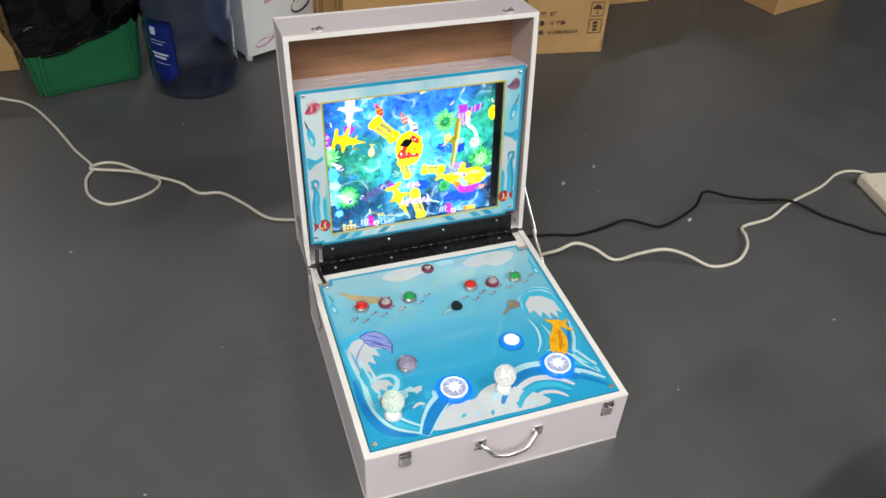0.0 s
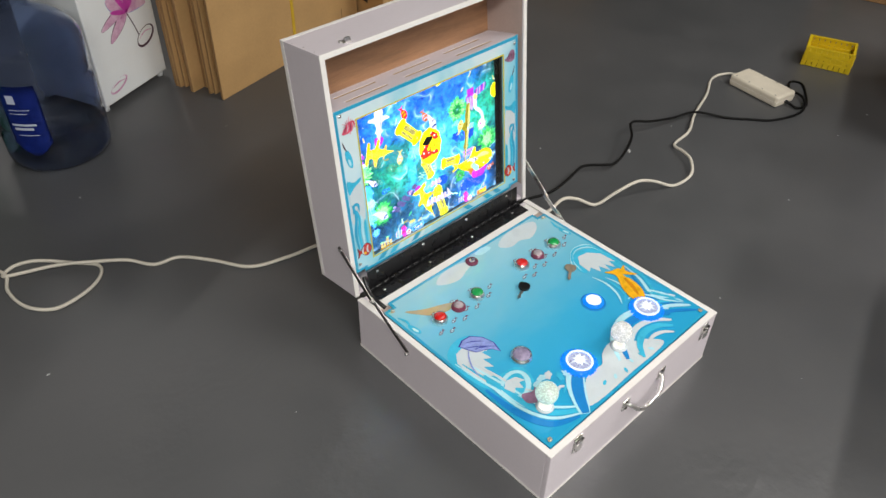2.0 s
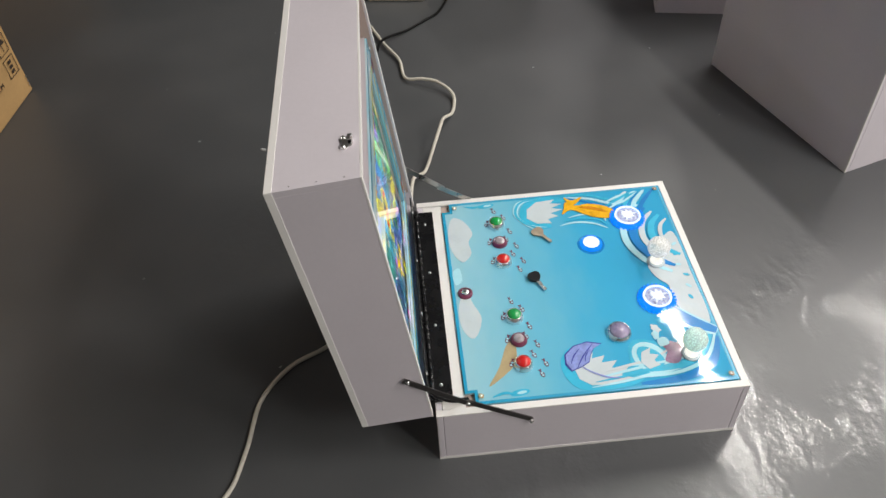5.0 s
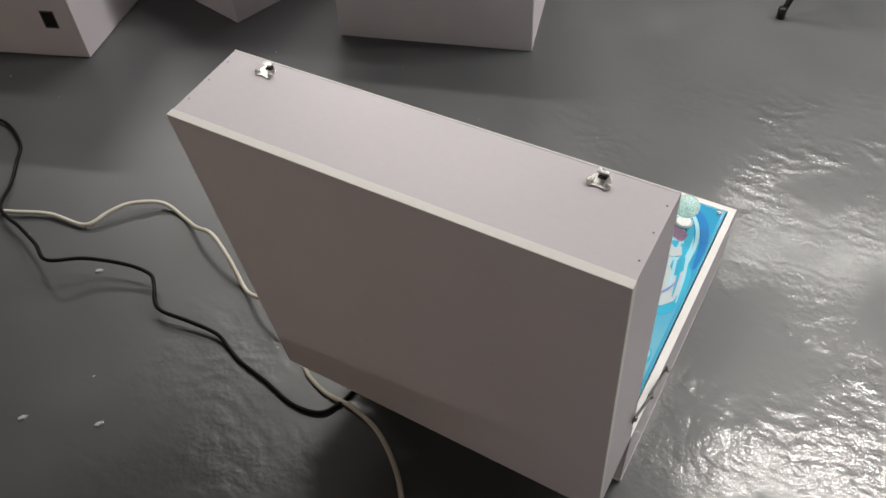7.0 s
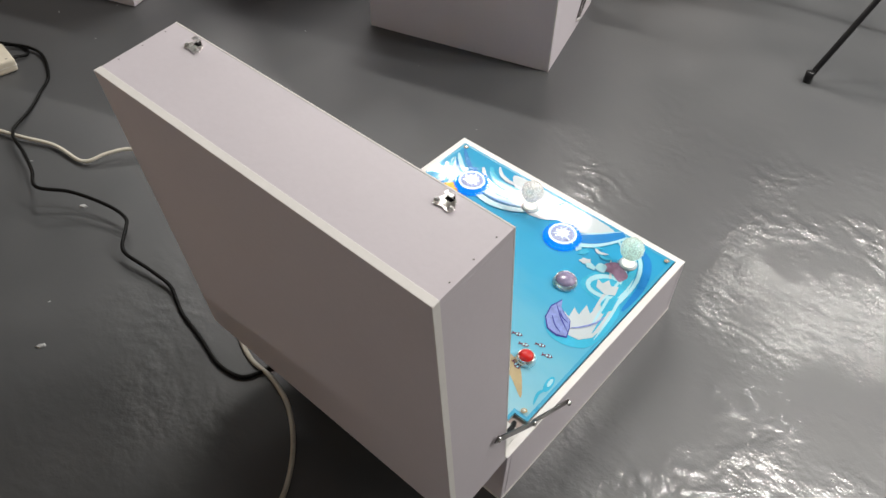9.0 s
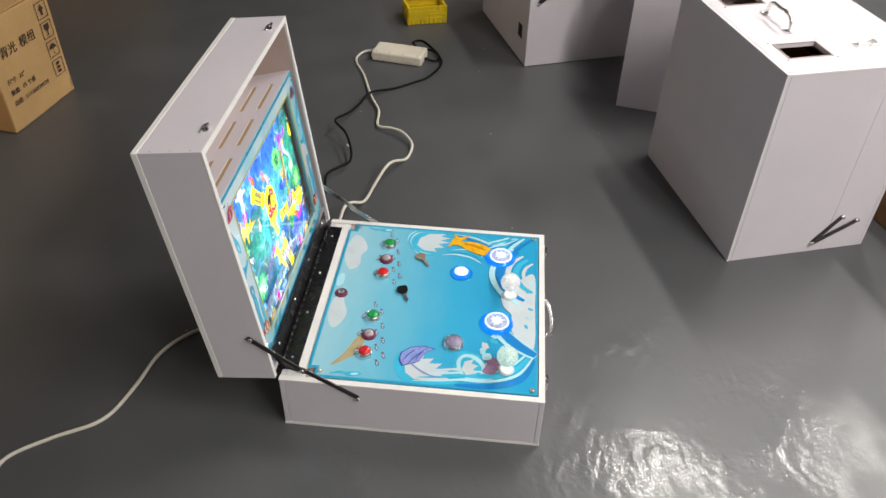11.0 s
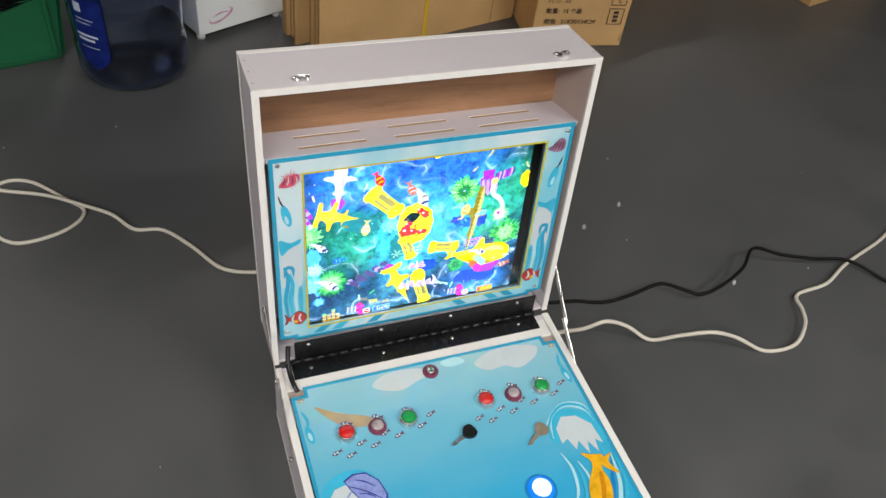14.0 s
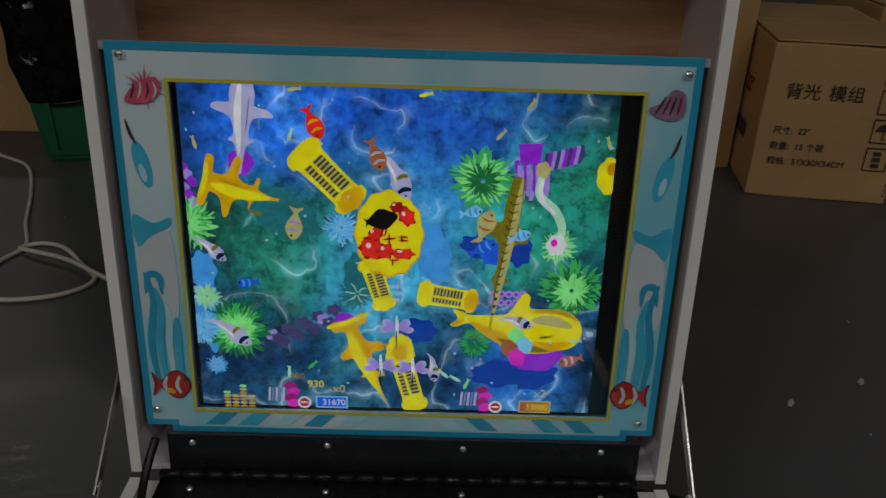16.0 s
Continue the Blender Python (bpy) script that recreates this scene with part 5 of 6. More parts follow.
    tuft(0.095, 0.738, 0.032, ("dark_green", "green", "lime"), 3, 64)
    tuft(-0.006, 0.40, 0.026, ("lime", "green", "lime"), 4)
    tuft(0.696, 0.762, 0.018, ("dark_green", "green", "dark_green"), 5)
    tuft(0.026, 0.632, 0.014, ("mint", "lime", "mint"), 6, 34)
    tuft(0.89, 0.445, 0.017, ("lime", "mint", "green"), 7, 34)
    tuft(0.363, 0.402, 0.017, ("sky", "azure", "sky"), 8, 44)
    tuft(0.563, 0.340, 0.009, ("azure", "sky", "azure"), 9, 30)
    tuft(0.012, 0.735, 0.018, ("sky", "azure", "sky"), 10, 40)
    tuft(0.04, 0.862, 0.011, ("azure", "sky", "azure"), 11, 32)
    tuft(0.40, 0.61, 0.018, ("teal", "teal", "mint"), 12, 30)
    # yellow net plates and the wheel
    plate((0.266, 0.17), (0.398, 0.33), 0.95)
    plate((0.43, 0.50), (0.470, 0.655), 0.9, "yellow")
    plate((0.553, 0.600), (0.695, 0.626), 0.9)
    disc(0.478, 0.418, 0.0295, 0.0395, "gold", 0, 0.03, 12, 48)
    disc(0.478, 0.416, 0.0285, 0.038, "yellow", 0, 0.03, 12, 48)
    for s, r, rx, ry, tone, turn in ((0.436, 0.462, 0.0095, 0.0095, "red", 0), (0.470, 0.470, 0.0065, 0.0065, "red", 0), (0.520, 0.362, 0.006, 0.008, "red", 30), (0.512, 0.478, 0.009, 0.0045, "red", 0), (0.445, 0.418, 0.0065, 0.005, "red", 40), (0.497, 0.335, 0.0055, 0.0045, "maroon", 0)):
        disc(s, r, rx * 1.12, ry * 1.12, "maroon", turn, 0.2, 6)
        disc(s, r, rx, ry, tone, turn, 0.16, 5)
        disc(s - 0.008, r - 0.008, rx * 0.25, ry * 0.25, "white", turn, n=8)
    disc(0.462, 0.372, 0.0125, 0.0088, "black", 15, 0.1, 4)
    form("fish", (0.492, 0.362), (0.418, 0.385), "black", 0.6)
    for s, r, w, h, turn in ((0.478, 0.432, 0.013, 0.0022, 8), (0.478, 0.432, 0.002, 0.012, 0), (0.513, 0.425, 0.009, 0.002, 0), (0.513, 0.436, 0.009, 0.002, 0), (0.509, 0.43, 0.0018, 0.008, 0), (0.46, 0.415, 0.002, 0.009, -25), (0.47, 0.412, 0.002, 0.009, -15), (0.49, 0.498, 0.009, 0.002, 0), (0.487, 0.505, 0.002, 0.006, 0)):
        disc(s, r, w / 2, h / 2, "maroon", turn, n=10)
    # white shark, yellow hammerheads, the great yellow one, crocodile
    f = form("shark", (0.147, -0.03), (0.128, 0.245), "lilac_white", 0.75)
    dash(f, [(0.05, -0.02), (0.4, -0.04), (0.8, -0.01)], 0.006, "white")
    dash(f, [(0.2, 0.07), (0.4, 0.06), (0.6, 0.04)], 0.0012, "grey")
    for a, b, w in (((0.035, 0.265), (0.215, 0.325), 0.95), ((0.372, 0.690), (0.470, 0.975), 0.52)):
        f = form("hammer", a, b, "gold", w)
        dash(f, [(0.14, -0.03), (0.45, -0.05), (0.9, -0.005)], 0.010, "yellow")
        dash(f, [(0.03, -0.22), (0.05, 0.0), (0.03, 0.22)], 0.0045, "yellow", 0.5)
        dash(f, [(0.22, 0.06), (0.42, 0.05), (0.62, 0.03)], 0.0022, "amber")
        dash(f, [(0.40, 0.18), (0.42, 0.27), (0.42, 0.34)], 0.003, "amber")
    f = form("whale", (0.965, 0.722), (0.636, 0.672), "yellow", 0.85)
    dash(f, [(0.06, 0.10), (0.3, 0.17), (0.55, 0.15), (0.85, 0.03)], 0.013, "gold", 0.1)
    dash(f, [(0.22, 0.185), (0.42, 0.18), (0.62, 0.14)], 0.007, "olive")
    dash(f, [(0.08, -0.04), (0.25, -0.07), (0.4, -0.05)], 0.010, "khaki")
    dash(f, [(0.04, -0.10), (0.2, -0.15), (0.42, -0.12)], 0.004, "amber")
    dash(f, [(0.90, 0.02), (0.95, 0.05), (0.99, 0.08)], 0.003, "amber")
    f = form("shark", (0.784, 0.235), (0.732, 0.715), "olive", 0.30)
    dash(f, [(0.0, 0.02), (0.35, 0.025), (0.95, 0.0)], 0.006, "khaki")
    for k in range(16):
        dash(f, [(0.1 + 0.052 * k, 0.038 - 0.002 * k), (0.12 + 0.052 * k, 0.0), (0.1 + 0.052 * k, -0.038 + 0.002 * k)], 0.0013, "moss")
    # white trailing squid
    f = local((0.838, 0.212), (0.884, 0.435))
    dash(f, [(0.0, 0.0), (0.3, -0.10), (0.55, 0.05), (0.8, 0.10), (1.0, 0.0)], 0.008, "mint", 0.4)
    dash(f, [(0.05, 0.0), (0.35, -0.09), (0.6, 0.05)], 0.004, "white", 0.4)
    disc(0.838, 0.212, 0.006, 0.007, "khaki", 0, 0.1, 5)
    disc(0.883, 0.437, 0.0085, 0.0095, "white", 0, 0.08, 6)
    disc(0.877, 0.43, 0.003, 0.0035, "magenta")
    disc(0.995, 0.225, 0.011, 0.016, "yellow", 0, 0.06, 7)
    disc(0.998, 0.205, 0.004, 0.006, "amber")
    # lower middle: plate with lilac moths
    plate((0.502, 0.79), (0.552, 1.0), 0.75, "yellow")
    disc(0.508, 0.79, 0.012, 0.015, "yellow", 0, 0.06, 8)
    disc(0.508, 0.80, 0.007, 0.009, "gold", 0, 0.1, 8)
    for s, r in ((0.498, 0.718), (0.458, 0.852), (0.540, 0.857)):
        for side in (-1, 1):
            x, y = place(s, r)
            for scale, tone in ((1.0, "lilac_white"), (0.82, "lilac")):
                lay(blob([(x + side * 0.021 * scale * u, y + 0.021 * scale * v) for u, v in OUTLINES["wing"]], 0.0001, 3), tone)
        x, y = place(s, r)
        lay(swoosh([(x, y + 0.012), (x + 0.0005, y), (x, y - 0.010)], 0.003, 0.0001, blunt=0.4), "white")
        lay(swoosh([(x, y - 0.003), (x, y - 0.012), (x, y - 0.02)], 0.0013, 0.0001, blunt=0.5), "black")
    # lesser fishes
    for a, b in (((0.520, 0.31), (0.482, 0.16)), ((0.078, 0.515), (0.022, 0.425)), ((0.126, 0.79), (0.045, 0.68)), ((0.838, 0.705), (0.762, 0.655)), ((0.594, 0.90), (0.60, 0.80))):
        moon_fish(a, b)
    for a, b, body, band in (((0.462, 0.225), (0.432, 0.135), "rust", "lilac_white"), ((0.915, 0.825), (0.975, 0.80), "rust", "lilac_white"), ((0.70, 0.335), (0.645, 0.35), "sky", "azure"), ((0.818, 0.40), (0.765, 0.425), "sky", "azure"),
                             ((0.105, 0.585), (0.162, 0.575), "blue", "azure"), ((0.32, 0.14), (0.285, 0.05), "red", "gold"), ((0.246, 0.44), (0.258, 0.34), "khaki", "lilac"), ((0.722, 0.335), (0.692, 0.44), "khaki", "rust"), ((0.735, 0.43), (0.67, 0.475), "blue", "azure")):
        f = form("fish", a, b, body, 0.8)
        for u in (0.25, 0.5):
            dash(f, [(u, 0.17), (u + 0.05, 0.0), (u, -0.17)], 0.0022, band, 0.3)
        x, y = f(0.12, 0.05)
        lay(oval(x, y, 0.0011, 0.0011, 0.0001, n=8), "black")
    for k, (s, r, a, tone) in enumerate(((0.262, 0.005, 10, "khaki"), (0.56, 0.01, 15, "yellow"), (0.735, 0.115, 50, "khaki"), (0.80, 0.03, 60, "khaki"), (0.25, 0.13, 75, "mint"), (0.028, 0.16, 105, "khaki"), (0.985, 0.13, 110, "khaki"), (0.65, 0.885, 150, "mint"), (0.225, 0.875, 90, "mint"), (0.285, 0.85, 45, "green"), (0.95, 0.745, 0, "mint"), (0.875, 0.735, 10, "olive"), (0.16, 0.36, 170, "olive"), (0.62, 0.87, 140, "mint"), (0.68, 0.905, 70, "lime"))):
        c, d = 0.034 * math.cos(radians(a)), 0.04 * math.sin(radians(a))
        form("prawn", (s - c / 2, r + d / 2), (s + c / 2, r - d / 2), tone)
    for s, r, tone in ((0.800, 0.735, "lime"), (0.822, 0.765, "sky"), (0.785, 0.775, "rust"), (0.805, 0.805, "magenta")):
        disc(s, r, 0.0075, 0.0085, tone, 20, 0.08, 5)
    # pale pockets of foam drifting in the water
    rnd = random.Random(31)
    for k in range(46):
        disc(rnd.uniform(0.0, 1.0), rnd.uniform(0.02, 0.95), rnd.uniform(0.0006, 0.0015), rnd.uniform(0.0006, 0.0015), rnd.choice(("sky", "mint", "lilac_white")), n=7)
    # guns, coins and score boxes along the foot
    for s in (0.225, 0.722):
        for k in range(4):
            disc(s + 0.008 * (k % 2), 0.925 + 0.02 * k, 0.006, 0.0042, "magenta" if k % 2 else "plum", 10, 0.1, 5)
        for k in range(5):
            x, y = place(s - 0.055 + 0.009 * k, 0.955)
            lay(sheet([(x - 0.001, y - 0.007), (x + 0.001, y - 0.007), (x + 0.002, y + 0.007), (x, y + 0.007)], 0.0001), "grey" if k % 2 else "lilac_white")
        disc(s + 0.036, 0.982, 0.0062, 0.0062, "white")
        disc(s + 0.036, 0.982, 0.0045, 0.0045, "maroon")
        disc(s + 0.036, 0.982, 0.0035, 0.001, "white", n=10)
    for k, tall in enumerate((5, 4, 7, 4)):
        for j in range(tall):
            disc(0.062 + 0.021 * k, 1.0 - 0.012 * j, 0.0033, 0.0014, "lime" if j == tall - 1 and k % 2 == 0 else "khaki" if j % 2 else "amber", n=12)
    for s, tone, edge, body in ((0.332, "blue", "sky", "31670"), (0.860, "rust", "khaki", "33080")):
        x, y = place(s, 0.978)
        for grow, c in ((0.0012, edge), (0.0, tone)):
            lay(sheet([(x - 0.0135 - grow, y - 0.005 - grow), (x + 0.0135 + grow, y - 0.005 - grow), (x + 0.0135 + grow, y + 0.005 + grow), (x - 0.0135 - grow, y + 0.005 + grow)], 0.0001), c)
        lettering("score", body, 0.0085, LITMAT["yellow" if tone == "rust" else "white"], screen, on_lid(0.0161) @ Matrix.Translation((x + 0.002, y - 0.003, 0)), 0.0001, "CENTER")
    for s, r, body, size, tone in ((0.352, 0.928, "x0", 0.011, "khaki"), (0.872, 0.928, "x2", 0.011, "khaki"), (0.292, 0.912, "930", 0.010, "yellow"), (0.246, 0.885, "480", 0.009, "olive")):
        x, y = place(s, r)
        lettering("score", body, size, LITMAT[tone], screen, on_lid(0.0161) @ Matrix.Translation((x, y - 0.004, 0)), 0.0001, "CENTER")


open_case()


def key(name, label, x, y, turn, head_mat):
    k = thing(name, label, "key", pose(x, y, 0.1345, 0, 0, turn), "keys on the panel")
    blade = [(0.010, -0.003), (0.034, -0.003), (0.038, 0.0), (0.034, 0.003), (0.028, 0.003), (0.026, 0.0015), (0.022, 0.003), (0.010, 0.003)]
    part("blade", sheet(blade, 0.002), M_CHROME if head_mat is M_BLACK else M_KEYBRASS, k, at=above(0.0006))
    bow = [(-0.010, -0.006), (-0.006, -0.011), (0.003, -0.011), (0.011, -0.004), (0.011, 0.004), (0.003, 0.011), (-0.006, 0.011), (-0.010, 0.006)]
    b = blob(bow, 0.005 if head_mat is M_BLACK else 0.002)
    part("key_head", b, head_mat, k, at=above(0.0))
    return k


M_KEYBRASS = surface("dull_brass", (0.42, 0.34, 0.25), 0.4, 0.5, vary=0.2, scale=60, bump=0.0)
key("key", "key with a black plastic head lying on the panel", 0.018, 0.052, 205, M_BLACK)
key("key", "plain dull metal key lying on the panel", 0.133, 0.026, 215, M_KEYBRASS)


# ---- cables and adapter on the floor ----
def cable(name, label, points, radius, material, heights=()):
    pts = [(x, y, radius + (heights[k] if k < len(heights) else 0.0)) for k, (x, y) in enumerate(points)]
    ob = part(name, tube(pts, radius, 8, 7), material)
    return tagged(ob, label, "cable", "cables on the floor")


cable("power_cable", "long white mains cable with a loose loop on the floor",
      [(-1.55, 1.72), (-1.25, 1.58), (-0.97, 1.412), (-0.887, 1.349), (-0.819, 1.22), (-0.755, 1.061), (-0.71, 0.965), (-0.725, 0.90), (-0.715, 0.825), (-0.67, 0.776), (-0.60, 0.783), (-0.553, 0.812), (-0.54, 0.85), (-0.575, 0.892), (-0.635, 0.957), (-0.682, 0.975), (-0.715, 0.958), (-0.69, 0.935), (-0.611, 0.901), (-0.54, 0.854), (-0.485, 0.815), (-0.445, 0.767), (-0.389, 0.752), (-0.338, 0.69), (-0.285, 0.612), (-0.2, 0.583), (-0.10, 0.565), (-0.03, 0.515), (0.006, 0.452), (0.05, 0.4), (0.11, 0.358), (0.172, 0.34), (0.228, 0.338), (0.283, 0.318), (0.30, 0.29)],
      0.0042, M_CABLE_W, (0,) * 17 + (0.006, 0.009, 0.009, 0.006))
cable("adapter_cable", "white cable from the adapter, lying in bends",
      [(1.399, 0.345), (1.396, 0.376), (1.36, 0.398), (1.31, 0.392), (1.225, 0.352), (1.075, 0.302), (0.985, 0.262), (0.893, 0.250), (0.868, 0.205), (0.842, 0.165), (0.79, 0.13), (0.724, 0.138), (0.66, 0.165), (0.60, 0.178), (0.545, 0.20), (0.498, 0.224), (0.45, 0.248), (0.40, 0.257), (0.36, 0.265), (0.31, 0.285), (0.27, 0.262), (0.25, 0.225)],
      0.0042, M_CABLE_W, (0.008, 0.004, 0, 0, 0, 0.006, 0.004, 0.004, 0.012, 0.015, 0.008, 0, 0.03, 0.05, 0.03, 0.002, 0.03, 0.05, 0.03, 0.004))
cable("lead_cable", "black cable from the adapter to the back of the case",
      [(1.357, 0.150), (1.356, 0.118), (1.40, 0.108), (1.47, 0.145), (1.52, 0.185), (1.505, 0.215), (1.45, 0.19), (1.42, 0.13), (1.34, 0.095), (1.24, 0.13), (1.19, 0.18), (1.14, 0.235), (1.08, 0.303), (0.99, 0.325), (0.91, 0.347), (0.843, 0.371), (0.79, 0.33), (0.715, 0.300), (0.663, 0.293), (0.635, 0.310), (0.605, 0.338), (0.58, 0.346), (0.525, 0.338), (0.465, 0.334), (0.43, 0.345), (0.395, 0.357), (0.33, 0.368), (0.263, 0.382), (0.215, 0.374), (0.197, 0.349), (0.187, 0.309), (0.187, 0.27)],
      0.0038, M_CABLE_B, (0.008, 0.003, 0, 0, 0, 0, 0.004, 0.008, 0.004, 0, 0, 0.002, 0.014, 0.02, 0.03, 0.042, 0.034, 0.026, 0.02, 0.02, 0.018, 0.015, 0.01, 0.006))


def adapter():
    a = thing("power_adapter", "ivory plastic power adapter box lying on the floor", "power adapter", pose(1.372, 0.248, 0, 0, 0, 80.7))
    body = part("body", block(-0.092, 0.092, -0.045, 0.045, 0.0, 0.036, 0.008, 3), M_ADAPTER, a)
    part("seam", block(-0.0923, 0.0923, -0.0453, 0.0453, 0.0175, 0.0185, 0.0004), M_EDGE, body)
    for x in (-0.075, -0.025, 0.025, 0.075):
        for y in (-0.036, 0.036):
            part("screw", lathe([(0, 0.0006), (0.0022, 0.0004), (0.0025, 0)], 8, Matrix.Translation((x, y, 0.036))), M_STEEL, a)
    part("cable_gland", lathe([(0, 0), (0.007, 0), (0.005, 0.018), (0, 0.018)], 12, Matrix.Translation((0.091, -0.012, 0.012)) @ Matrix.Rotation(math.pi / 2, 4, "Y")), M_CABLE_W, a)
    part("cable_gland", lathe([(0, 0), (0.006, 0), (0.0045, 0.018), (0, 0.018)], 12, Matrix.Translation((-0.091, 0.0, 0.012)) @ Matrix.Rotation(-math.pi / 2, 4, "Y")), M_BLACK, a)


adapter()


# ---- three closed cases ----
def closed_case():
    """Standing on its hinge edge: x across 0.5, y depth 0.38 (base 0.26, lid 0.12), z height 0.52."""
    c = thing("closed_arcade_case", "closed white suitcase arcade case standing on its hinge edge", "arcade case", None, "closed arcade cases")
    H, B, D = 0.515, 0.26, 0.38
    holes = [(0.07, 0.14), (0.36, 0.43)]
    h0, h1 = -0.15, -0.045
    base = part("bottom_board", block(0.0, 0.5, -0.010, 0.0, 0.0, H, 0.0012), M_WHITE, c)
    part("side_board", block(0.0, 0.010, -B, -0.0102, 0.0, H, 0.0012), M_WHITE, c)
    part("side_board", block(0.490, 0.5, -B, -0.0102, 0.0, H, 0.0012), M_WHITE, c)
    part("back_board", block(0.0102, 0.4898, -B, -0.0102, 0.0, 0.010, 0.001), M_WHITE, c)
    bm = None
    for x0, x1, y0, y1 in ((0.0102, 0.4898, h1, -0.0102), (0.0102, 0.4898, -B, h0), (0.0102, 0.07, h0, h1), (0.14, 0.36, h0, h1), (0.43, 0.4898, h0, h1)):
        bm = block(x0, x1, y0, y1, H - 0.010, H, bm=bm)
    bmesh.ops.remove_doubles(bm, verts=bm.verts, dist=1e-5)
    part("front_board", bm, M_WHITE, c, "front board with two square cut-outs")
    part("inner_board", block(0.012, 0.488, -B + 0.02, -0.012, H - 0.09, H - 0.085), M_OLDCARD, base)
    for x0, x1 in holes:
        part("hole_rim", frame_sheet(x0 - 0.002, x1 + 0.002, h0 - 0.002, h1 + 0.002, 0.003, 0.0012), M_SIDEPLY, base, at=above(H))
        for sx in (x0 - 0.008, x1 + 0.008):
            for sy in (h0 - 0.008, h1 + 0.008):
                part("screw_hole", lathe([(0, 0.0006), (0.002, 0.0004), (0.0025, 0)], 8, Matrix.Translation((sx, sy, H))), M_STEEL, base)
    part("lid_back", block(0.0, 0.5, -D, -D + 0.010, 0.0, H, 0.0012), M_WHITE, c)
    part("lid_side", block(0.0, 0.010, -D + 0.0102, -B - 0.0003, 0.0, H, 0.0012), M_WHITE, c)
    part("lid_side", block(0.490, 0.5, -D + 0.0102, -B - 0.0003, 0.0, H, 0.0012), M_WHITE, c)
    part("lid_bottom", block(0.0102, 0.4898, -D + 0.0102, -B - 0.0003, 0.0, 0.010, 0.001), M_WHITE, c)
    part("lid_top", block(0.0102, 0.4898, -D + 0.0102, -B - 0.0003, H - 0.010, H, 0.001), M_WHITE, c)
    bm = block(-0.0004, 0.5004, -0.003, 0.0004, H - 0.003, H + 0.0004, 0.0006)
    block(-0.0004, 0.003, -0.003, 0.0004, 0, H - 0.003, 0.0006, bm=bm)
    block(-0.0004, 0.003, -D, -0.003, H - 0.003, H + 0.0004, 0.0006, bm=bm)
    part("edge_band", bm, M_EDGE, c, "white edging on the corners")
    grip = part("handle", tube([(0.20, -0.12, H + 0.004), (0.205, -0.12, H + 0.026), (0.22, -0.12, H + 0.034), (0.25, -0.12, H + 0.034), (0.28, -0.12, H + 0.034), (0.295, -0.12, H + 0.026), (0.30, -0.12, H + 0.004)], 0.0045, 10), M_CHROME, c, "chrome carrying handle")
    for x in (0.20, 0.30):
        part("handle_plate", block(x - 0.012, x + 0.012, -0.133, -0.107, H, H + 0.003, 0.001), M_CHROME, grip)
    for x in (0.105, 0.395):
        latch = part("latch", block(x - 0.010, x + 0.010, -0.285, -0.225, H, H + 0.002, 0.0006), M_CHROME, c, "chrome toggle latch")
        part("latch_lever", tube([(x, -0.235, H + 0.004), (x, -0.25, H + 0.011), (x, -0.265, H + 0.011), (x, -0.28, H + 0.004)], 0.004, 8), M_CHROME, latch)
    for x, out in ((0.0, -1), (0.5, 1)):
        def leg(a, b, off):
            d = Vector((0, b[0] - a[0], b[1] - a[1]))
            n = Vector((0, -d.z, d.y)).normalized() * 0.006
            q = bmesh.new()
            for dx in (off, off + 0.002):
                for e in (Vector((0, *a)) + n, Vector((0, *a)) - n, Vector((0, *b)) - n, Vector((0, *b)) + n):
                    q.verts.new((x + out * dx, e.y, e.z))
            bmesh.ops.convex_hull(q, input=q.verts)
            return q

        stay = part("lid_stay", leg((-0.225, 0.03), (-0.285, 0.105), 0.001), M_STEEL, c, "folded steel lid stay")
        part("stay_arm", leg((-0.225, 0.03), (-0.330, 0.09), 0.004), M_STEEL, stay)
        for y, z in ((-0.225, 0.03), (-0.285, 0.105), (-0.330, 0.09)):
            part("rivet", lathe([(0, 0.004), (0.004, 0.0033), (0.0055, 0.001), (0.0055, -0.005), (0, -0.005)], 12, Matrix.Translation((x + out * 0.006, y, z)) @ Matrix.Rotation(out * math.pi / 2, 4, "Y")), M_CHROME, stay)
    socket = part("power_socket", block(0.415, 0.445, -0.125, -0.085, -0.0015, 0.0, 0.0005), M_BLACK, c, "black power socket")
    part("socket_rim", block(0.411, 0.449, -0.129, -0.081, -0.0008, 0.0), M_STEEL, socket)
    part("switch", block(0.42, 0.44, -0.335, -0.315, -0.002, 0.0, 0.0005), M_BLACK, c)
    return c


case = closed_case()
case.matrix_basis = pose(0.364, -0.722, 0, 0, 0, 17.3)
copy_thing(case, pose(1.026, -0.989, 0, 0, 0, 78))
flat_case = copy_thing(case, pose(1.835, -0.022, 0.002, -90, 0, 200.5))
tagged(flat_case, "closed white suitcase arcade case lying flat with power socket")


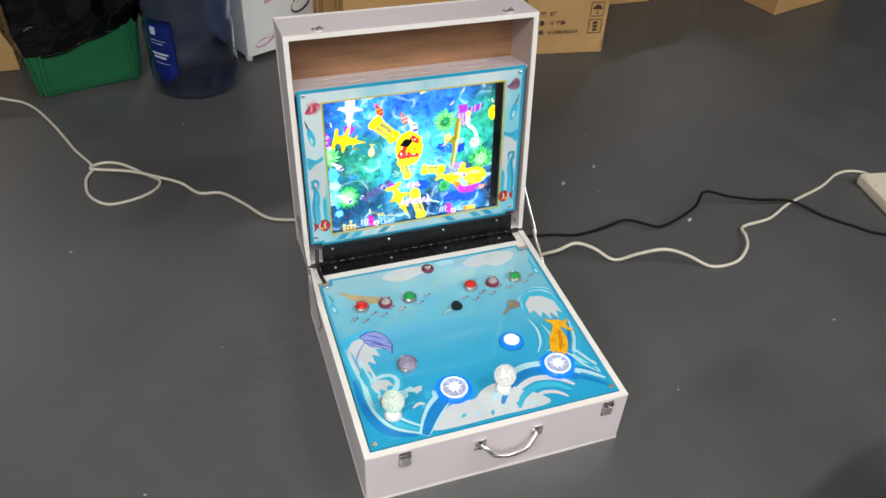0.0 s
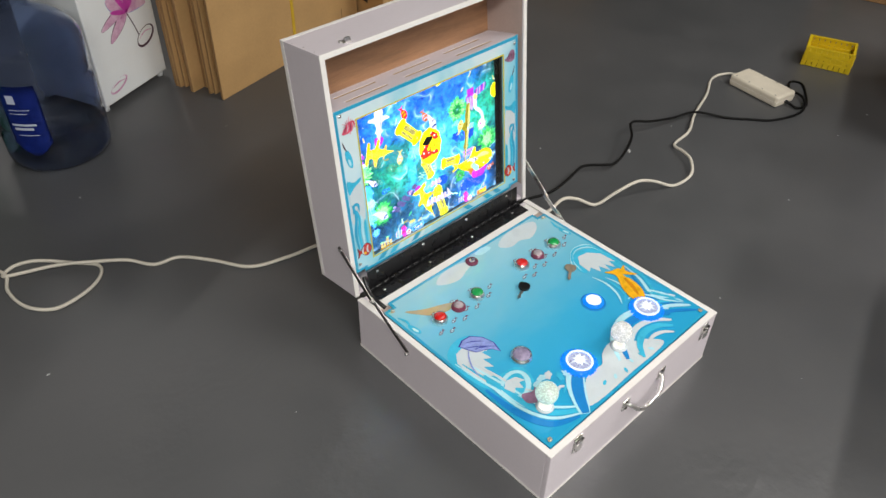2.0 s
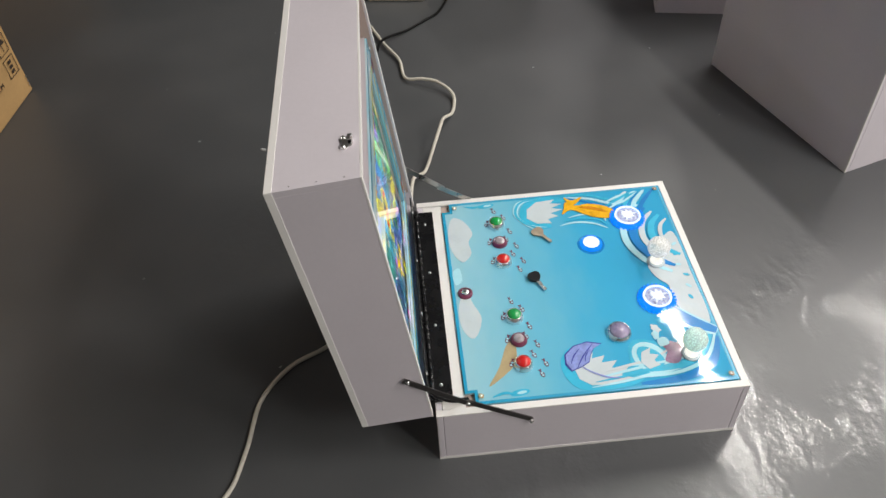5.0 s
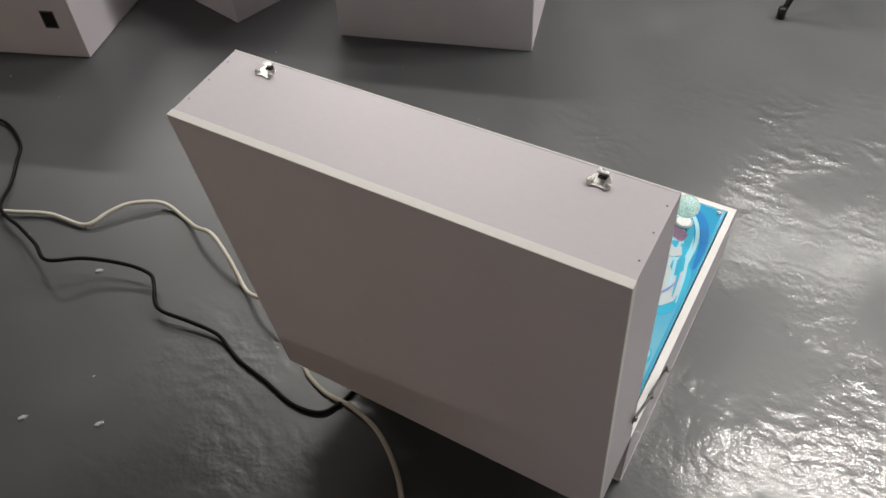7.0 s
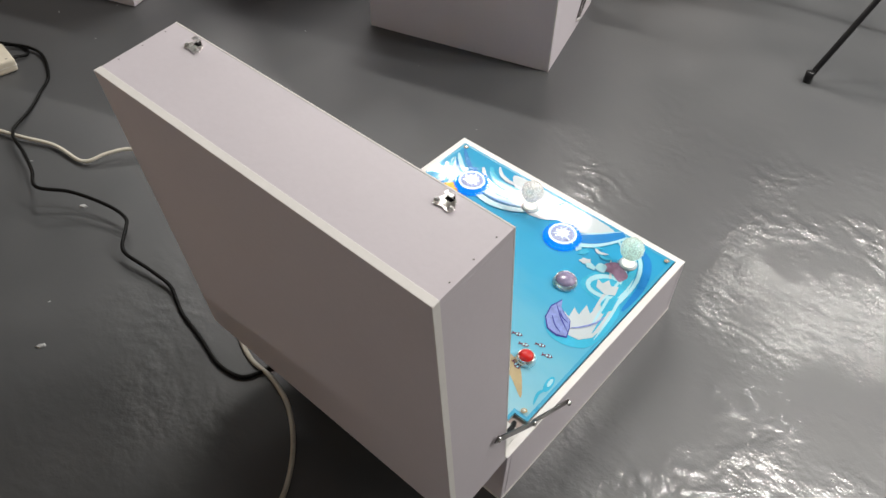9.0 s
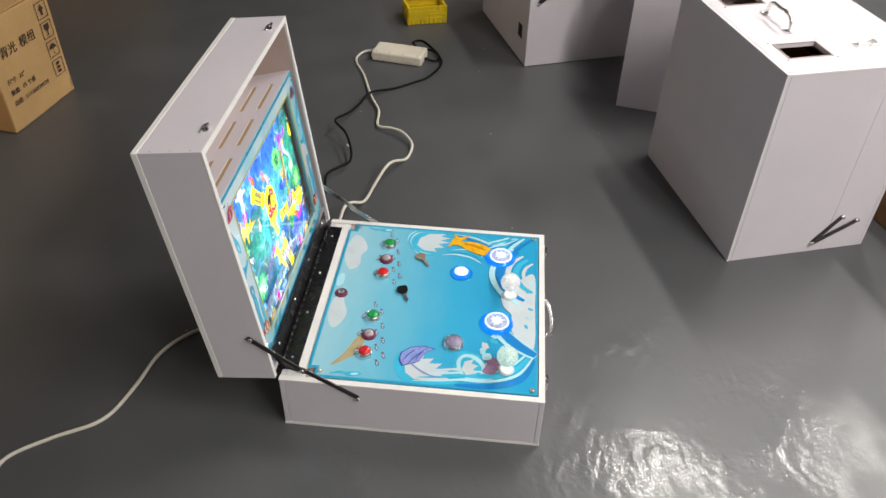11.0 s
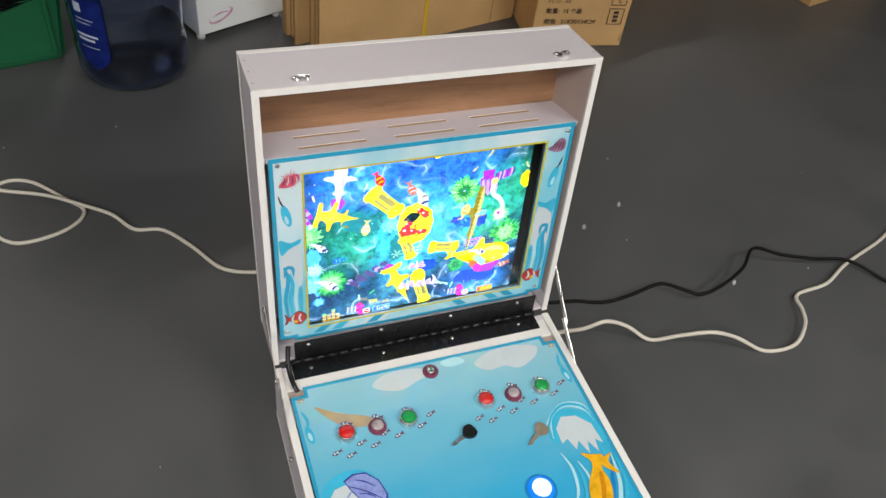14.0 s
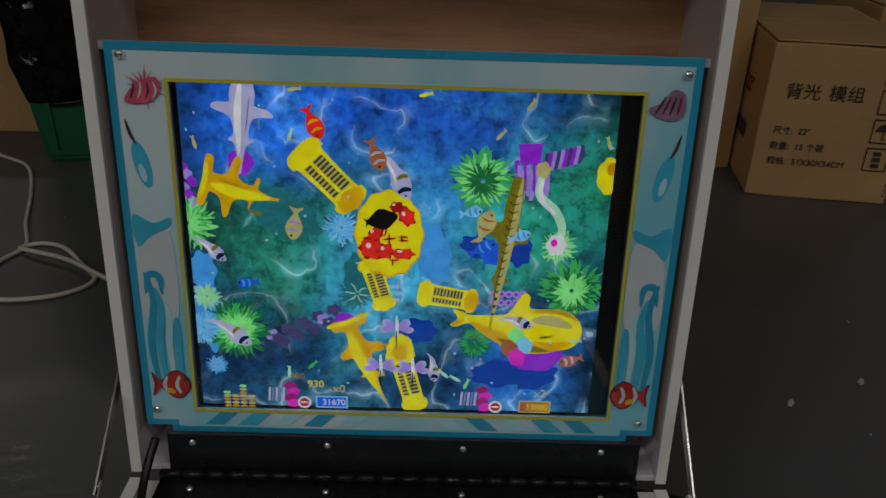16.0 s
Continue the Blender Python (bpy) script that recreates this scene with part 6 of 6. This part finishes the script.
# ---- cartons ----
def carton(name, label, x, y, turn, w, d, h, mat=None, tape=None, flaps=True):
    """A closed box, its front foot corner at x, y; w along the front, d to the back."""
    mat = mat or M_CARD
    c = thing(name, label, "cardboard box", pose(x, y, 0, 0, 0, turn), "cardboard boxes")
    bm = block(0, w, 0, d, 0.0, h, 0.004, 2)
    bmesh.ops.subdivide_edges(bm, edges=[e for e in bm.edges if e.calc_length() > 0.1], cuts=3, use_grid_fill=True)
    for v in bm.verts:
        v.co += 0.0025 * noise.noise_vector(v.co * 9 + Vector((x, y, 0)))
        v.co.z = max(v.co.z, 0.0)
    body = part("box_body", bm, mat, c)
    if flaps:
        for k, (y0, y1) in enumerate(((0.003, d / 2 - 0.002), (d / 2 + 0.002, d - 0.003))):
            part("flap", block(0.003, w - 0.003, y0, y1, h + 0.003, h + 0.007, 0.001), mat, c)
    if tape:
        part("tape", block(0.0, w, d / 2 - 0.025, d / 2 + 0.025, h + 0.0075, h + 0.008), tape, c)
    return c


def stand_up(x, z, y=-0.0032):
    """Pose for flat marks on the front side of a box."""
    return Matrix.Translation((x, y, z)) @ FACE


box = carton("printed_carton", "brown cardboard carton with printed shipping marks", 0.716, 1.321, -8.2, 0.294, 0.50, 0.335)
for body, size, x, z in (("背光", 0.036, 0.038, 0.225), ("模组", 0.036, 0.125, 0.225), ("尺寸:  22\"", 0.0185, 0.03, 0.146), ("数量:  15 个装", 0.0185, 0.03, 0.112), ("规格:  51X30X34CM", 0.0185, 0.03, 0.078)):
    lettering("printed_text", body, size, M_INK, box, stand_up(x, z))


def mark_icon(z, kind):
    bm = frame_sheet(0.228, 0.276, z, z + 0.052, 0.0022, 0.0004)
    cx = 0.252
    if kind == 0:
        sheet([(cx - 0.004, z + 0.01), (cx + 0.004, z + 0.01), (cx + 0.004, z + 0.026), (cx + 0.013, z + 0.026), (cx, z + 0.044), (cx - 0.013, z + 0.026), (cx - 0.004, z + 0.026)], 0.0004, bm)
    elif kind == 1:
        sheet([(cx - 0.011, z + 0.044), (cx + 0.011, z + 0.044), (cx + 0.011, z + 0.03), (cx + 0.002, z + 0.02), (cx + 0.002, z + 0.011), (cx + 0.009, z + 0.008), (cx - 0.009, z + 0.008), (cx - 0.002, z + 0.011), (cx - 0.002, z + 0.02), (cx - 0.011, z + 0.03)], 0.0004, bm)
    elif kind == 2:
        sheet([(cx - 0.018, z + 0.026), (cx - 0.01, z + 0.038), (cx, z + 0.043), (cx + 0.01, z + 0.038), (cx + 0.018, z + 0.026)], 0.0004, bm)
        block(cx - 0.001, cx + 0.001, z + 0.008, z + 0.026, 0, 0.0004, bm=bm)
        block(cx + 0.001, cx + 0.006, z + 0.008, z + 0.010, 0, 0.0004, bm=bm)
    else:
        for k in range(3):
            block(cx - 0.008, cx + 0.008, z + 0.008 + 0.013 * k, z + 0.017 + 0.013 * k, 0, 0.0004, bm=bm)
    part("printed_icon", bm, M_INK, box, at=stand_up(0, 0))


for k in range(4):
    mark_icon(0.262 - 0.062 * k, k)
side = Matrix.Translation((-0.0032, 0.44, 0)) @ Matrix.Rotation(-math.pi / 2, 4, "Z") @ FACE
lettering("printed_text", "22\"", 0.05, M_INK, box, side @ Matrix.Translation((0.27, 0.20, 0)))
part("printed_bars", block(0.25, 0.34, 0.10, 0.135, 0, 0.0004), M_INK, box, at=side)
for k in range(3):
    part("staple", block(0.285, 0.289, -0.004, -0.003, 0.02 + 0.012 * k, 0.026 + 0.012 * k), M_STRUTZINC, box)

carton("carton", "plain brown cardboard carton behind the printed one", 1.10, 1.66, -2, 0.32, 0.4, 0.36)
carton("carton", "plain brown cardboard carton against the row of boxes", 1.43, 1.76, 8, 0.34, 0.36, 0.42)
carton("taped_carton", "brown carton with patches of orange packing tape", 1.858, 1.412, 14, 0.45, 0.38, 0.32, M_CARD, M_TAPE)
carton("worn_carton", "worn dark brown carton tied with a green strap", 2.31, 0.53, -75, 0.5, 0.45, 0.30, M_OLDCARD)
carton("carton", "brown cardboard carton on the floor behind a closed case", 0.389 + 0.093, -1.211 - 0.23, 21.5, 0.45, 0.23, 0.30, M_OLDCARD)
carton("carton", "brown cardboard carton standing in the row behind", 0.19 + 0.1, -1.48 - 0.25, 21.5, 0.45, 0.25, 0.30, M_OLDCARD)
carton("carton", "pale brown carton beside the green bin", -1.45, 1.60, 0, 0.52, 0.30, 0.28)


def strap_on_worn():
    s = thing("green_tie", "green plastic strap round the worn carton", "strap", pose(2.31, 0.53, 0, 0, 0, -75))
    part("band", tube([(0.1, -0.006, 0.02), (0.1, -0.006, 0.29), (0.1, 0.01, 0.309), (0.1, 0.44, 0.309)], 0.005, 6), M_TIE, s)


strap_on_worn()


def flat_stack():
    """Folded cartons standing on edge, one behind the other, tied with a strap."""
    s = thing("folded_cartons", "stack of folded brown cartons standing on edge, tied with yellow strap", "cardboard", pose(0.079, 1.325, 0, 0, 0, 14.2))
    rnd = random.Random(8)
    y = 0.0
    k = 0
    while y < 0.20:
        t = rnd.uniform(0.007, 0.012)
        dx, top = rnd.uniform(0.0, 0.05) * (k > 0) - 0.04 * (k > 8), 0.78 + rnd.uniform(-0.05, 0.03)
        bm = block(dx, 0.675 + dx * 0.5, y, y + t, 0.0, top, 0.0015)
        at = Matrix.Rotation(radians(-1.5 * (y / 0.2)), 4, "X")
        sheet_ob = part("folded_carton", bm, M_CARD, s, at=at)
        sheet_ob.location.z = 0.0
        part("fluted_edge", block(dx - 0.0012, dx, y + 0.001, y + t - 0.001, 0.004, top - 0.004), M_CARDEDGE, sheet_ob, at=at)
        y += t + rnd.uniform(0.001, 0.006)
        k += 1
    part("strap", block(0.335, 0.347, -0.002, 0.0, 0.002, 0.80), M_STRAP, s, "yellow plastic strap")
    part("slot_cut", block(0.585, 0.588, -0.0008, 0.0, 0.0, 0.085), M_CARDEDGE, s)


flat_stack()


# ---- water jug ----
def jug():
    j = thing("water_jug", "empty blue translucent water jug with a dark blue label", "water jug", pose(-0.392, 1.391, 0, 0, 0, 0))
    outer = [(0.0, 0.006), (0.07, 0.004), (0.115, 0.0), (0.13, 0.012), (0.134, 0.03), (0.134, 0.095), (0.127, 0.104), (0.127, 0.118), (0.134, 0.127), (0.134, 0.212), (0.127, 0.221), (0.127, 0.235), (0.134, 0.244), (0.134, 0.315), (0.130, 0.335), (0.115, 0.36), (0.085, 0.385), (0.05, 0.405), (0.034, 0.415), (0.029, 0.43), (0.029, 0.475)]
    inner = [(max(r - 0.0025, 0.0), z + (0.003 if r < 0.12 and z < 0.02 else 0)) for r, z in outer][::-1]
    bm = lathe(outer + inner, 48)
    bmesh.ops.remove_doubles(bm, verts=bm.verts, dist=1e-5)
    bmesh.ops.recalc_face_normals(bm, faces=bm.faces)
    part("bottle", bm, M_JUG, j)
    part("cap", lathe([(0.0, 0.492), (0.028, 0.492), (0.031, 0.488), (0.031, 0.452), (0.0295, 0.452)], 28), M_LABEL, j, "blue snap cap")
    lab = bmesh.new()
    n = 14
    rows = []
    for z, cut in ((0.062, 0.12), (0.075, 0.5), (0.098, 0.85), (0.235, 0.85), (0.26, 0.8)):
        rows.append([lab.verts.new((0.1352 * math.cos(radians(228 + 48 * (k / n - 0.5) * cut)), 0.1352 * math.sin(radians(228 + 48 * (k / n - 0.5) * cut)), z)) for k in range(n + 1)])
    for a, b in zip(rows, rows[1:]):
        for k in range(n):
            lab.faces.new((a[k], a[k + 1], b[k + 1], b[k]))
    smooth(lab)
    bmesh.ops.solidify(lab, geom=lab.faces[:], thickness=0.0004)
    label_ob = part("label", lab, M_LABEL, j, "dark blue label with pale bars")
    for z0, z1, a0, a1 in ((0.212, 0.236, 215, 224), (0.194, 0.196, 214, 236), (0.184, 0.186, 214, 232), (0.150, 0.156, 212, 238), (0.138, 0.145, 214, 234), (0.122, 0.124, 216, 238)):
        b = bmesh.new()
        m = 8
        lo = [b.verts.new((0.1362 * math.cos(radians(a0 + (a1 - a0) * k / m)), 0.1362 * math.sin(radians(a0 + (a1 - a0) * k / m)), z0)) for k in range(m + 1)]
        hi = [b.verts.new((v.co.x, v.co.y, z1)) for v in lo]
        for k in range(m):
            b.faces.new((lo[k], lo[k + 1], hi[k + 1], hi[k]))
        part("label_bar", b, M_LABELINK, label_ob)


jug()


# ---- green bin with black bag ----
def bin_and_bag():
    b = thing("green_bin", "dark green plastic bin with a recessed front panel", "bin", pose(-0.865, 1.362, 0, 0, 0, 13.5))
    w, d, h = 0.335, 0.30, 0.26
    bm = bmesh.new()
    lo = [bm.verts.new(p) for p in ((0.015, 0.012, 0), (w - 0.015, 0.012, 0), (w - 0.015, d - 0.012, 0), (0.015, d - 0.012, 0))]
    hi = [bm.verts.new(p) for p in ((-0.012, -0.008, h), (w + 0.012, -0.008, h), (w + 0.012, d + 0.008, h), (-0.012, d + 0.008, h))]
    bm.faces.new(lo[::-1])
    bm.faces.new(hi)
    for k in range(4):
        bm.faces.new((lo[k], lo[(k + 1) % 4], hi[(k + 1) % 4], hi[k]))
    bmesh.ops.bevel(bm, geom=bm.edges[:], offset=0.012, segments=3, affect="EDGES")
    part("bin_body", bm, M_BIN, b)
    bm = grid_sheet((0.034, 0.044, w - 0.044, w - 0.034), (0.025, 0.035, 0.185), lambda x, y: y < 0.035 or not 0.044 < x < w - 0.044, 0.006)
    part("panel_rib", bm, M_BIN, b, at=Matrix.Translation((0, 0.012, 0)) @ Matrix.Rotation(radians(4.4), 4, "X") @ FACE @ Matrix.Translation((0, 0, 0.0)))
    bag = thing("bin_bag", "crumpled glossy black plastic bag draped over the bin", "bin bag", pose(-0.865, 1.362, 0, 0, 0, 13.5))
    bm = bmesh.new()
    rings, n = [], 56
    prof = [(1.10, 0.165), (1.17, 0.172), (1.22, 0.20), (1.27, 0.26), (1.33, 0.34), (1.38, 0.42), (1.32, 0.52), (1.10, 0.60), (0.75, 0.63), (0.4, 0.64)]
    for s, z in prof:
        ring = []
        for k in range(n):
            a = 2 * math.pi * k / n
            ca, sa = math.cos(a), math.sin(a)
            sq = 1 / max(abs(ca), abs(sa)) ** 0.7
            p = Vector((w / 2 + w / 2 * s * ca * sq * 0.93, d / 2 + d / 2 * s * sa * sq * 0.95, z))
            k2 = min(1.0, (z - 0.14) / 0.1)
            f = (noise.noise(p * 9) * 0.02 + noise.noise(p * 24) * 0.010) * k2 + noise.noise(Vector((a * 3, z * 3, 5))) * 0.010
            p += Vector((ca, sa, 0)) * f
            p.z += 0.008 * noise.noise(Vector((a * 2.2, 3, 1))) + 0.035 * ca * (z < 0.3)
            ring.append(bm.verts.new(p))
        rings.append(ring)
    for lo, hi in zip(rings, rings[1:]):
        for k in range(n):
            bm.faces.new((lo[k], lo[(k + 1) % n], hi[(k + 1) % n], hi[k]))
    bm.faces.new(rings[-1])
    hem = [v.co.copy() for v in rings[0]]
    bmesh.ops.subdivide_edges(bm, edges=bm.edges[:], cuts=1, use_grid_fill=True)
    for v in bm.verts:
        v.co += 0.006 * noise.noise_vector(v.co * 38)
    smooth(bm)
    part("bag_film", bm, M_BAG, bag)
    part("rolled_hem", tube(hem[::2], 0.006, 8, 3, closed=True), M_BAG, bag, "rolled hem of the black bag")


bin_and_bag()


# ---- white lotus cabinet ----
def lotus_box():
    c = thing("lotus_cabinet", "glossy white cabinet printed with magenta lotus flowers", "cabinet", pose(-0.217, 1.481, 0, 0, 0, 23.5))
    body = part("cabinet_body", block(0, 0.275, 0.0, 0.26, 0.018, 0.62, 0.003), M_GLOSSWHITE, c)
    for x in (0.014, 0.26):
        for y in (0.02, 0.24):
            part("foot", lathe([(0, 0), (0.012, 0), (0.012, 0.018), (0, 0.018)], 16, Matrix.Translation((x, y, 0))), M_GLOSSWHITE, c)

    def draw(name, bm, mat, level):
        part(name, bm, mat, body, at=stand_up(0, 0, -0.0003 - 0.0004 * level))

    cx, cz = 0.165, 0.25
    for dx, dz, wd in ((-0.035, 0.062, 0.016), (0.0, 0.082, 0.018), (0.036, 0.064, 0.016), (-0.062, 0.02, 0.014)):
        draw("petal", swoosh([(cx, cz), (cx + dx * 0.55 + 0.006, cz + dz * 0.5), (cx + dx, cz + dz)], wd, 0.0003), M_PETALDEEP, 4)
    for k, (dx, dz, ln, wd) in enumerate((v[0] * 1.2, v[1] * 1.25, v[2], v[3] * 1.2) for v in ((-0.09, -0.015, 0.1, 0.02), (-0.07, -0.05, 0.085, 0.026), (-0.055, 0.045, 0.09, 0.03), (-0.02, 0.075, 0.1, 0.034), (0.02, 0.075, 0.1, 0.034), (0.055, 0.05, 0.09, 0.03), (0.07, 0.0, 0.07, 0.024))):
        line = [(cx, cz), (cx + dx * 0.5 - dz * 0.12, cz + dz * 0.5 + abs(dx) * 0.1), (cx + dx, cz + dz)]
        draw("petal_outline", swoosh(line, wd * 1.12, 0.0003), M_OUTLINE if k < 2 else M_PVIOLET, 0)
        draw("petal", swoosh(line, wd, 0.0003), M_PETAL, 1 + k % 2)
    draw("stem", swoosh([(cx, cz), (0.188, 0.19), (0.205, 0.125)], 0.0035, 0.0003, blunt=0.8), M_OUTLINE, 0)
    for x, z, rx, rz, t in ((0.22, 0.155, 0.042, 0.026, 25), (0.07, 0.062, 0.04, 0.016, 18)):
        draw("leaf", oval(x, z, rx, rz, 0.0003, t, 28), M_OUTLINE if x > 0.1 else M_PETAL, 0)
        draw("leaf", oval(x - 0.002, z + 0.003, rx * 0.86, rz * 0.8, 0.0003, t, 28), M_GLOSSWHITE, 1)
        draw("leaf_vein", swoosh([(x - rx * 0.7, z), (x, z + rz * 0.55), (x + rx * 0.7, z + rz * 0.4)], 0.004, 0.0003), M_PETAL, 2)


lotus_box()


# ---- yellow baskets ----
def basket(z, turn):
    b = thing("yellow_basket", "small bright yellow slatted plastic basket", "basket", pose(1.725, 0.200, z, 0, 0, turn), "stacked yellow baskets")
    w, d, h = 0.076, 0.052, 0.042
    part("floor_plate", block(-w * 0.9, w * 0.9, -d * 0.9, d * 0.9, 0.0, 0.003), M_BASKET, b)
    bm = frame_sheet(-w, w, -d, d, 0.008, 0.006)
    part("rim", bm, M_BASKET, b, at=above(h - 0.006))
    for k in range(9):
        x = -w * 0.92 + w * 1.84 * k / 8
        for y in (-d * 0.95, d * 0.95):
            part("slat", block(x - 0.0075, x + 0.0075, y - 0.0015, y + 0.0015, 0.002, h - 0.005), M_BASKET, b)
    for k in range(5):
        y = -d * 0.9 + d * 1.8 * k / 4
        for x in (-w * 0.96, w * 0.96):
            part("slat", block(x - 0.0015, x + 0.0015, y - 0.009, y + 0.009, 0.002, h - 0.005), M_BASKET, b)
    for y in (-d * 0.97, d * 0.97):
        part("band", block(-w, w, y - 0.002, y + 0.002, 0.018, 0.026), M_BASKET, b)


basket(0.0, -72)
basket(0.027, -70)


# ---- black tripod foot at the edge of the room ----
def tripod():
    t = thing("tripod", "black folding tripod stand on the floor", "tripod", pose(-0.26, -1.52, 0, 0, 0, 0))
    for a in (72, 192, 312):
        c, s = math.cos(radians(a)), math.sin(radians(a))
        leg = part("leg", tube([(0.4 * c, 0.4 * s, 0.008), (0.2 * c, 0.2 * s, 0.24), (0.02 * c, 0.02 * s, 0.46)], 0.008, 8), M_BLACK, t)
        part("rubber_foot", lathe([(0, -0.008), (0.011, -0.008), (0.011, 0.02), (0, 0.02)], 10, Matrix.Translation((0.4 * c, 0.4 * s, 0.008))), M_BLACK, leg)
        part("brace", tube([(0.24 * c, 0.24 * s, 0.19), (0.12 * c, 0.12 * s, 0.18), (0.012 * c, 0.012 * s, 0.17)], 0.005, 6), M_BLACK, t)
    part("column", lathe([(0, 0.14), (0.012, 0.14), (0.012, 1.1), (0, 1.1)], 12), M_BLACK, t)


tripod()


# ---- scraps on the floor ----
def scraps():
    rnd = random.Random(21)
    spots = [(0.52, 0.562), (0.642, 0.615), (0.777, 0.322), (0.60, 0.50), (0.70, 0.78), (-0.62, -0.12), (0.95, 0.9), (1.2, 0.62), (-0.9, -0.35), (-0.45, 0.2), (0.35, -0.42), (0.9, -0.1)]
    bm = bmesh.new()
    for k in range(30):
        x, y = spots[k] if k < len(spots) else (rnd.uniform(-1.0, 1.6), rnd.uniform(-0.9, 1.2))
        if -0.3 < x < 0.3 and -0.3 < y < 0.35:
            continue
        r = (0.006 if k < 3 else rnd.uniform(0.0010, 0.0028))
        lathe([(0, 0), (r, 0.0002), (r * 0.8, r * 0.5), (0, r * 0.6)], 5, Matrix.Translation((x, y, 0)) @ Matrix.Rotation(rnd.uniform(0, 6), 4, "Z") @ Matrix.Diagonal((1.6, 0.8, 1, 1)), bm)
    for f in bm.faces:
        f.smooth = False
    tagged(part("floor_scraps", bm, M_SCRAP), "scattered pale scraps and crumbs on the floor", "debris", kind="stuff")


scraps()
